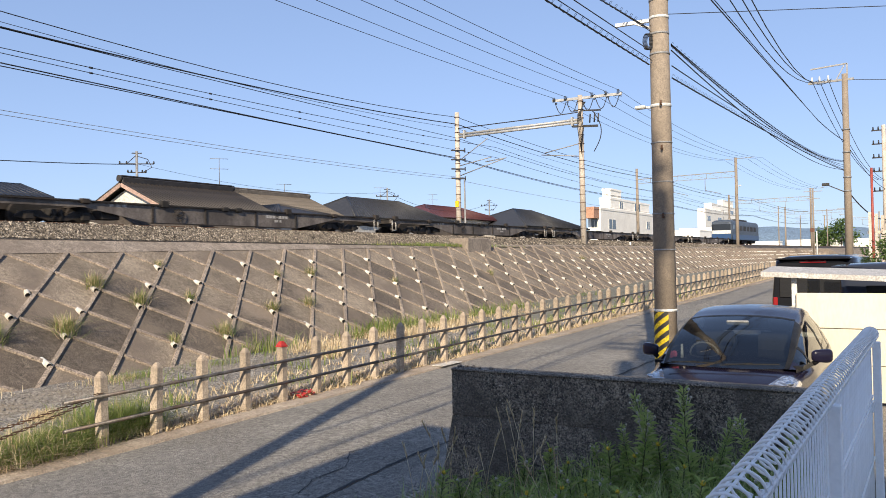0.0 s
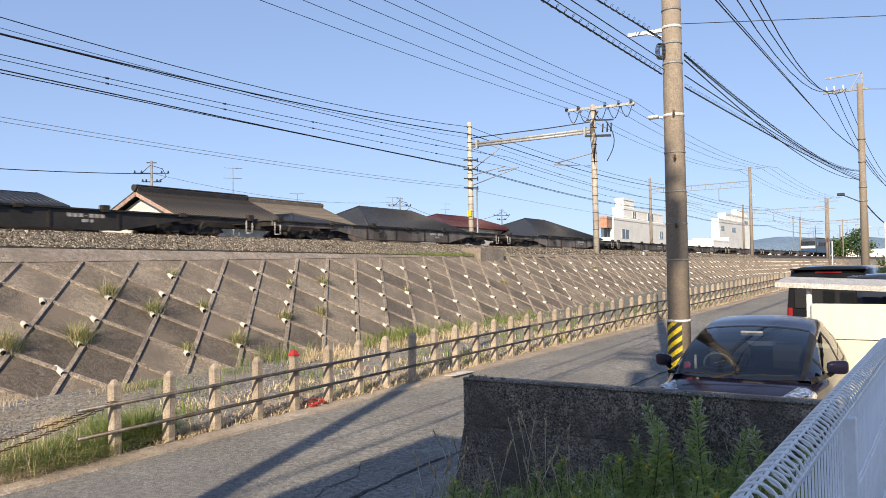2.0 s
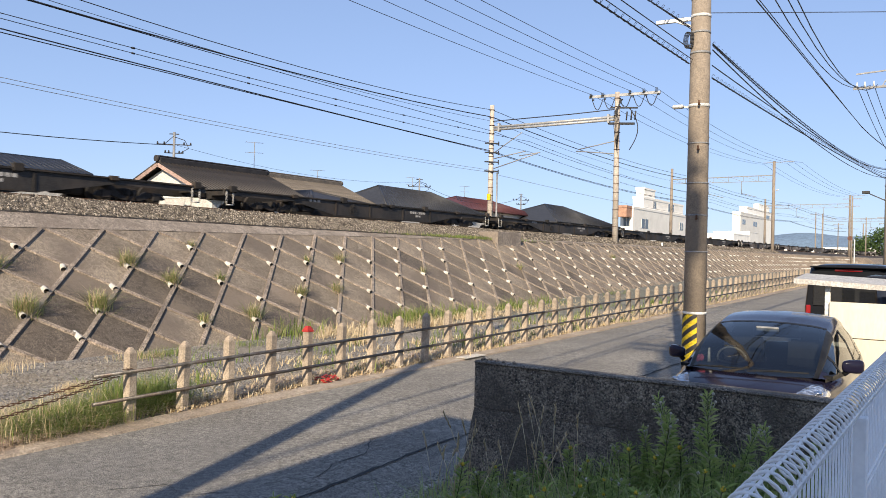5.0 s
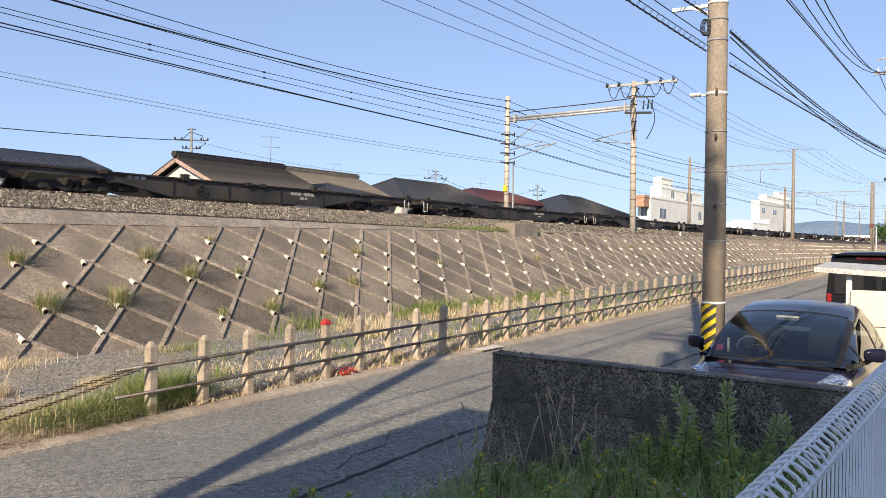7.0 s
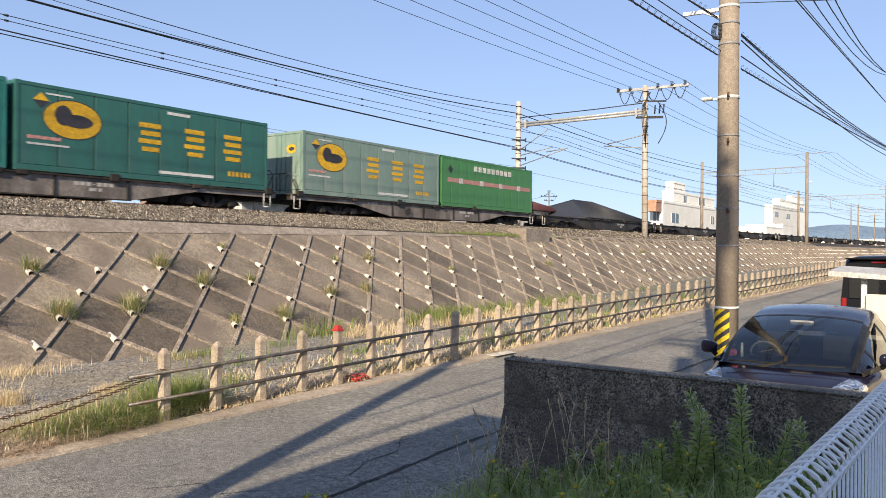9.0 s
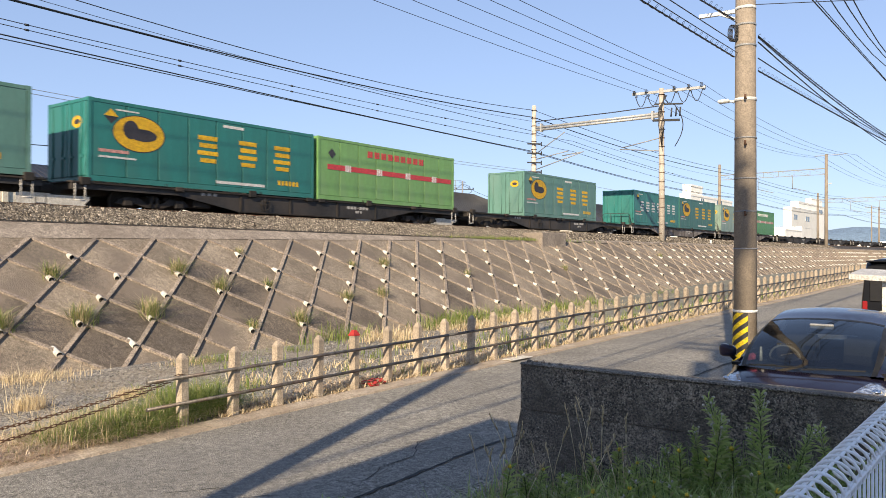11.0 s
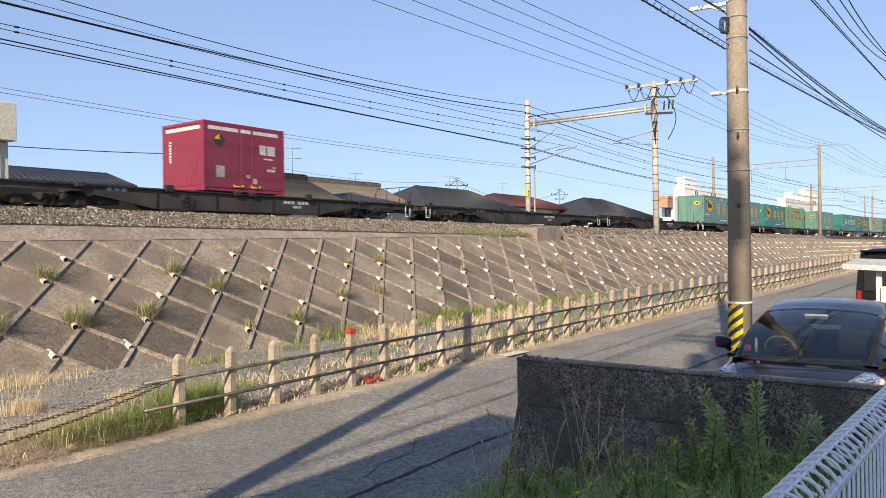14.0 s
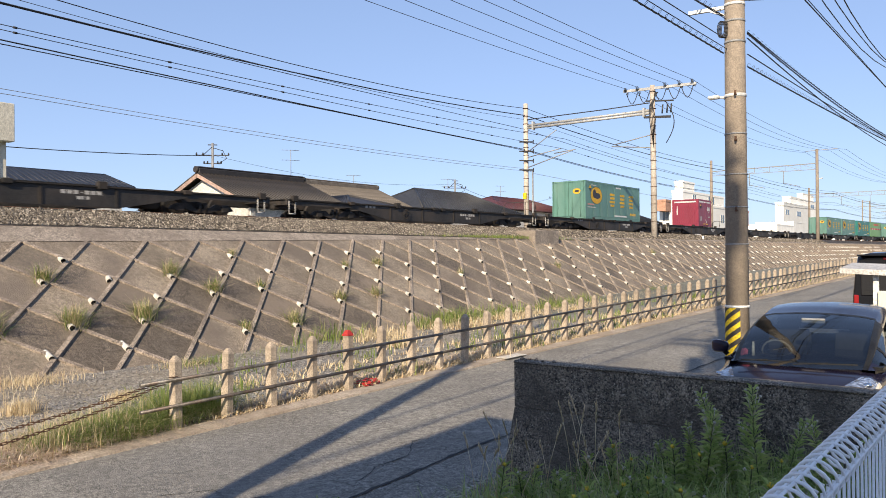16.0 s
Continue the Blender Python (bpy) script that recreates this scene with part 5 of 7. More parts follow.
M_navy = paint("dark_navy_paint", (0.012, 0.011, 0.024), 0.12)
M_vanpaint = paint("black_paint", (0.01, 0.011, 0.014))
M_carglass = clear_glass("windscreen_glass", (0.2, 0.24, 0.26))
M_darkglass = glass("privacy_glass", (0.012, 0.013, 0.015), 0.03)
M_trim = surface("black_plastic", (0.012, 0.012, 0.013), (0.02, 0.02, 0.02), 6, 0.5, 0.1, 60)
M_trim.node_tree.nodes["Principled BSDF"].inputs["Specular IOR Level"].default_value = 0.15
M_seat = surface("grey_seat_cloth", (0.03, 0.03, 0.033), (0.022, 0.022, 0.025), 8, 0.9, 0.3, 80)
M_lens = surface("faceted_headlight", (0.85, 0.86, 0.88), (0.2, 0.2, 0.22), 16, 0.15, 0.5, 30, metal=0.75, coat=1.0, grit=0.4)
M_tail = glass("red_lens", (0.25, 0.008, 0.01), 0.1)
M_chrome = surface("bright_reflector", (0.75, 0.76, 0.78), (0.65, 0.66, 0.68), 8, 0.15, 0.0, 60, metal=1.0)
M_tyre = surface("tyre_rubber", (0.015, 0.015, 0.015), (0.025, 0.025, 0.024), 8, 0.9, 0.2, 60)
M_pink = surface("pink_cloth", (0.75, 0.16, 0.25), (0.65, 0.12, 0.2), 20, 0.8, 0.2, 80)


def loft(rings, close=True):
    bm = bmesh.new()
    vr = [[bm.verts.new(p) for p in r] for r in rings]
    n = len(vr[0])
    for a, b in zip(vr, vr[1:]):
        for i in range(n if close else n - 1):
            f = bm.faces.new((a[i], a[(i + 1) % n], b[(i + 1) % n], b[i]))
            f.smooth = True
    if close:
        bm.faces.new(vr[0]), bm.faces.new(vr[-1])
    bmesh.ops.recalc_face_normals(bm, faces=bm.faces[:])
    return bm


def wheel(parent, x, y, r=0.29):
    bm = bmesh.new()
    rod_between(bm, (x - 0.1, y, r), (x + 0.1, y, r), r, seg=24)
    w = part("wheel", bm, M_tyre, parent)
    bm = bmesh.new()
    s = 1 if x > 0 else -1
    rod_between(bm, (x + s * 0.09, y, r), (x + s * 0.115, y, r), r * 0.62, seg=16)
    part("rim", bm, M_galv, w)


def curve_at(ys, vals, y):
    """A smooth curve through the stations."""
    i = max(0, min(len(ys) - 2, sum(1 for q in ys if q <= y) - 1))
    t = (y - ys[i]) / (ys[i + 1] - ys[i])
    p0, p1, p2, p3 = vals[max(i - 1, 0)], vals[i], vals[i + 1], vals[min(i + 2, len(vals) - 1)]
    return 0.5 * (2 * p1 + (p2 - p0) * t + (2 * p0 - 5 * p1 + 4 * p2 - p3) * t * t + (3 * p1 - p0 - 3 * p2 + p3) * t ** 3)


def hatchback(m):
    car = thing("car", "dark navy compact hatchback parked behind the concrete wall", "car", m)
    # lower body: stations along y, half width, bottom, shoulder, top
    st = [(-1.95, .48, .30, .56, .62), (-1.87, .60, .22, .72, .79), (-1.65, .67, .18, .86, .91), (-1.3, .745, .18, .935, .975), (-0.95, .80, .18, .96, 1.0), (-0.6, .85, .18, .98, 1.04),
          (0.2, .85, .18, 1.0, 1.02), (1.0, .85, .18, 1.02, 1.04), (1.6, .84, .2, 1.04, 1.06), (1.88, .78, .28, 1.0, 1.04), (1.95, .7, .35, .9, .95)]
    ys = [a[0] for a in st]
    rings = []
    for y in span(-1.95, 1.95, 0.065):
        hw, zb, zs, zt = (curve_at(ys, [a[k] for a in st], y) for k in range(1, 5))
        half = [(hw * .88, zb), (hw, zb + .18), (hw * 1.0, zs - .24), (hw * .985, zs - .12), (hw * .95, zs - .045), (hw * .86, zs), (hw * .68, zs * .45 + zt * .55), (hw * .4, zt - .006), (0, zt)]
        rings.append([(x, y, z) for x, z in half] + [(-x, y, z) for x, z in half[-2::-1]])
    bm = loft(rings)
    shell = BVHTree.FromBMesh(bm)
    part("body", bm, M_navy, car, "dark navy painted body", smooth=True)
    # upper body: y, roof height, half width at the roof corner and at the belt
    gh = [(-1.08, 1.0, .615, .68), (-0.85, 1.11, .63, .735), (-0.55, 1.26, .63, .775), (-0.25, 1.365, .62, .805), (0.0, 1.432, .612, .82), (0.4, 1.495, .605, .83),
          (0.9, 1.515, .60, .83), (1.4, 1.46, .585, .815), (1.65, 1.32, .59, .79), (1.86, 1.09, .61, .75)]
    gy = [a[0] for a in gh]

    def section(y):
        zt, ht, hb = (curve_at(gy, [a[k] for a in gh], y) for k in range(1, 4))
        zb = 0.985
        k = min(1.0, max(0.08, (zt - zb) / 0.45))
        half = [(hb, zb - .03), (hb * .97 + ht * .03, zb + .03 * k), (hb * .5 + ht * .5, zb + (zt - zb) * .5), (ht + .03 * k, zt - .14 * k), (ht + .006, zt - .085 * k), (ht - .04, zt - .048 * k),
                (ht * .72, zt - .022 * k), (ht * .36, zt - .006), (0, zt)]
        bow = 0.2 * max(0.0, min(1.0, (0.15 - y) / 0.9))
        back = 0.08 * max(0.0, min(1.0, (y - 1.3) / 0.4))
        full = [(x, z) for x, z in half] + [(-x, z) for x, z in half[-2::-1]]
        return [(x, y + (back - bow) * (1 - (x / hb) ** 2), z) for x, z in full]

    def strip(name, y0, y1, c0, c1, material, label="", lift=0.0):
        secs = [section(y) for y in span(y0, y1, 0.05)]
        n = c1 - c0 + 1
        bm = sheet([(x * (1 + lift), y, z + lift * .5) for sec in secs for x, y, z in sec[c0:c1 + 1]],
                   [(i * n + j, (i + 1) * n + j, (i + 1) * n + j + 1, i * n + j + 1) for i in range(len(secs) - 1) for j in range(n - 1)])
        ob = part(name, bm, material, car, label, smooth=True)
        if material is M_carglass:
            ob.visible_shadow = False
        return ob

    strip("windscreen", -1.08, 0.02, 5, 11, M_carglass, "clear windscreen reflecting cables and a pole")
    strip("windscreen_header", 0.0, 0.06, 5, 11, M_trim, lift=0.002)
    strip("roof", 0.04, 1.46, 5, 11, M_navy)
    strip("rear_window", 1.44, 1.86, 5, 11, M_darkglass)
    for s, cols in ((1, ((0, 1), (1, 3), (3, 5))), (-1, ((15, 16), (13, 15), (11, 13)))):
        strip("belt_trim", -1.08, 1.86, *cols[0], M_trim)
        strip("side_window", -0.92, 1.42, *cols[1], M_carglass)
        strip("a_pillar", -1.08, -0.9, *cols[1], M_navy)
        strip("c_pillar", 1.40, 1.86, *cols[1], M_navy)
        strip("a_pillar", -1.08, 0.0, *cols[2], M_trim)
        strip("roof_rail", 0.0, 1.86, *cols[2], M_navy)
        for y, w in ((-0.62, 0.05), (0.36, 0.09), (1.08, 0.06)):
            strip("door_pillar", y, y + w, *cols[1], M_trim, lift=0.004)
        bm = bmesh.new()
        rod_between(bm, (s * 0.80, -0.66, 1.0), (s * 0.86, -0.66, 1.05), 0.025, seg=8)
        part("mirror_arm", bm, M_trim, car)
        bm = bmesh.new()
        bmesh.ops.create_uvsphere(bm, u_segments=20, v_segments=12, radius=1)
        for v in bm.verts:
            p = [math.copysign(abs(q) ** 0.6, q) for q in v.co]
            v.co = (s * 0.885 + 0.1 * p[0], -0.64 + 0.06 * p[1] + 0.04 * s * p[0], 1.085 + 0.068 * p[2] * (1 + 0.12 * s * p[0]))
        part("mirror", bm, M_navy, car, smooth=True)
        # headlight: a lens laid over the corner of the body
        quad = [Vector((s * .40, -1.82, .80)), Vector((s * .64, -1.76, .64)), Vector((s * .77, -1.22, .88)), Vector((s * .60, -1.30, 1.0))]

        def lens(u, v):
            p = quad[0].lerp(quad[1], u).lerp(quad[3].lerp(quad[2], u), v)
            hit, normal, _, _ = shell.find_nearest(p)
            bulge = 0.012 + 0.02 * math.sin(math.pi * u) * math.sin(math.pi * v)
            if normal.dot(hit - Vector((0, hit.y, 0.5))) < 0:
                normal = -normal
            return hit + normal * bulge
        steps = span(0, 1, 0.1)
        hl = part("headlight", grid_sheet(steps, steps, lens), M_lens, car, "clear headlight with bright reflectors", smooth=True)
        for u, v, rad in ((.55, .3, .06), (.5, .62, .045)):
            bm = bmesh.new()
            bmesh.ops.create_uvsphere(bm, u_segments=12, v_segments=8, radius=rad, matrix=Matrix.Translation(lens(u, v)) @ Matrix.Diagonal((1, 1, .55, 1)))
            part("reflector", bm, M_chrome, hl, smooth=True)
        for y in (-1.2, 1.25):
            wheel(car, s * 0.76, y)
        bm = bmesh.new()
        bmesh.ops.create_cube(bm, size=1, matrix=Matrix.Translation((s * 0.36, 0.35, 0.92)) @ Matrix.Rotation(radians(-12), 4, "X") @ Matrix.Diagonal((0.46, 0.14, 0.6, 1)))
        bmesh.ops.create_cube(bm, size=1, matrix=Matrix.Translation((s * 0.36, 0.42, 1.3)) @ Matrix.Diagonal((0.25, 0.1, 0.16, 1)))
        bmesh.ops.bevel(bm, geom=bm.edges[:], offset=0.03, segments=2, affect="EDGES")
        part("seat", bm, M_seat, car)
        bm = bmesh.new()
        a = Vector((-0.5 if s < 0 else 0.04, -1.26, 1.035))
        b = a + Vector((0.5, 0.0 if s < 0 else 0.09, 0.01))
        beam_between(bm, a, b, 0.012, 0.012)
        beam_between(bm, a + Vector((-0.05, -0.03, -0.01)), a.lerp(b, 0.5) + Vector((0, 0, 0.01)), 0.012, 0.01)
        part("wiper", bm, M_trim, car)
    bm = bmesh.new()
    roof_plane(bm, (-0.74, -1.02, 0.985), (0.74, -1.02, 0.985), (0.76, -0.35, 0.97), (-0.76, -0.35, 0.97), th=0.03)
    part("dashboard", bm, M_trim, car)
    c = Vector((-0.36, -0.3, 1.0))
    part("steering_wheel", tube(bmesh.new(), [c + Vector((0.16 * math.cos(a), -0.06 * math.sin(a), 0.15 * math.sin(a))) for a in [2 * math.pi * k / 20 for k in range(21)]], 0.012, 6), M_galv, car)
    part("rear_view_mirror", box(bmesh.new(), -0.12, 0.12, -0.26, -0.23, 1.345, 1.4, 0.01), M_galv, car)
    bm = bmesh.new()
    r = random.Random(2)
    for k in range(14):
        bmesh.ops.create_icosphere(bm, subdivisions=1, radius=0.026, matrix=Matrix.Translation((-0.6 + r.uniform(-.035, .035), -0.85 + r.uniform(-.03, .03), 1.04 + r.uniform(0, .05))))
    part("dashboard_flower", bm, M_pink, car, "pink artificial flower")
    bm = bmesh.new()
    rod_between(bm, (-0.52, -0.7, 1.0), (-0.52, -0.7, 1.16), 0.02, 0.012, seg=10)
    part("bottle", bm, M_white, car)
    part("number_plate", box(bmesh.new(), -0.17, 0.17, -1.99, -1.94, 0.42, 0.58, 0.005), M_white, car, "plain white number plate")
    return car


hatchback(pose(-1.71, 9.42, ground_z(9.4) + 0.01, 0, 0, 1.0))


def van(m, paint_mat, label, w=1.69, length=4.7, h=1.98):
    v = thing("van", label, "van", m)
    hw = w / 2
    # the rear faces -y
    rings = []
    for y, k, zt in ((0.0, .94, h - .12), (0.1, 1, h - .03), (1.0, 1, h), (3.4, 1, h), (3.9, .98, h - .12), (4.5, .95, 1.15), (length, .9, .95)):
        half = [(hw * .92 * k, .28), (hw * k, .5), (hw * k, 1.05), (hw * .95 * k, min(zt - .1, 1.5)), (hw * .88 * k, zt - .06), (hw * .7 * k, zt), (0, zt + .015)]
        rings.append([(x, y, z) for x, z in half] + [(-x, y, z) for x, z in half[-2::-1]])
    part("body", loft(rings), paint_mat, v, smooth=False)
    bm = bmesh.new()
    box(bm, -hw * .8, hw * .8, -0.025, 0.02, 1.08, 1.68, 0.02)
    part("rear_window", bm, M_darkglass, v)
    bm = bmesh.new()
    box(bm, -0.26, 0.26, -0.03, 0.03, h - .15, h - .1, 0.01)
    part("brake_light", bm, M_tail, v, "red high brake light")
    bm = bmesh.new()
    box(bm, -hw * .85, hw * .85, -0.14, 0.3, h - .075, h - .045, 0.01)
    part("spoiler", bm, paint_mat, v)
    bm = bmesh.new()
    box(bm, -hw * .96, hw * .96, -0.12, 0.1, .3, .55, 0.03)
    part("bumper", bm, paint_mat, v)
    for s in (-1, 1):
        bm = bmesh.new()
        box(bm, s * hw * .9 - .05, s * hw * .9 + .05, -0.015, 0.06, .82, 1.1, 0.02)
        part("tail_light", bm, M_tail, v, "red tail light")
        for y0, y1 in ((0.35, 1.5), (1.6, 2.6), (2.7, 3.7)):
            bm = bmesh.new()
            beam_between(bm, (s * hw * .985, y0, 1.32), (s * hw * .985, y1, 1.32), 0.02, 0.46)
            part("side_window", bm, M_darkglass, v)
        for y in (0.9, 3.6):
            wheel(v, s * (hw - .1), y, 0.31)
        bm = bmesh.new()
        beam_between(bm, (s * hw * .9, 3.8, 1.2), (s * (hw + .2), 3.75, 1.25), 0.05, 0.05)
        part("mirror", bm, M_trim, v)
    return v


van(pose(-1.78, 18.0, ground_z(18) - 0.05, 0, 0, -3), M_vanpaint, "black one-box van parked facing away beside the lane")
van(pose(-0.95, 14.3, ground_z(14), 0, 0, -90), paint("grey_blue_paint", (0.03, 0.035, 0.05)), "dark grey minivan standing behind the cream panel", 1.7, 4.6, 1.9)

# ---- cream panel shelter ----
shelter = thing("panel_shelter", "cream panel wall under a white flat-roofed shelter", "shelter", pose(0, 12.0, ground_z(12)))
M_creamwall = surface("cream_siding", (0.64, 0.585, 0.465), (0.61, 0.555, 0.44), 1.5, 0.7, 0.03, 30, stain=(0.58, 0.53, 0.42), stain_scale=0.8, stain_amount=0.25, grit=0.05, stretch=(1, 1, 0.3))
for i in range(3):
    bm = bmesh.new()
    z0 = 0.05 + i * 0.5
    box(bm, -1.42, 3.6, -0.03, 0.03, z0, z0 + 0.49, 0.008)
    part("panel", bm, M_creamwall, shelter)
for x in (-1.45, 3.6):
    bm = bmesh.new()
    box(bm, x - 0.035, x + 0.035, 0.035, 0.105, 0, 1.8 if x < 0 else 1.5, 0.006)
    part("shelter_post", bm, M_white, shelter)
bm = bmesh.new()
v8 = [bm.verts.new(p) for p in ((-1.87, -0.12, 1.78), (3.9, -0.12, 1.5), (3.9, 1.0, 1.58), (-1.87, 1.0, 1.84), (-1.87, -0.12, 1.85), (3.9, -0.12, 1.58), (3.9, 1.0, 1.66), (-1.87, 1.0, 1.91))]
for f in ((0, 1, 2, 3), (4, 5, 6, 7), (0, 1, 5, 4), (1, 2, 6, 5), (2, 3, 7, 6), (3, 0, 4, 7)):
    bm.faces.new([v8[i] for i in f])
bmesh.ops.recalc_face_normals(bm, faces=bm.faces[:])
part("shelter_roof", bm, surface("dull_white_sheet", (0.55, 0.53, 0.5), (0.5, 0.48, 0.45), 2, 0.6, 0.05, 40, stain=(0.38, 0.35, 0.31), stain_scale=0.9, stain_amount=0.3), shelter)

# ---- grass and weeds ----
M_straw = per_island("dry_straw", [(0.56, 0.43, 0.25), (0.7, 0.57, 0.36), (0.42, 0.3, 0.18), (0.78, 0.68, 0.48)], 0.9, translucent=0.2)
M_litter = per_island("straw_litter", [(0.5, 0.37, 0.26), (0.66, 0.52, 0.38), (0.33, 0.22, 0.15), (0.74, 0.62, 0.48), (0.45, 0.31, 0.24)], 0.9, translucent=0.1)
M_grass = per_island("green_grass", [(0.09, 0.15, 0.025), (0.16, 0.23, 0.05), (0.27, 0.3, 0.09), (0.12, 0.19, 0.035), (0.35, 0.31, 0.13)], 0.7, translucent=0.3)
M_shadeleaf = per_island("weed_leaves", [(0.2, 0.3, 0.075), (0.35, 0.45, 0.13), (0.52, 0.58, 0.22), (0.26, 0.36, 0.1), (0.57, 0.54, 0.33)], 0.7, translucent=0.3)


def blades(name, spots, material, label, width=0.006, lean=0.5, seed=1, parent=None):
    """Bent grass blades. spots: rows of x, y, z, height."""
    rg = np.random.default_rng(seed)
    s = np.array(spots, float)
    n = len(s)
    a = rg.uniform(0, 6.283, n)
    h = s[:, 3] * rg.uniform(0.55, 1.15, n)
    ln = rg.uniform(0.05, lean, n) * h
    d = np.stack([np.cos(a), np.sin(a)], -1)
    side = np.stack([-np.sin(a), np.cos(a)], -1) * (width * rg.uniform(0.6, 1.5, n))[:, None]
    rows = []
    for t, wv in ((0.0, 1.0), (0.55, 0.8), (1.0, 0.08)):
        c = s[:, :2] + d * (ln * t * t)[:, None]
        z = s[:, 2] + h * (t - 0.18 * t * t * np.minimum(4.5, ln / np.maximum(h, 1e-3)))
        for k in (-1, 1):
            rows.append(np.concatenate([c + side * wv * k, z[:, None]], 1))
    v = np.stack(rows, 1).reshape(-1, 3)
    base = 6 * np.arange(n)[:, None]
    f = np.concatenate([base + np.array([0, 1, 3, 2]), base + np.array([2, 3, 5, 4])], 0)
    me = bpy.data.meshes.new(name)
    me.from_pydata(v.tolist(), [], f.tolist())
    me.materials.append(material)
    ob = new(name, me)
    if parent is not None:
        ob.parent = parent
    return tagged(ob, label, "grass", kind="stuff")


gr = random.Random(21)


def verge_z(x, y):
    x0, x1 = edge_x(y) - 0.3, slope_pt(y, 0.3).x - 0.15
    u = min(1, max(0, (x - x0) / (x1 - x0)))
    return ground_z(y) * (1 - u) + u * (SZ + 0.17)


def patch_spots(n, cx, cy, rx, ry, h, r=gr):
    out = []
    for _ in range(n):
        x, y = cx + r.gauss(0, rx), cy + r.gauss(0, ry)
        if x > edge_x(y) - 0.25:
            x = edge_x(y) - 0.25 - abs(r.gauss(0, 0.08))
        out.append((x, y, verge_z(x, y), h))
    return out


blades("grass_clump", patch_spots(3800, -8.85, 5.2, 0.22, 0.4, 0.33) + patch_spots(2000, -9.0, 6.35, 0.16, 0.28, 0.5) + patch_spots(200, -8.8, 3.4, 0.2, 0.4, 0.15), M_grass, "lush green grass clump at the end post", 0.0036, 2.4, 2)
blades("straw", [(x, y, verge_z(x, y) + gr.uniform(0.01, 0.09), 0.06) for x, y, z, h in patch_spots(9000, -8.95, 3.9, 0.32, 0.9, 0.1) + patch_spots(3500, -8.72, 9.5, 0.1, 3.0, 0.1)], M_litter, "bleached straw lying flat beside the kerb", 0.0036, 8.0, 31)
blades("straw", patch_spots(900, -9.0, 4.9, 0.28, 0.5, 0.42) + patch_spots(1500, -8.8, 3.6, 0.3, 0.8, 0.14), M_straw, "bleached dry grass lying along the verge", 0.003, 2.8, 3)
blades("straw", patch_spots(500, -10.9, 5.05, 0.1, 0.13, 0.24) + patch_spots(30, -10.9, 5.0, 0.12, 0.16, 0.75) + patch_spots(500, -10.6, 6.4, 0.1, 0.13, 0.17), M_straw, "pale dry grass tufts standing in the gravel", 0.0026, 1.1, 33)
blades("straw", patch_spots(800, -13.0, 6.1, 0.25, 0.4, 0.2) + patch_spots(350, -12.6, 8.9, 0.2, 0.4, 0.15), M_straw, "fine dry grass at the foot of the slope", 0.0028, 1.5, 34)
blades("grass_clump", patch_spots(350, -12.5, 9.3, 0.2, 0.4, 0.2) + patch_spots(180, -12.4, 11.2, 0.2, 0.3, 0.2), M_grass, "low green grass at the foot of the slope", 0.003, 2.0, 35)
sp, sg = [], []
for y in np.arange(6.5, 60, 0.11):
    y = float(y)
    for _ in range(40):
        sp.append((edge_x(y) - 0.3 - abs(gr.gauss(0, 0.28)), y + gr.uniform(-.1, .1), 0, gr.uniform(0.05, 0.16)))
    if gr.random() < 0.75:
        x = edge_x(y) - gr.uniform(0.4, 2.4)
        for _ in range(26):
            sp.append((x + gr.gauss(0, 0.16), y + gr.gauss(0, 0.2), 0, gr.uniform(0.05, 0.18)))
    if gr.random() < 0.2:
        x = edge_x(y) - gr.uniform(0.45, 3.4)
        for _ in range(40):
            sg.append((x + gr.gauss(0, 0.18), y + gr.gauss(0, 0.25), 0, gr.uniform(0.12, 0.34)))
for k in range(4200):
    y = gr.uniform(14, 60)
    x = slope_pt(y, 0.3).x + abs(gr.gauss(0, 0.9)) - 0.1
    sp.append((x, y, 0, gr.uniform(0.08, 0.34)))
for cy, n in ((13.2, 160), (17.5, 420), (18.8, 380), (21, 300), (24, 400), (26.5, 300), (34, 200)):
    for _ in range(n):
        y = gr.gauss(cy, 0.6)
        sg.append((slope_pt(y, 0.3).x + abs(gr.gauss(0, 0.35)), y, 0, gr.uniform(0.3, 0.65)))
for k in range(75):
    cy = gr.uniform(13, 46)
    cx = slope_pt(cy, 0.3).x + abs(gr.gauss(0, 0.9)) + 0.1
    for _ in range(90):
        sp.append((cx + gr.gauss(0, 0.16), cy + gr.gauss(0, 0.22), 0, gr.uniform(0.14, 0.34)))
blades("straw", [(x, y, verge_z(x, y), h) for x, y, z, h in sp], M_straw, "bleached dry grass along the fence and slope foot", 0.0085, 1.9, 4)
blades("verge_grass", [(x, y, verge_z(x, y), h) for x, y, z, h in sg], M_grass, "green grass patches along the verge", 0.008, 0.8, 5)
tuft = []
dry = []
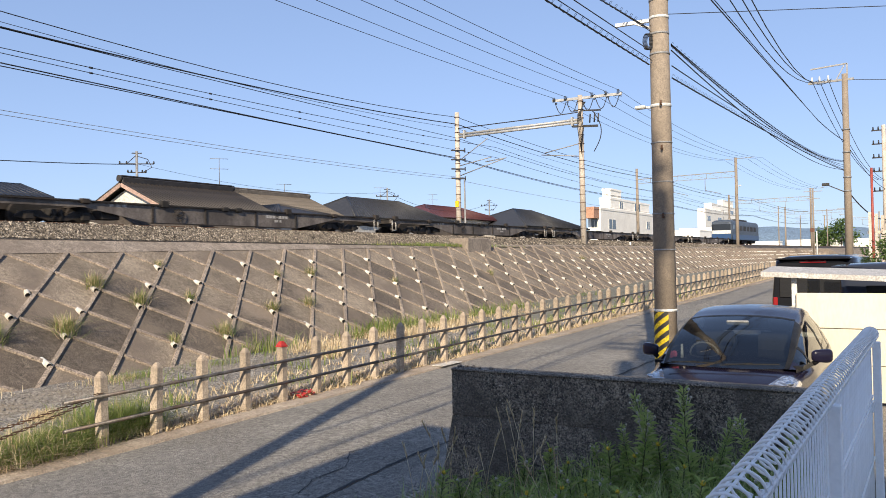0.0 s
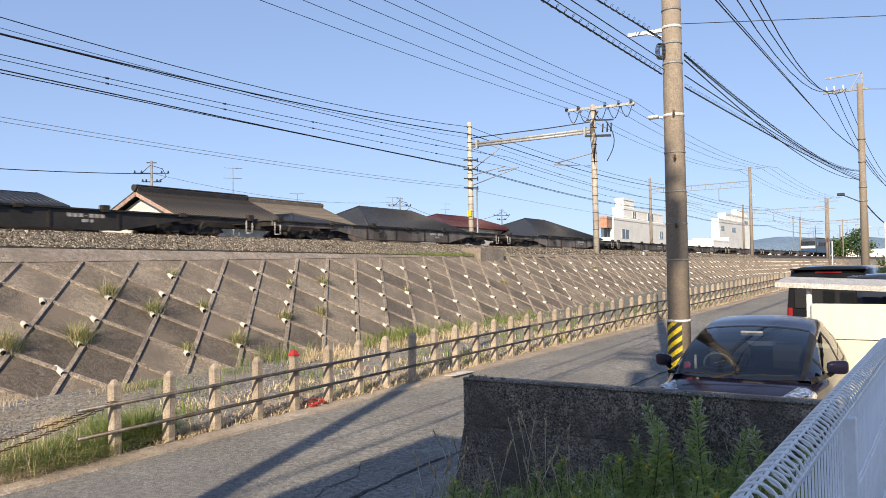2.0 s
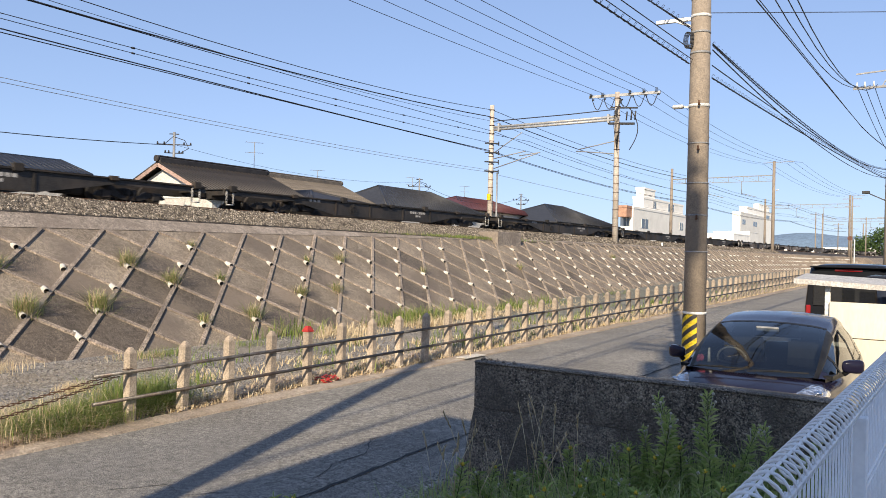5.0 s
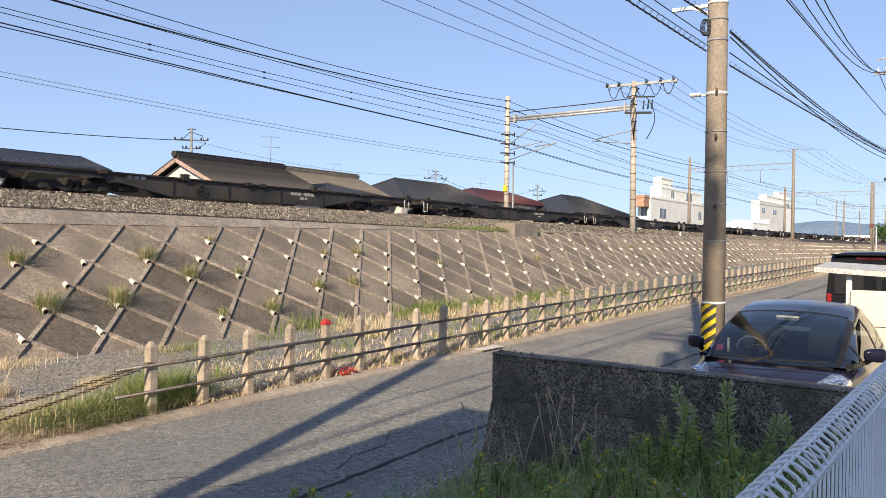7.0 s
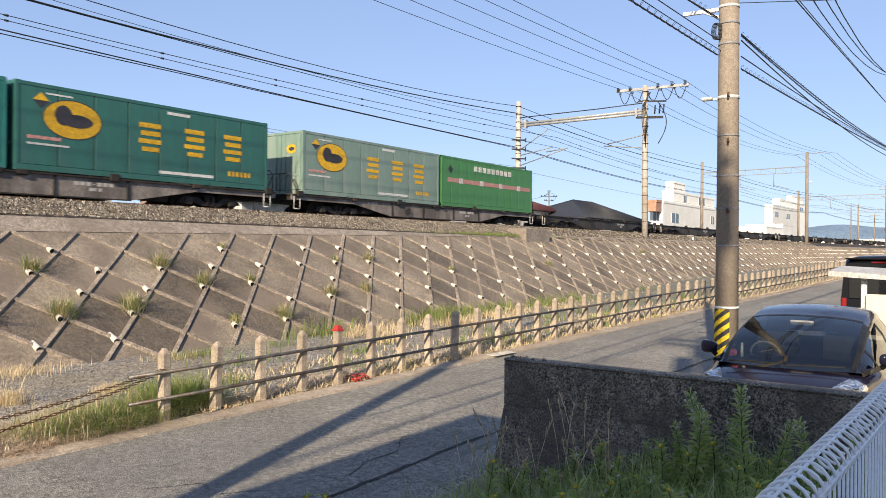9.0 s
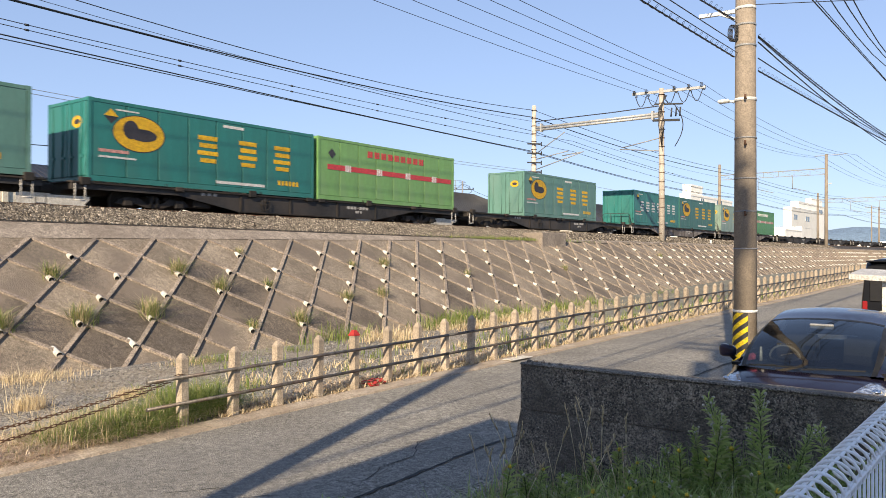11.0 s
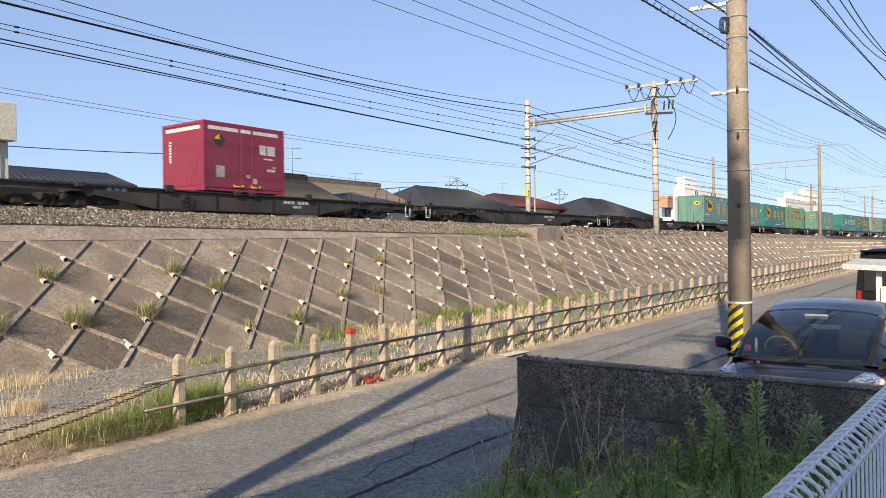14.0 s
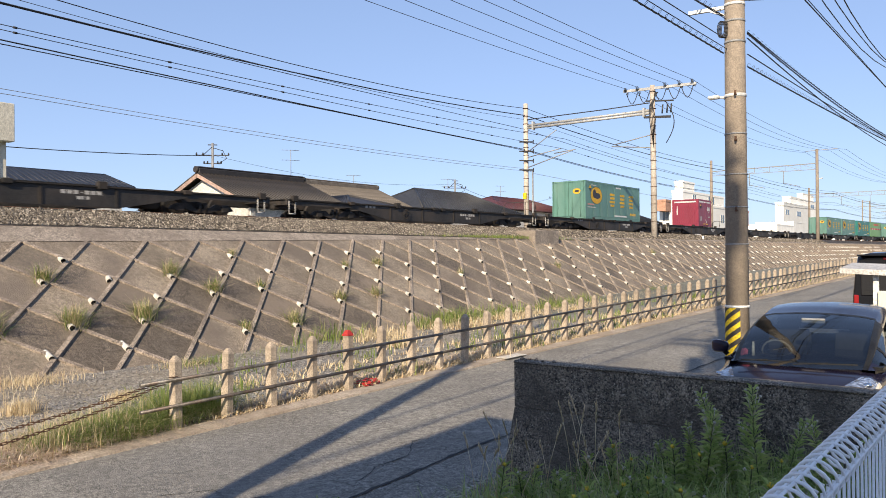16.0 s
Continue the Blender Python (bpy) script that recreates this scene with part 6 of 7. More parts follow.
for k, row, big in ((-1, 2, 1), (0, 4, 1.5), (-1, 4, 1.3), (1, 2, 1.2), (1, 4, 1.6), (2, 3, 1.1), (3, 3, 0.6), (4, 5, 1.2), (5, 4, 0.9), (6, 2, .8), (6, 4, .9), (2, 1, .4), (5, 2, .5), (9, 3, .5), (14, 3, .6), (3, 5, .6), (22, 2, .7)):
    y, u = NODE0 + STEP * k - row * STEP / 2, rib_top(NODE0 + STEP * k) - row * STEP / 2
    c = slope_pt(y - 0.1, u + 0.05)
    for _ in range(int(230 * big)):
        p = c + Vector((gr.gauss(0, 0.06), gr.gauss(0, 0.075), 0)) * big ** 0.5
        p.z = c.z + (c.x - p.x) * math.tan(TH) + 0.02
        (tuft if gr.random() < 0.6 else dry).append((p.x, p.y, p.z, 0.36 * big ** 0.5))
blades("slope_tufts", tuft, M_grass, "green grass tufts rooted in the slope joints", 0.004, 2.6, 6)
blades("slope_tufts", dry, M_straw, "dry grass tufts rooted in the slope joints", 0.0032, 2.0, 7)
crest = [(slope_pt(y, cap_top(y)).x - 0.1 + gr.gauss(0, 0.12), y, slope_pt(y, cap_top(y)).z, gr.uniform(0.08, 0.22)) for y in [gr.gauss(28.5, 2.6) for _ in range(2200)]]
blades("crest_grass", crest, M_grass, "thin green grass on the crest beside the chamber", 0.008, 1.0, 8)


def yard_z(x, y):
    return ground_z(y) + 0.03 + 0.42 * min(1, max(0, (x + 3.6) / 2.2))


low = []
for _ in range(12000):
    x, y = gr.uniform(-3.9, -0.4), min(6.25, gr.uniform(2.2, 6.6))
    low.append((x, y, yard_z(x, y), gr.uniform(0.1, 0.46) * (1.0 if x > -2.6 else 0.65)))
blades("yard_grass", low, M_shadeleaf, "rough grass growing in the shaded yard", 0.0032, 1.1, 9)


def weed_mesh_leaves(h, seed):
    r = random.Random(seed)
    bm = bmesh.new()
    n = int(230 * h)
    for i in range(n):
        t = 0.12 + 0.88 * i / n
        a = i * 2.4 + r.uniform(-.4, .4)
        L = (0.115 * (1 - 0.5 * t) + 0.02) * r.uniform(0.35, 1.3)
        d = Vector((math.cos(a), math.sin(a), r.uniform(0.3, 1.3))).normalized()
        s = d.cross(Vector((0, 0, 1))).normalized() * L * 0.052
        p = Vector((0.03 * h * math.sin(t * 3 + seed), 0.03 * h * math.cos(t * 2 + seed), h * t))
        mid = p + d * L * 0.5 + Vector((0, 0, 0.01))
        tip = p + d * L - Vector((0, 0, 0.15 * L))
        q = [bm.verts.new(x) for x in (p, mid + s, tip, mid - s)]
        bm.faces.new((q[0], q[1], q[2])), bm.faces.new((q[0], q[2], q[3]))
    return bm


M_stem = surface("weed_stem", (0.1, 0.13, 0.04), (0.13, 0.13, 0.05), 6, 0.8, 0.1, 60)
M_flower = surface("small_yellow_flower", (0.7, 0.5, 0.04), (0.6, 0.42, 0.04), 9, 0.7, 0.1, 60)
M_fluff = surface("pale_seed_head", (0.55, 0.52, 0.45), (0.48, 0.45, 0.38), 9, 0.9, 0.2, 60)
weed_kinds = []
for k, h in enumerate((0.45, 0.7, 0.82, 0.32)):
    w = thing("weed", "leafy green weed with narrow leaves in the shade", "weed", pose(-2.0 + 0.3 * k, 5.6, yard_z(-2.0 + .3 * k, 5.6)), "yard weeds")
    bm = bmesh.new()
    pts = [Vector((0.03 * h * math.sin(t * 3 + k), 0.03 * h * math.cos(t * 2 + k), h * t)) for t in (0, .25, .5, .75, 1)]
    for a, b in zip(pts, pts[1:]):
        rod_between(bm, a, b, 0.006, 0.005, seg=5)
    part("stem", bm, M_stem, w)
    part("leaves", weed_mesh_leaves(h, k), M_shadeleaf, w)
    if k in (1, 2):
        for a in range(4):
            bm = bmesh.new()
            tip = pts[-1] + Vector((0.05 * math.cos(a * 1.9), 0.05 * math.sin(a * 1.9), 0.02 * a - 0.05))
            rod_between(bm, pts[3], tip, 0.003, seg=4)
            bmesh.ops.create_icosphere(bm, subdivisions=1, radius=0.012, matrix=Matrix.Translation(tip))
            part("flower", bm, M_fluff, w, "small white flower head")
    if k in (0, 3):
        bm = bmesh.new()
        bmesh.ops.create_icosphere(bm, subdivisions=1, radius=0.018, matrix=Matrix.Translation(pts[-1]))
        part("flower", bm, M_flower if k == 0 else M_fluff, w)
    weed_kinds.append(w)
wr = random.Random(5)
for i in range(84):
    if i < 30:
        x, y = wr.gauss(-1.6, 0.42), wr.uniform(5.5, 6.15)
    else:
        x, y = wr.uniform(-3.4, -0.45), wr.uniform(4.2, 6.15)
    kk = (1, 1, 2)[i % 3] if (i < 10) else wr.choice((0, 3, 3))
    copy_thing(weed_kinds[kk], pose(x, y, yard_z(x, y) - 0.02, wr.uniform(-16, 16), wr.uniform(-16, 16), wr.uniform(0, 360)) @ Matrix.Scale(wr.uniform(0.65, 1.1), 4))
for i in range(10):
    x, y = wr.uniform(-4.05, -3.3), wr.uniform(3.7, 4.7)
    copy_thing(weed_kinds[wr.choice((0, 3))], pose(x, y, yard_z(x, y) - 0.02, wr.uniform(-14, 14), wr.uniform(-14, 14), wr.uniform(0, 360)) @ Matrix.Scale(wr.uniform(0.7, 1.1), 4))
# tall seeding grass stalks before the wall
for i in range(26):
    x, y = wr.uniform(-3.75, -2.2), wr.uniform(5.0, 6.1)
    st = thing("grass_stalk", "tall dry seeding grass stalk before the wall", "grass stalk", pose(x, y, yard_z(x, y)), "seeding grass stalks")
    bm = bmesh.new()
    h, lx, ly = wr.uniform(0.45, 0.85), wr.uniform(-0.2, 0.2), wr.uniform(-0.15, 0.15)
    pts = [Vector((lx * t * t, ly * t * t, h * t)) for t in (0, .3, .6, .85, 1)]
    for a, b in zip(pts, pts[1:]):
        rod_between(bm, a, b, 0.003, 0.0025, seg=4)
    part("stem", bm, M_straw, st)
    bm = bmesh.new()
    for k in range(16):
        p = pts[3].lerp(pts[4], k / 12)
        rod_between(bm, p, p + Vector((wr.uniform(-.014, .014), wr.uniform(-.014, .014), 0.03)), 0.005, 0.001, seg=4)
    part("seed_head", bm, M_straw, st)

# ---- the freight train ----
M_frame = surface("grimy_wagon_steel", (0.036, 0.033, 0.031), (0.022, 0.02, 0.019), 1.5, 0.7, 0.2, 30, stain=(0.065, 0.052, 0.043), stain_scale=0.7, stain_amount=0.6, vary=0.25)
M_bogie = surface("brake_dust_steel", (0.025, 0.021, 0.018), (0.014, 0.012, 0.011), 4, 0.85, 0.3, 40, stain=(0.06, 0.042, 0.03), stain_scale=2)
M_mark = surface("faded_white_marking", (0.5, 0.48, 0.45), (0.36, 0.34, 0.32), 9, 0.8, 0.0, 60)
M_step = surface("worn_white_steel", (0.6, 0.59, 0.57), (0.45, 0.43, 0.4), 8, 0.6, 0.1, 60)
M_dusty = surface("dusty_grey_wagon_steel", (0.25, 0.215, 0.19), (0.17, 0.146, 0.13), 1.2, 0.8, 0.2, 30, stain=(0.06, 0.05, 0.045), stain_scale=0.9, stain_amount=0.7, vary=0.2, stretch=(1, 1, 0.4))
DECK = 0.97


def make_wagon(steel, label, railed=()):
    w = thing("container_wagon", label, "freight wagon", None, "freight wagons")
    prof = [(-10.0, .72), (-6.3, .72), (-3.75, .27), (3.75, .27), (6.3, .72), (10.0, .72), (10.0, .93), (-10.0, .93)]
    for s in (-1, 1):
        bm = bmesh.new()
        a = [bm.verts.new((s * 1.13, y, z)) for y, z in prof]
        b = [bm.verts.new((s * 1.19, y, z)) for y, z in prof]
        bm.faces.new(a), bm.faces.new(b)
        for i in range(8):
            bm.faces.new((a[i], a[(i + 1) % 8], b[(i + 1) % 8], b[i]))
        bmesh.ops.recalc_face_normals(bm, faces=bm.faces[:])
        sill = part("side_sill", bm, steel, w)
        bm = bmesh.new()
        box(bm, s * 1.2 - 0.06, s * 1.2 + 0.06, -10.0, 10.0, .90, .95)
        box(bm, s * 1.2 - 0.04, s * 1.2 + 0.04, -3.8, 3.8, .26, .30)
        for y in (-3.7, -1.3, 1.3, 3.7):
            box(bm, s * 1.19, s * 1.19 + s * 0.035 if s > 0 else s * 1.19 + 0.001, y - 0.04, y + 0.04, .29, .9) if s > 0 else box(bm, -1.225, -1.19, y - 0.04, y + 0.04, .29, .9)
        part("flange", bm, M_bogie, sill)
        for y in (-9.6, -6.3, -3.2, -0.35, 0.35, 3.2, 6.3, 9.6):
            bm = bmesh.new()
            box(bm, s * 1.2 - 0.09, s * 1.2 + 0.09, y - 0.16, y + 0.16, .84, 1.09 if abs(y) in (9.6, 3.2) else 1.0, 0.02)
            part("lock_bracket", bm, M_bogie, w)
        for y in (-9.75, 9.55):
            bm = bmesh.new()
            for yy in (y - 0.16, y + 0.16):
                rod_between(bm, (s * 1.22, yy, .95), (s * 1.22, yy, .34), 0.02, seg=6)
            rod_between(bm, (s * 1.22, y - 0.16, .36), (s * 1.22, y + 0.16, .36), 0.025, seg=6)
            part("step", bm, M_step, w, "white steel foot step")
    bm = bmesh.new()
    for y in (-9.7, -6.3, -3.2, 0, 3.2, 6.3, 9.7):
        box(bm, -1.13, 1.13, y - 0.2, y + 0.2, .72, .93)
    box(bm, -0.35, 0.35, -9.9, 9.9, .6, .92)
    part("underframe", bm, M_bogie, w)
    bm = bmesh.new()
    box(bm, -1.1, 1.1, 9.2, 9.98, .93, .965)
    box(bm, -1.1, 1.1, -9.98, -9.2, .93, .965)
    part("end_platform", bm, M_frame, w)
    for e in railed:
        bm = bmesh.new()
        for x in (-1.1, -0.4, 0.4, 1.1):
            rod_between(bm, (x, e * 9.93, .95), (x, e * 9.93, 1.78 if abs(x) < 1 else 1.62), 0.02, seg=6)
        tube(bm, [(-1.12, e * 9.6, .97), (-1.1, e * 9.93, 1.6), (-0.95, e * 9.93, 1.8), (0.95, e * 9.93, 1.8), (1.1, e * 9.93, 1.6), (1.12, e * 9.6, .97)], 0.022, 6)
        part("end_railing", bm, M_frame, w, "thin dark end railing")
    bm = bmesh.new()
    for i, (x0, x1, z0, z1) in enumerate(((1.9, 2.05, .66, .78), (2.1, 2.25, .66, .78), (2.3, 2.45, .66, .78), (2.52, 2.58, .70, .73), (2.65, 2.8, .66, .78), (2.85, 3.0, .66, .78), (3.05, 3.2, .66, .78), (2.4, 2.62, .5, .6), (2.7, 2.8, .5, .6), (-5.4, -5.25, .78, .88), (-5.15, -5.0, .78, .88), (-4.9, -4.75, .78, .88))):
        box(bm, 1.19, 1.194, x0, x1, z0, z1)
    tagged(part("marking", bm, M_mark, w, "row of faded white bars"), kind="stuff")
    bm = bmesh.new()
    rr = [Vector((1.26, -2.6 + 0.22 * math.cos(a), .6 + 0.22 * math.sin(a))) for a in [2 * math.pi * k / 16 for k in range(17)]]
    for a, b in zip(rr, rr[1:]):
        rod_between(bm, a, b, 0.015, seg=5)
    for k in range(4):
        rod_between(bm, rr[4 * k], Vector((1.26, -2.6, .6)), 0.012, seg=5)
    rod_between(bm, (1.15, -2.6, .6), (1.27, -2.6, .6), 0.03, seg=8)
    part("hand_wheel", bm, M_bogie, w)
    for y in (-10.22, 10.22):
        bm = bmesh.new()
        box(bm, -0.12, 0.12, y - 0.22, y + 0.22, .62, .9, 0.03)
        part("coupler", bm, M_bogie, w)
    for yc in (-7.1, 7.1):
        bm = bmesh.new()
        box(bm, -0.9, 0.9, yc - 0.2, yc + 0.2, .42, .66, 0.02)
        for s in (-1, 1):
            p = [(-1.35, .36), (-1.2, .52), (-.55, .58), (-.3, .40), (.3, .40), (.55, .58), (1.2, .52), (1.35, .36), (1.2, .33), (.7, .38), (.3, .26), (-.3, .26), (-.7, .38), (-1.2, .33)]
            a = [bm.verts.new((s * 0.86, yc + y, z)) for y, z in p]
            b = [bm.verts.new((s * 0.98, yc + y, z)) for y, z in p]
            bm.faces.new(a), bm.faces.new(b)
            for i in range(len(p)):
                bm.faces.new((a[i], a[(i + 1) % len(p)], b[(i + 1) % len(p)], b[i]))
            for dy in (-.95, .95):
                box(bm, s * 0.97 - 0.07, s * 0.97 + 0.07, yc + dy - 0.16, yc + dy + 0.16, .28, .56, 0.03)
            for dy in (-.12, .12):
                rod_between(bm, (s * 0.95, yc + dy, .30), (s * 0.95, yc + dy, .62), 0.07, seg=8)
        bmesh.ops.recalc_face_normals(bm, faces=bm.faces[:])
        bg = part("bogie", bm, M_bogie, w, "dusty brown steel bogie")
        for dy in (-.95, .95):
            for s in (-1, 1):
                bm = bmesh.new()
                rod_between(bm, (s * 0.52, yc + dy, .43), (s * 0.64, yc + dy, .43), .43, seg=24)
                rod_between(bm, (s * 0.64, yc + dy, .43), (s * 0.66, yc + dy, .43), .2, seg=12)
                part("wheel", bm, M_bogie, bg)
    bm = bmesh.new()
    box(bm, 0.5, 1.05, -5.6, -4.9, .35, .7, 0.03)
    part("brake_box", bm, M_bogie, w)
    bm = bmesh.new()
    rod_between(bm, (0.75, 4.4, .5), (0.75, 5.4, .5), 0.18, seg=12)
    part("air_tank", bm, M_bogie, w)
    return w


def container_paint(name, c, fade):
    return surface(name, c, tuple(a * 0.76 for a in c), 1.6, 0.5, 0.02, 25, stain=fade, stain_scale=0.9, stain_amount=0.6, vary=0.0, coat=0.1, grit=0.06, stretch=(1, 1, 0.3))


M_yel = surface("yellow_marking", (0.72, 0.42, 0.02), (0.66, 0.37, 0.02), 3, 0.6, 0.0, 40)
M_dark = surface("dark_marking", (0.03, 0.028, 0.035), (0.04, 0.037, 0.045), 3, 0.6, 0.0, 40)
M_whitemark = surface("white_marking", (0.7, 0.69, 0.66), (0.62, 0.6, 0.57), 3, 0.6, 0.0, 40)
M_pinkstripe = surface("faded_red_stripe", (0.55, 0.28, 0.24), (0.5, 0.25, 0.22), 3, 0.6, 0.0, 40)
M_redstripe = surface("red_stripe", (0.55, 0.05, 0.06), (0.5, 0.05, 0.06), 3, 0.6, 0.0, 40)


def disc(bm, x, y, z, ry, rz, n=28, axis="x", th=0.006):
    pts = [(ry * math.cos(a), rz * math.sin(a)) for a in [2 * math.pi * k / n for k in range(n)]]
    if axis == "x":
        vs = [bm.verts.new((x + th, y + u, z + v)) for u, v in pts]
    else:
        vs = [bm.verts.new((x + u, y - th, z + v)) for u, v in pts]
    bm.faces.new(vs)


def long_container(name, base, label, style, L=9.41, W=2.49, H=2.605):
    c = thing(name, label, "freight container", None, "freight containers")
    hw, hl = W / 2, L / 2
    bm = bmesh.new()
    box(bm, -hw + 0.11, hw - 0.11, -hl + 0.04, hl - 0.04, 0.12, H - 0.05)
    part("body", bm, base, c)
    n = 8 if style != "rib" else 12
    pl = (L - 0.24) / n
    g = 0.02
    first = None
    for i in range(n):
        for sd in (1, -1):
            m = pose(sd * (hw - 0.03), -hl + 0.12 + pl * (i + 0.5), 0, 0, 0, 0 if sd > 0 else 180)
            if first is None:
                first = part("side_panel", box(bmesh.new(), -0.085, 0.022, -pl / 2 + g, pl / 2 - g, 0.2, H - 0.12, 0.006), base, c)
                first.matrix_basis = m
            else:
                piece("side_panel", first.data, m, c)
    bm = bmesh.new()
    for s in (-1, 1):
        x = s * (hw - 0.04)
        box(bm, x - 0.045, x + 0.045, -hl + 0.02, hl - 0.02, 0.02, 0.19)
        box(bm, x - 0.045, x + 0.045, -hl + 0.02, hl - 0.02, H - 0.12, H - 0.015)
        for e in (-1, 1):
            y = e * (hl - 0.06)
            box(bm, x - 0.046, x + 0.046, y - 0.06, y + 0.06, 0.03, H - 0.03)
    for e in (-1, 1):
        y = e * (hl - 0.04)
        box(bm, -hw + 0.03, hw - 0.03, y - 0.04, y + 0.04, H - 0.11, H - 0.015)
        box(bm, -hw + 0.03, hw - 0.03, y - 0.04, y + 0.04, 0.03, 0.17)
    part("frame", bm, base, c)
    for s in (-1, 1):
        for y in (-hl + 0.09, hl - 0.09, -2.0, 2.0):
            for z in ((0.0, H - 0.12) if abs(y) > 3 else (0.0,)):
                bm = bmesh.new()
                box(bm, s * (hw - 0.07) - 0.075, s * (hw - 0.07) + 0.075, y - 0.09, y + 0.09, z, z + 0.12, 0.012)
                part("corner_casting", bm, M_bogie if abs(y) < 3 else base, c)
    for s in (-1, 1):
        bm = bmesh.new()
        x0, x1 = (0.02, hw - 0.12) if s > 0 else (-hw + 0.12, -0.02)
        box(bm, x0, x1, -hl - 0.012, -hl + 0.05, 0.19, H - 0.13, 0.01)
        for x in (x0 + 0.25, x1 - 0.25):
            rod_between(bm, (x, -hl - 0.03, 0.15), (x, -hl - 0.03, H - 0.12), 0.018, seg=6)
            box(bm, x - 0.05, x + 0.12, -hl - 0.05, -hl - 0.01, 0.75, 0.83)
        part("door", bm, base, c)
    side = hw - 0.006
    if style in ("emblem", "faded", "white_text"):
        yel = M_whitemark if style == "white_text" else M_yel
        if style != "white_text":
            bm = bmesh.new()
            disc(bm, side, -hl + 1.72, H * 0.63, 0.93, 0.60, th=0.004)
            em = part("emblem", bm, M_dark, c)
            bm = bmesh.new()
            disc(bm, side, -hl + 1.72, H * 0.63, 0.9, 0.57, th=0.008)
            part("oval", bm, M_yel, em, "plain yellow oval")
            bm = bmesh.new()
            disc(bm, side, -hl + 1.85, H * 0.62, 0.5, 0.2, th=0.012)
            disc(bm, side, -hl + 1.42, H * 0.67, 0.27, 0.3, th=0.0125)
            part("dark_shape", bm, M_dark, em, "plain dark patch")
            bm = bmesh.new()
            disc(bm, 0.62, -hl - 0.012, H * 0.72, 0.3, 0.19, axis="y", th=0.004)
            part("door_emblem", bm, M_yel, c, "small yellow oval")
            bm = bmesh.new()
            disc(bm, 0.62, -hl - 0.012, H * 0.72, 0.17, 0.08, axis="y", th=0.008)
            part("door_emblem_shape", bm, M_dark, c)
        for y in (4.35, 6.1, 7.75) if style != "white_text" else (1.6, 2.7, 3.8, 4.9, 6.0, 7.1, 8.2):
            k = 1.0 if style != "white_text" else 0.8
            for (a, b, z0, z1) in ((-.4, .4, .32, .48), (-.34, .38, .06, .22), (-.42, .42, -.2, -.05), (-.3, .34, -.46, -.31)):
                part("lettering_bar", box(bmesh.new(), side + 0.002, side + 0.006, -hl + y + a * k, -hl + y + b * k, H * 0.55 + z0 * k, H * 0.55 + z1 * k), yel, c)
        for y0, y1, z0, z1, mt in ((4.7, 6.9, .28, .38, M_whitemark), (7.55, 8.65, .42, .6, M_yel), (.35, 1.35, .95, 1.05, M_pinkstripe), (.35, 1.6, .78, .84, M_whitemark), (.9, 1.7, 2.3, 2.35, M_whitemark), (5.0, 5.9, 2.3, 2.4, M_whitemark)):
            bm = bmesh.new()
            if mt is M_yel:
                for k in range(6):
                    a = y0 + (y1 - y0) * k / 6
                    box(bm, side + 0.002, side + 0.006, -hl + a, -hl + a + 0.12, z0, z1)
            else:
                box(bm, side + 0.002, side + 0.006, -hl + y0, -hl + y1, z0, z1)
            tagged(part("label_strip", bm, mt, c), kind="stuff" if mt is M_yel else "")
        bm = bmesh.new()
        v = [bm.verts.new((side + 0.005, -hl + 0.75 + a, 2.1 + b)) for a, b in ((-.24, 0), (0, .24), (.24, 0))]
        bm.faces.new(v)
        bm2 = bmesh.new()
        v = [bm2.verts.new((side + 0.005, -hl + 0.75 + a, 2.1 + b)) for a, b in ((-.24, -.01), (0, -.24), (.24, -.01))]
        bm2.faces.new(v)
        part("hazard_mark", bm, M_yel, c)
        part("hazard_mark", bm2, M_dark, c)
    else:
        for a, b in ((0.55, hl * 2 - 0.25),):
            bm = bmesh.new()
            box(bm, side + 0.001, side + 0.008, -hl + a, -hl + b, 1.28, 1.5)
            part("stripe", bm, M_pinkstripe if style == "rib" else M_redstripe, c, "faded red side stripe")
        bm = bmesh.new()
        for k in range(9):
            y = -hl + 3.0 + k * 0.45
            for a, b in ((0.0, 0.07), (0.1, 0.16), (0.2, 0.3)):
                box(bm, side + 0.004, side + 0.012, y + a, y + b, 2.0, 2.28)
        tagged(part("lettering", bm, M_whitemark if style == "rib" else M_redstripe, c, "row of plain bars"), kind="stuff")
        bm = bmesh.new()
        for k in range(4):
            y = -hl + 1.6 + k * 2.0
            for a in (0.0, 0.12, 0.25):
                box(bm, side + 0.01, side + 0.014, y + a, y + a + 0.08, 1.25, 1.54)
        tagged(part("lettering", bm, M_whitemark, c, "widely spaced plain bars"), kind="stuff")
        bm = bmesh.new()
        v = [bm.verts.new((side + 0.012, -hl + 0.8 + a, 1.95 + b)) for a, b in ((-.22, 0), (0, -.22), (.22, 0), (0, .22))]
        bm.faces.new(v)
        part("hazard_mark", bm, M_dark, c)
    return c


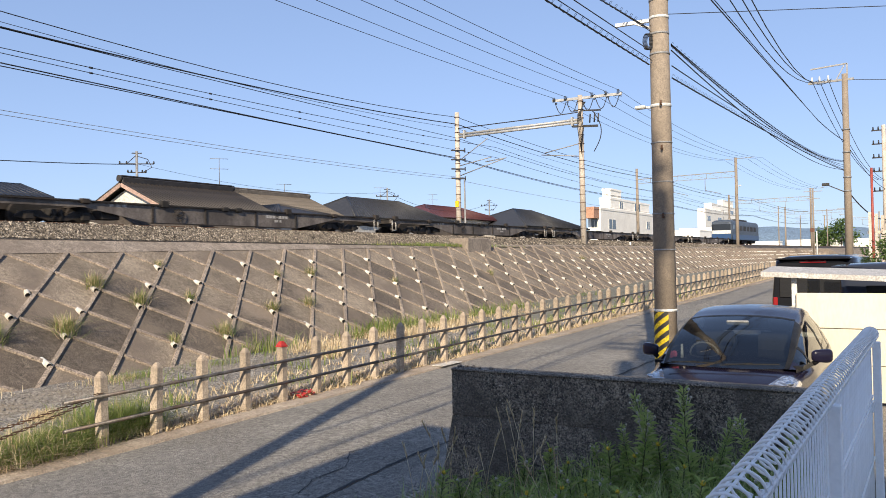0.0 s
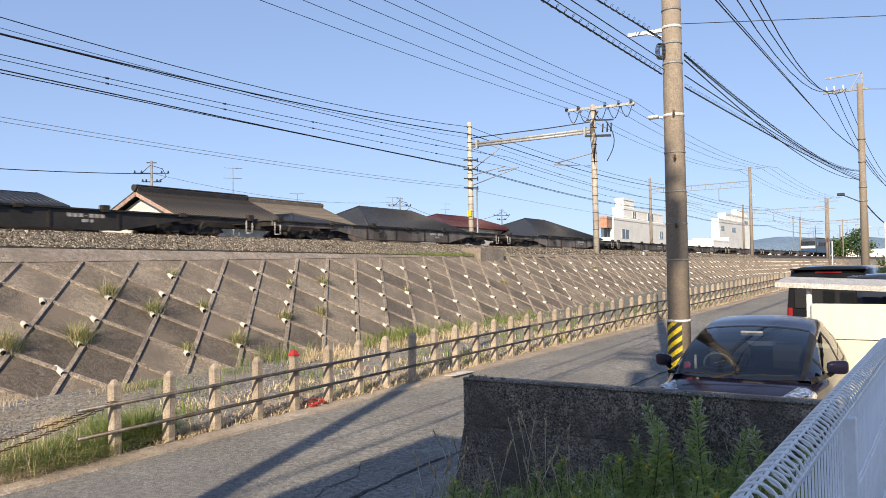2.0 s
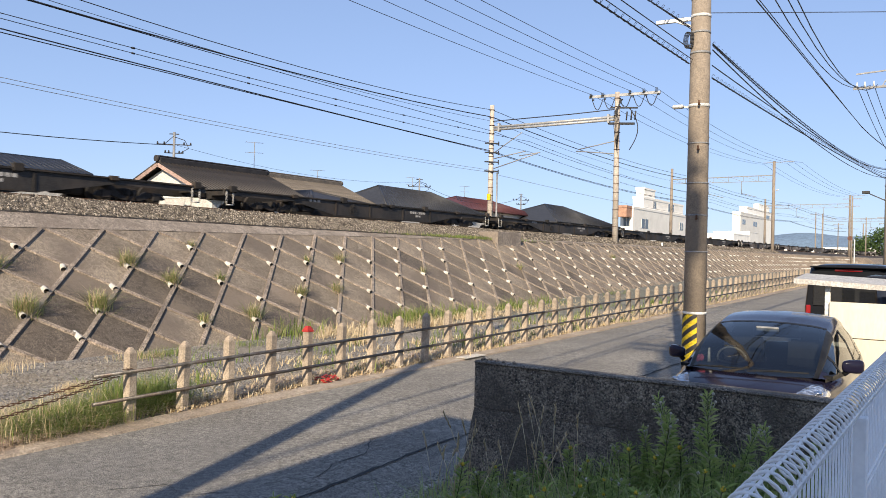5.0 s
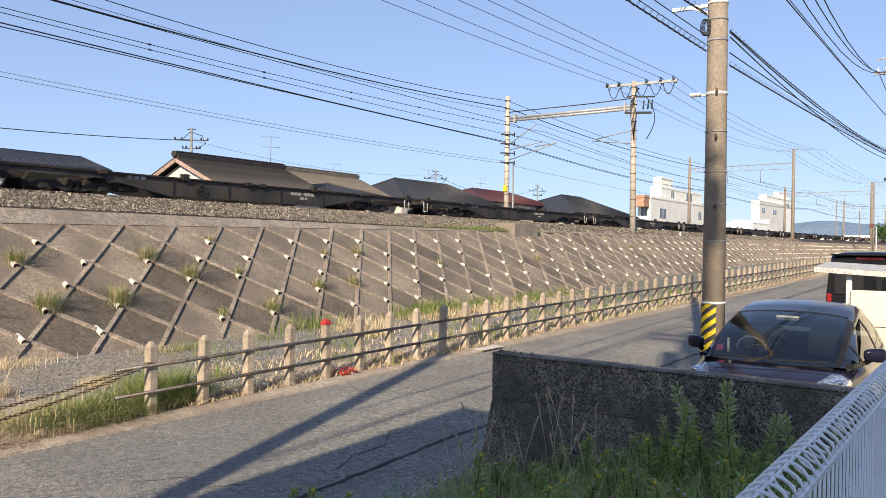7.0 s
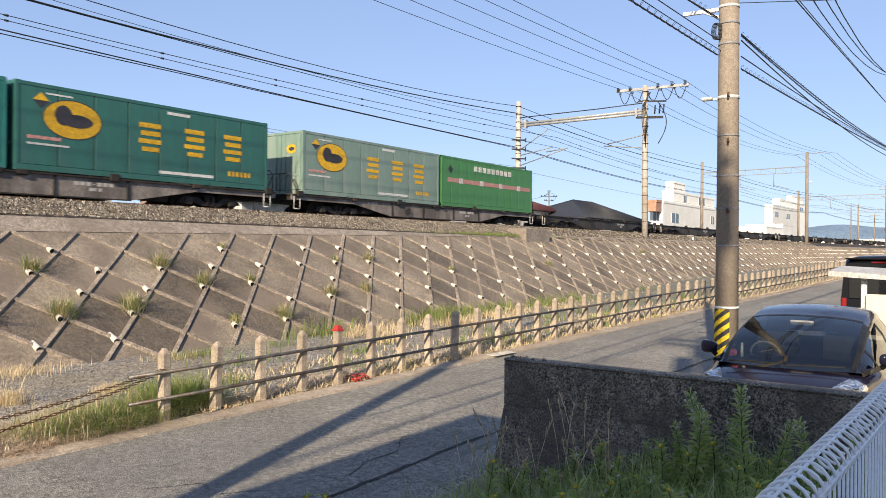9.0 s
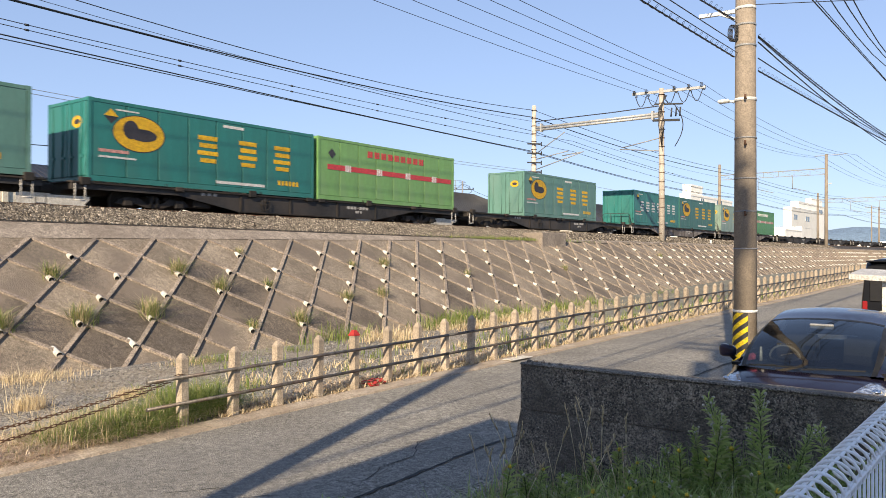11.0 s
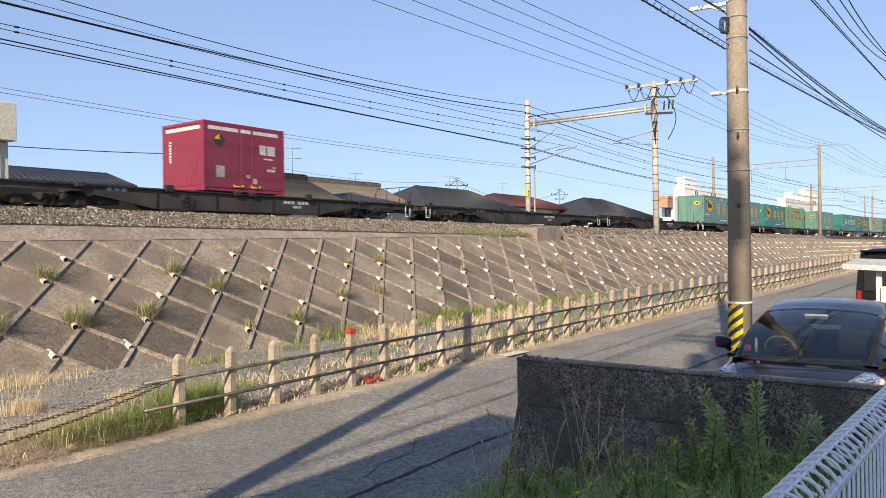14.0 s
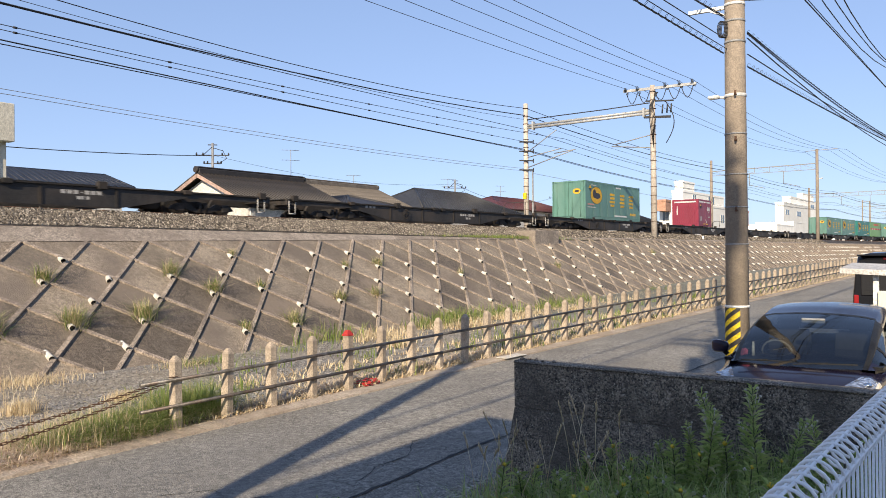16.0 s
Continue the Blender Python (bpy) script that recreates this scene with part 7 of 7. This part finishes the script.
def red_container():
    L, W, H = 3.715, 2.45, 2.5
    c = thing("freight_container", "maroon short freight container with white top band and double doors", "freight container", None, "freight containers")
    base = container_paint("maroon_paint", (0.25, 0.022, 0.05), (0.2, 0.03, 0.05))
    hw, hl = W / 2, L / 2
    bm = bmesh.new()
    box(bm, -hw + 0.03, hw - 0.03, -hl + 0.03, hl - 0.03, 0.1, H - 0.03)
    part("body", bm, base, c)
    rib0 = part("end_rib", box(bmesh.new(), -0.05, 0.05, -hl + 0.005, -hl + 0.035, 0.2, H - 0.2, 0.01), base, c)
    for i in range(14):
        m = Matrix.Translation((-hw + 0.1 + i * (W - 0.2) / 13, 0, 0))
        if i == 0:
            rib0.matrix_basis = m
        else:
            piece("end_rib", rib0.data, m, c)
    for s in (-1, 1):
        for a, b in ((-hl + 0.08, 0.0 - 0.25), (0.25, hl - 0.08), (-0.25, 0.25)):
            bm = bmesh.new()
            x0, x1 = (hw - 0.035, hw - 0.004) if s > 0 else (-hw + 0.004, -hw + 0.035)
            box(bm, x0, x1, a + 0.015, b - 0.015, 0.14, H - 0.1, 0.008)
            part("door", bm, base, c)
    bm = bmesh.new()
    for sx in (-1, 1):
        for sy in (-1, 1):
            box(bm, sx * (hw - 0.05) - 0.055, sx * (hw - 0.05) + 0.055, sy * (hl - 0.05) - 0.055, sy * (hl - 0.05) + 0.055, 0, H)
        box(bm, sx * (hw - 0.05) - 0.05, sx * (hw - 0.05) + 0.05, -hl, hl, H - 0.1, H - 0.002)
    for sy in (-1, 1):
        box(bm, -hw, hw, sy * (hl - 0.05) - 0.05, sy * (hl - 0.05) + 0.05, H - 0.1, H - 0.004)
    box(bm, -hw + 0.02, hw - 0.02, -hl + 0.02, hl - 0.02, 0.02, 0.12)
    part("frame", bm, base, c)
    for y0, y1 in ((-hl + 0.2, -0.35), (-0.22, -0.02), (0.02, 0.22), (0.35, hl - 0.3)):
        bm = bmesh.new()
        box(bm, hw - 0.003, hw + 0.003, y0, y1, H - 0.3, H - 0.17)
        part("white_band", bm, M_whitemark, c)
    bm = bmesh.new()
    box(bm, -hw + 0.2, hw - 0.2, -hl + 0.0, -hl + 0.006, H - 0.3, H - 0.17)
    part("white_band", bm, M_whitemark, c)
    bm = bmesh.new()
    for a, b, z0, z1 in ((.66, .96, 1.47, 1.83), (1.03, 1.4, 1.47, 1.83), (.85, 1.3, 1.3, 1.35)):
        box(bm, hw + 0.0, hw + 0.004, a, b, z0, z1)
    part("logo_shape", bm, M_whitemark, c, "plain white shapes")
    bm = bmesh.new()
    v = [bm.verts.new((hw + 0.003, -1.2 + a, 1.85 + b)) for a, b in ((-.28, 0), (0, -.28), (.28, 0), (0, .28))]
    bm.faces.new(v)
    part("hazard_mark", bm, M_dark, c)
    bm = bmesh.new()
    v = [bm.verts.new((hw + 0.006, -1.2 + a, 1.85 + b)) for a, b in ((-.22, 0.02), (0, .22), (0.05, 0.02))]
    bm.faces.new(v)
    part("hazard_mark", bm, M_yel, c)
    for y, z, w2, h2 in ((-1.15, .5, .36, .42), (.1, .55, .16, .12), (.42, .35, .16, .2), (1.2, .85, .4, .1), (1.35, 1.0, .2, .06)):
        bm = bmesh.new()
        box(bm, hw, hw + 0.005, y - w2 / 2, y + w2 / 2, z, z + h2)
        part("label_plate", bm, M_mark, c)
    bm = bmesh.new()
    for k in range(8):
        box(bm, -hw + 0.42, -hw + 0.52, -hl - 0.002, -hl + 0.004, 1.1 + k * 0.1, 1.17 + k * 0.1)
    tagged(part("lettering", bm, M_whitemark, c, "column of small white bars"), kind="stuff")
    for y in (-0.35, 0.45):
        bm = bmesh.new()
        rod_between(bm, (hw + 0.03, y - 0.2, .2), (hw + 0.03, y + 0.2, .2), 0.015, seg=6)
        rod_between(bm, (hw + 0.03, y - 0.2, .2), (hw - 0.02, y - 0.2, .28), 0.015, seg=6)
        rod_between(bm, (hw + 0.03, y + 0.2, .2), (hw - 0.02, y + 0.2, .28), 0.015, seg=6)
        part("door_handle", bm, M_yellow, c, "yellow door handle")
    return c


def make_loco():
    lo = thing("locomotive", "blue and white electric freight locomotive with a raised pantograph", "locomotive")
    blue = paint("deep_blue_paint", (0.03, 0.07, 0.16), 0.35)
    grey = surface("dull_blue_grey_paint", (0.07, 0.09, 0.12), (0.055, 0.072, 0.1), 1, 0.5, 0.05, 20)
    rings = []
    for y, k, zt, zb in ((-9.0, .9, 3.35, .95), (-8.8, .97, 3.6, .8), (-8.3, 1, 3.68, .8), (8.3, 1, 3.68, .8), (8.8, .97, 3.6, .8), (9.0, .9, 3.35, .95)):
        half = [(1.45 * k, zb), (1.47 * k, 1.6), (1.47 * k, 3.0), (1.36 * k, zt - .15), (1.1 * k, zt), (0, zt + .08)]
        rings.append([(x, y, z) for x, z in half] + [(-x, y, z) for x, z in half[-2::-1]])
    part("body", loft(rings), grey, lo)
    for e in (-1, 1):
        y = e * 9.0
        bm = bmesh.new()
        box(bm, -1.28, 1.28, y - 0.05, y + 0.05, 2.25, 3.1, 0.02)
        part("cab_window", bm, M_darkglass, lo)
        bm = bmesh.new()
        box(bm, -1.3, 1.3, y - 0.06, y + 0.06, 1.7, 2.2, 0.02)
        part("white_band", bm, M_white, lo)
        bm = bmesh.new()
        box(bm, -1.32, 1.32, y - 0.07, y + 0.07, .95, 1.68, 0.02)
        part("front_skirt", bm, blue, lo)
    for s in (-1, 1):
        bm = bmesh.new()
        box(bm, s * 1.475 - 0.01, s * 1.475 + 0.01, -8.7, 8.7, .85, 1.6)
        part("blue_band", bm, blue, lo)
        for y0 in (-6.5, -4.2, -1.9, 0.4, 2.7, 5.0):
            bm = bmesh.new()
            box(bm, s * 1.475 - 0.015, s * 1.475 + 0.015, y0, y0 + 1.6, 2.2, 2.9, 0.01)
            part("louvre", bm, M_frame, lo)
        bm = bmesh.new()
        box(bm, s * 1.475 - 0.015, s * 1.475 + 0.015, -8.4, -7.5, 2.3, 2.95, 0.01)
        part("side_window", bm, M_darkglass, lo)
    for yc in (-5.7, 0, 5.7):
        bm = bmesh.new()
        box(bm, -1.2, 1.2, yc - 1.7, yc + 1.7, .35, .8, 0.05)
        bg = part("bogie", bm, M_bogie, lo)
        for dy in (-1.1, 1.1):
            for s in (-1, 1):
                bm = bmesh.new()
                rod_between(bm, (s * .5, yc + dy, .56), (s * .66, yc + dy, .56), .56, seg=20)
                part("wheel", bm, M_bogie, bg)
    bm = bmesh.new()
    for s in (-.5, .5):
        rod_between(bm, (s, -5.2, 3.75), (s * .8, -6.3, 4.5), .03, seg=6)
        rod_between(bm, (s * .8, -6.3, 4.5), (s * .9, -5.4, 5.3), .03, seg=6)
    rod_between(bm, (-.8, -5.4, 5.3), (.8, -5.4, 5.3), .035, seg=6)
    box(bm, -.7, .7, -6.2, -4.8, 3.72, 3.85)
    part("pantograph", bm, M_galv, lo)
    bm = bmesh.new()
    box(bm, -.7, .7, -3, 4, 3.72, 4.0, 0.05)
    part("roof_gear", bm, M_frame, lo)
    return lo


P_teal = container_paint("teal_green_paint", (0.025, 0.13, 0.105), (0.035, 0.115, 0.1))
P_teal2 = container_paint("faded_teal_paint", (0.095, 0.22, 0.18), (0.13, 0.23, 0.195))
P_pale = container_paint("chalky_green_paint", (0.19, 0.28, 0.23), (0.24, 0.29, 0.25))
P_blue = container_paint("blue_teal_paint", (0.015, 0.17, 0.15), (0.03, 0.15, 0.13))
P_leaf = container_paint("leaf_green_paint", (0.05, 0.215, 0.058), (0.07, 0.2, 0.075))
P_olive = container_paint("light_olive_green_paint", (0.16, 0.34, 0.11), (0.18, 0.32, 0.13))

PITCH, ZERO = 20.87, -207.45
# how far the train has come: seconds, metres
RUN = ((0, -0.6), (8, 212.5), (9, 238.9), (11.5, 305.1), (14, 372.1), (16, 426.0))


def travel(t):
    for (t0, s0), (t1, s1) in zip(RUN, RUN[1:]):
        if t <= t1:
            return s0 + (s1 - s0) * (t - t0) / (t1 - t0)
    return RUN[-1][1]


def ride(q, lift=0.0):
    """Rows for a thing q metres from the train's zero point."""
    rows = []
    for t in [0.5 * k for k in range(33)]:
        y = q + travel(t)
        tilt = math.degrees(math.atan((bend(y + 1) - bend(y - 1)) / 2))
        rows.append((t, pose(TRACK_FAR + bend(y), y, RAIL + lift, 0, 0, -tilt)))
    return rows


moving = []
dusty0 = make_wagon(M_dusty, "dusty grey flat container wagon on two bogies")
dark0 = make_wagon(M_frame, "grimy dark grey flat container wagon on two bogies")
railed0 = make_wagon(M_dusty, "dusty grey flat container wagon with end railings", (-1, 1))
front0 = make_wagon(M_frame, "grimy dark grey flat container wagon with a railing at one end", (1,))
for j in range(15, -12, -1):
    kin = dusty0 if j >= 9 else railed0 if j in (0, -1) else front0 if j in (-7, -9) else dark0
    w = kin if j in (15, 8, 0, -7) else copy_thing(kin, Matrix())
    moving.append((w, ZERO + PITCH * j, 0.0))
moving.append((make_loco(), ZERO + PITCH * 15 + 10.44 + 9.25, 0.0))
LOADS = ((0, 4.86, P_leaf, "bright green ribbed freight container with a faded pink stripe", "rib"),
         (0, -4.78, P_pale, "chalky grey-green freight container with yellow oval and bars", "faded"),
         (-1, 4.82, P_teal, "deep teal freight container with yellow oval and bars", "emblem"),
         (-1, -4.82, P_blue, "blue-teal freight container with large white bars", "white_text"),
         (-2, 0.25, P_teal2, "lone faded teal freight container with yellow oval and bars", "emblem"),
         (-3, 4.82, P_olive, "light green ribbed freight container with a red stripe", "stripe"),
         (-3, -4.82, P_blue, "blue-teal freight container with yellow oval and bars", "emblem"),
         (-4, 4.95, P_teal2, "faded teal freight container with yellow oval and bars", "emblem"),
         (-4, -4.9, P_teal2, "faded teal freight container with yellow oval and dark patches", "emblem"),
         (-8, 0.3, P_teal2, "single faded teal freight container with yellow oval", "emblem"))
for j, off, mt, lab2, style in LOADS:
    moving.append((long_container("freight_container", mt, lab2, style), ZERO + PITCH * j + off, DECK))
moving.append((red_container(), ZERO + PITCH * -7 + 0.05, DECK + 0.02))


def motions():
    for ob, q, lift in moving:
        walk(ob, ride(q, lift))


motions()
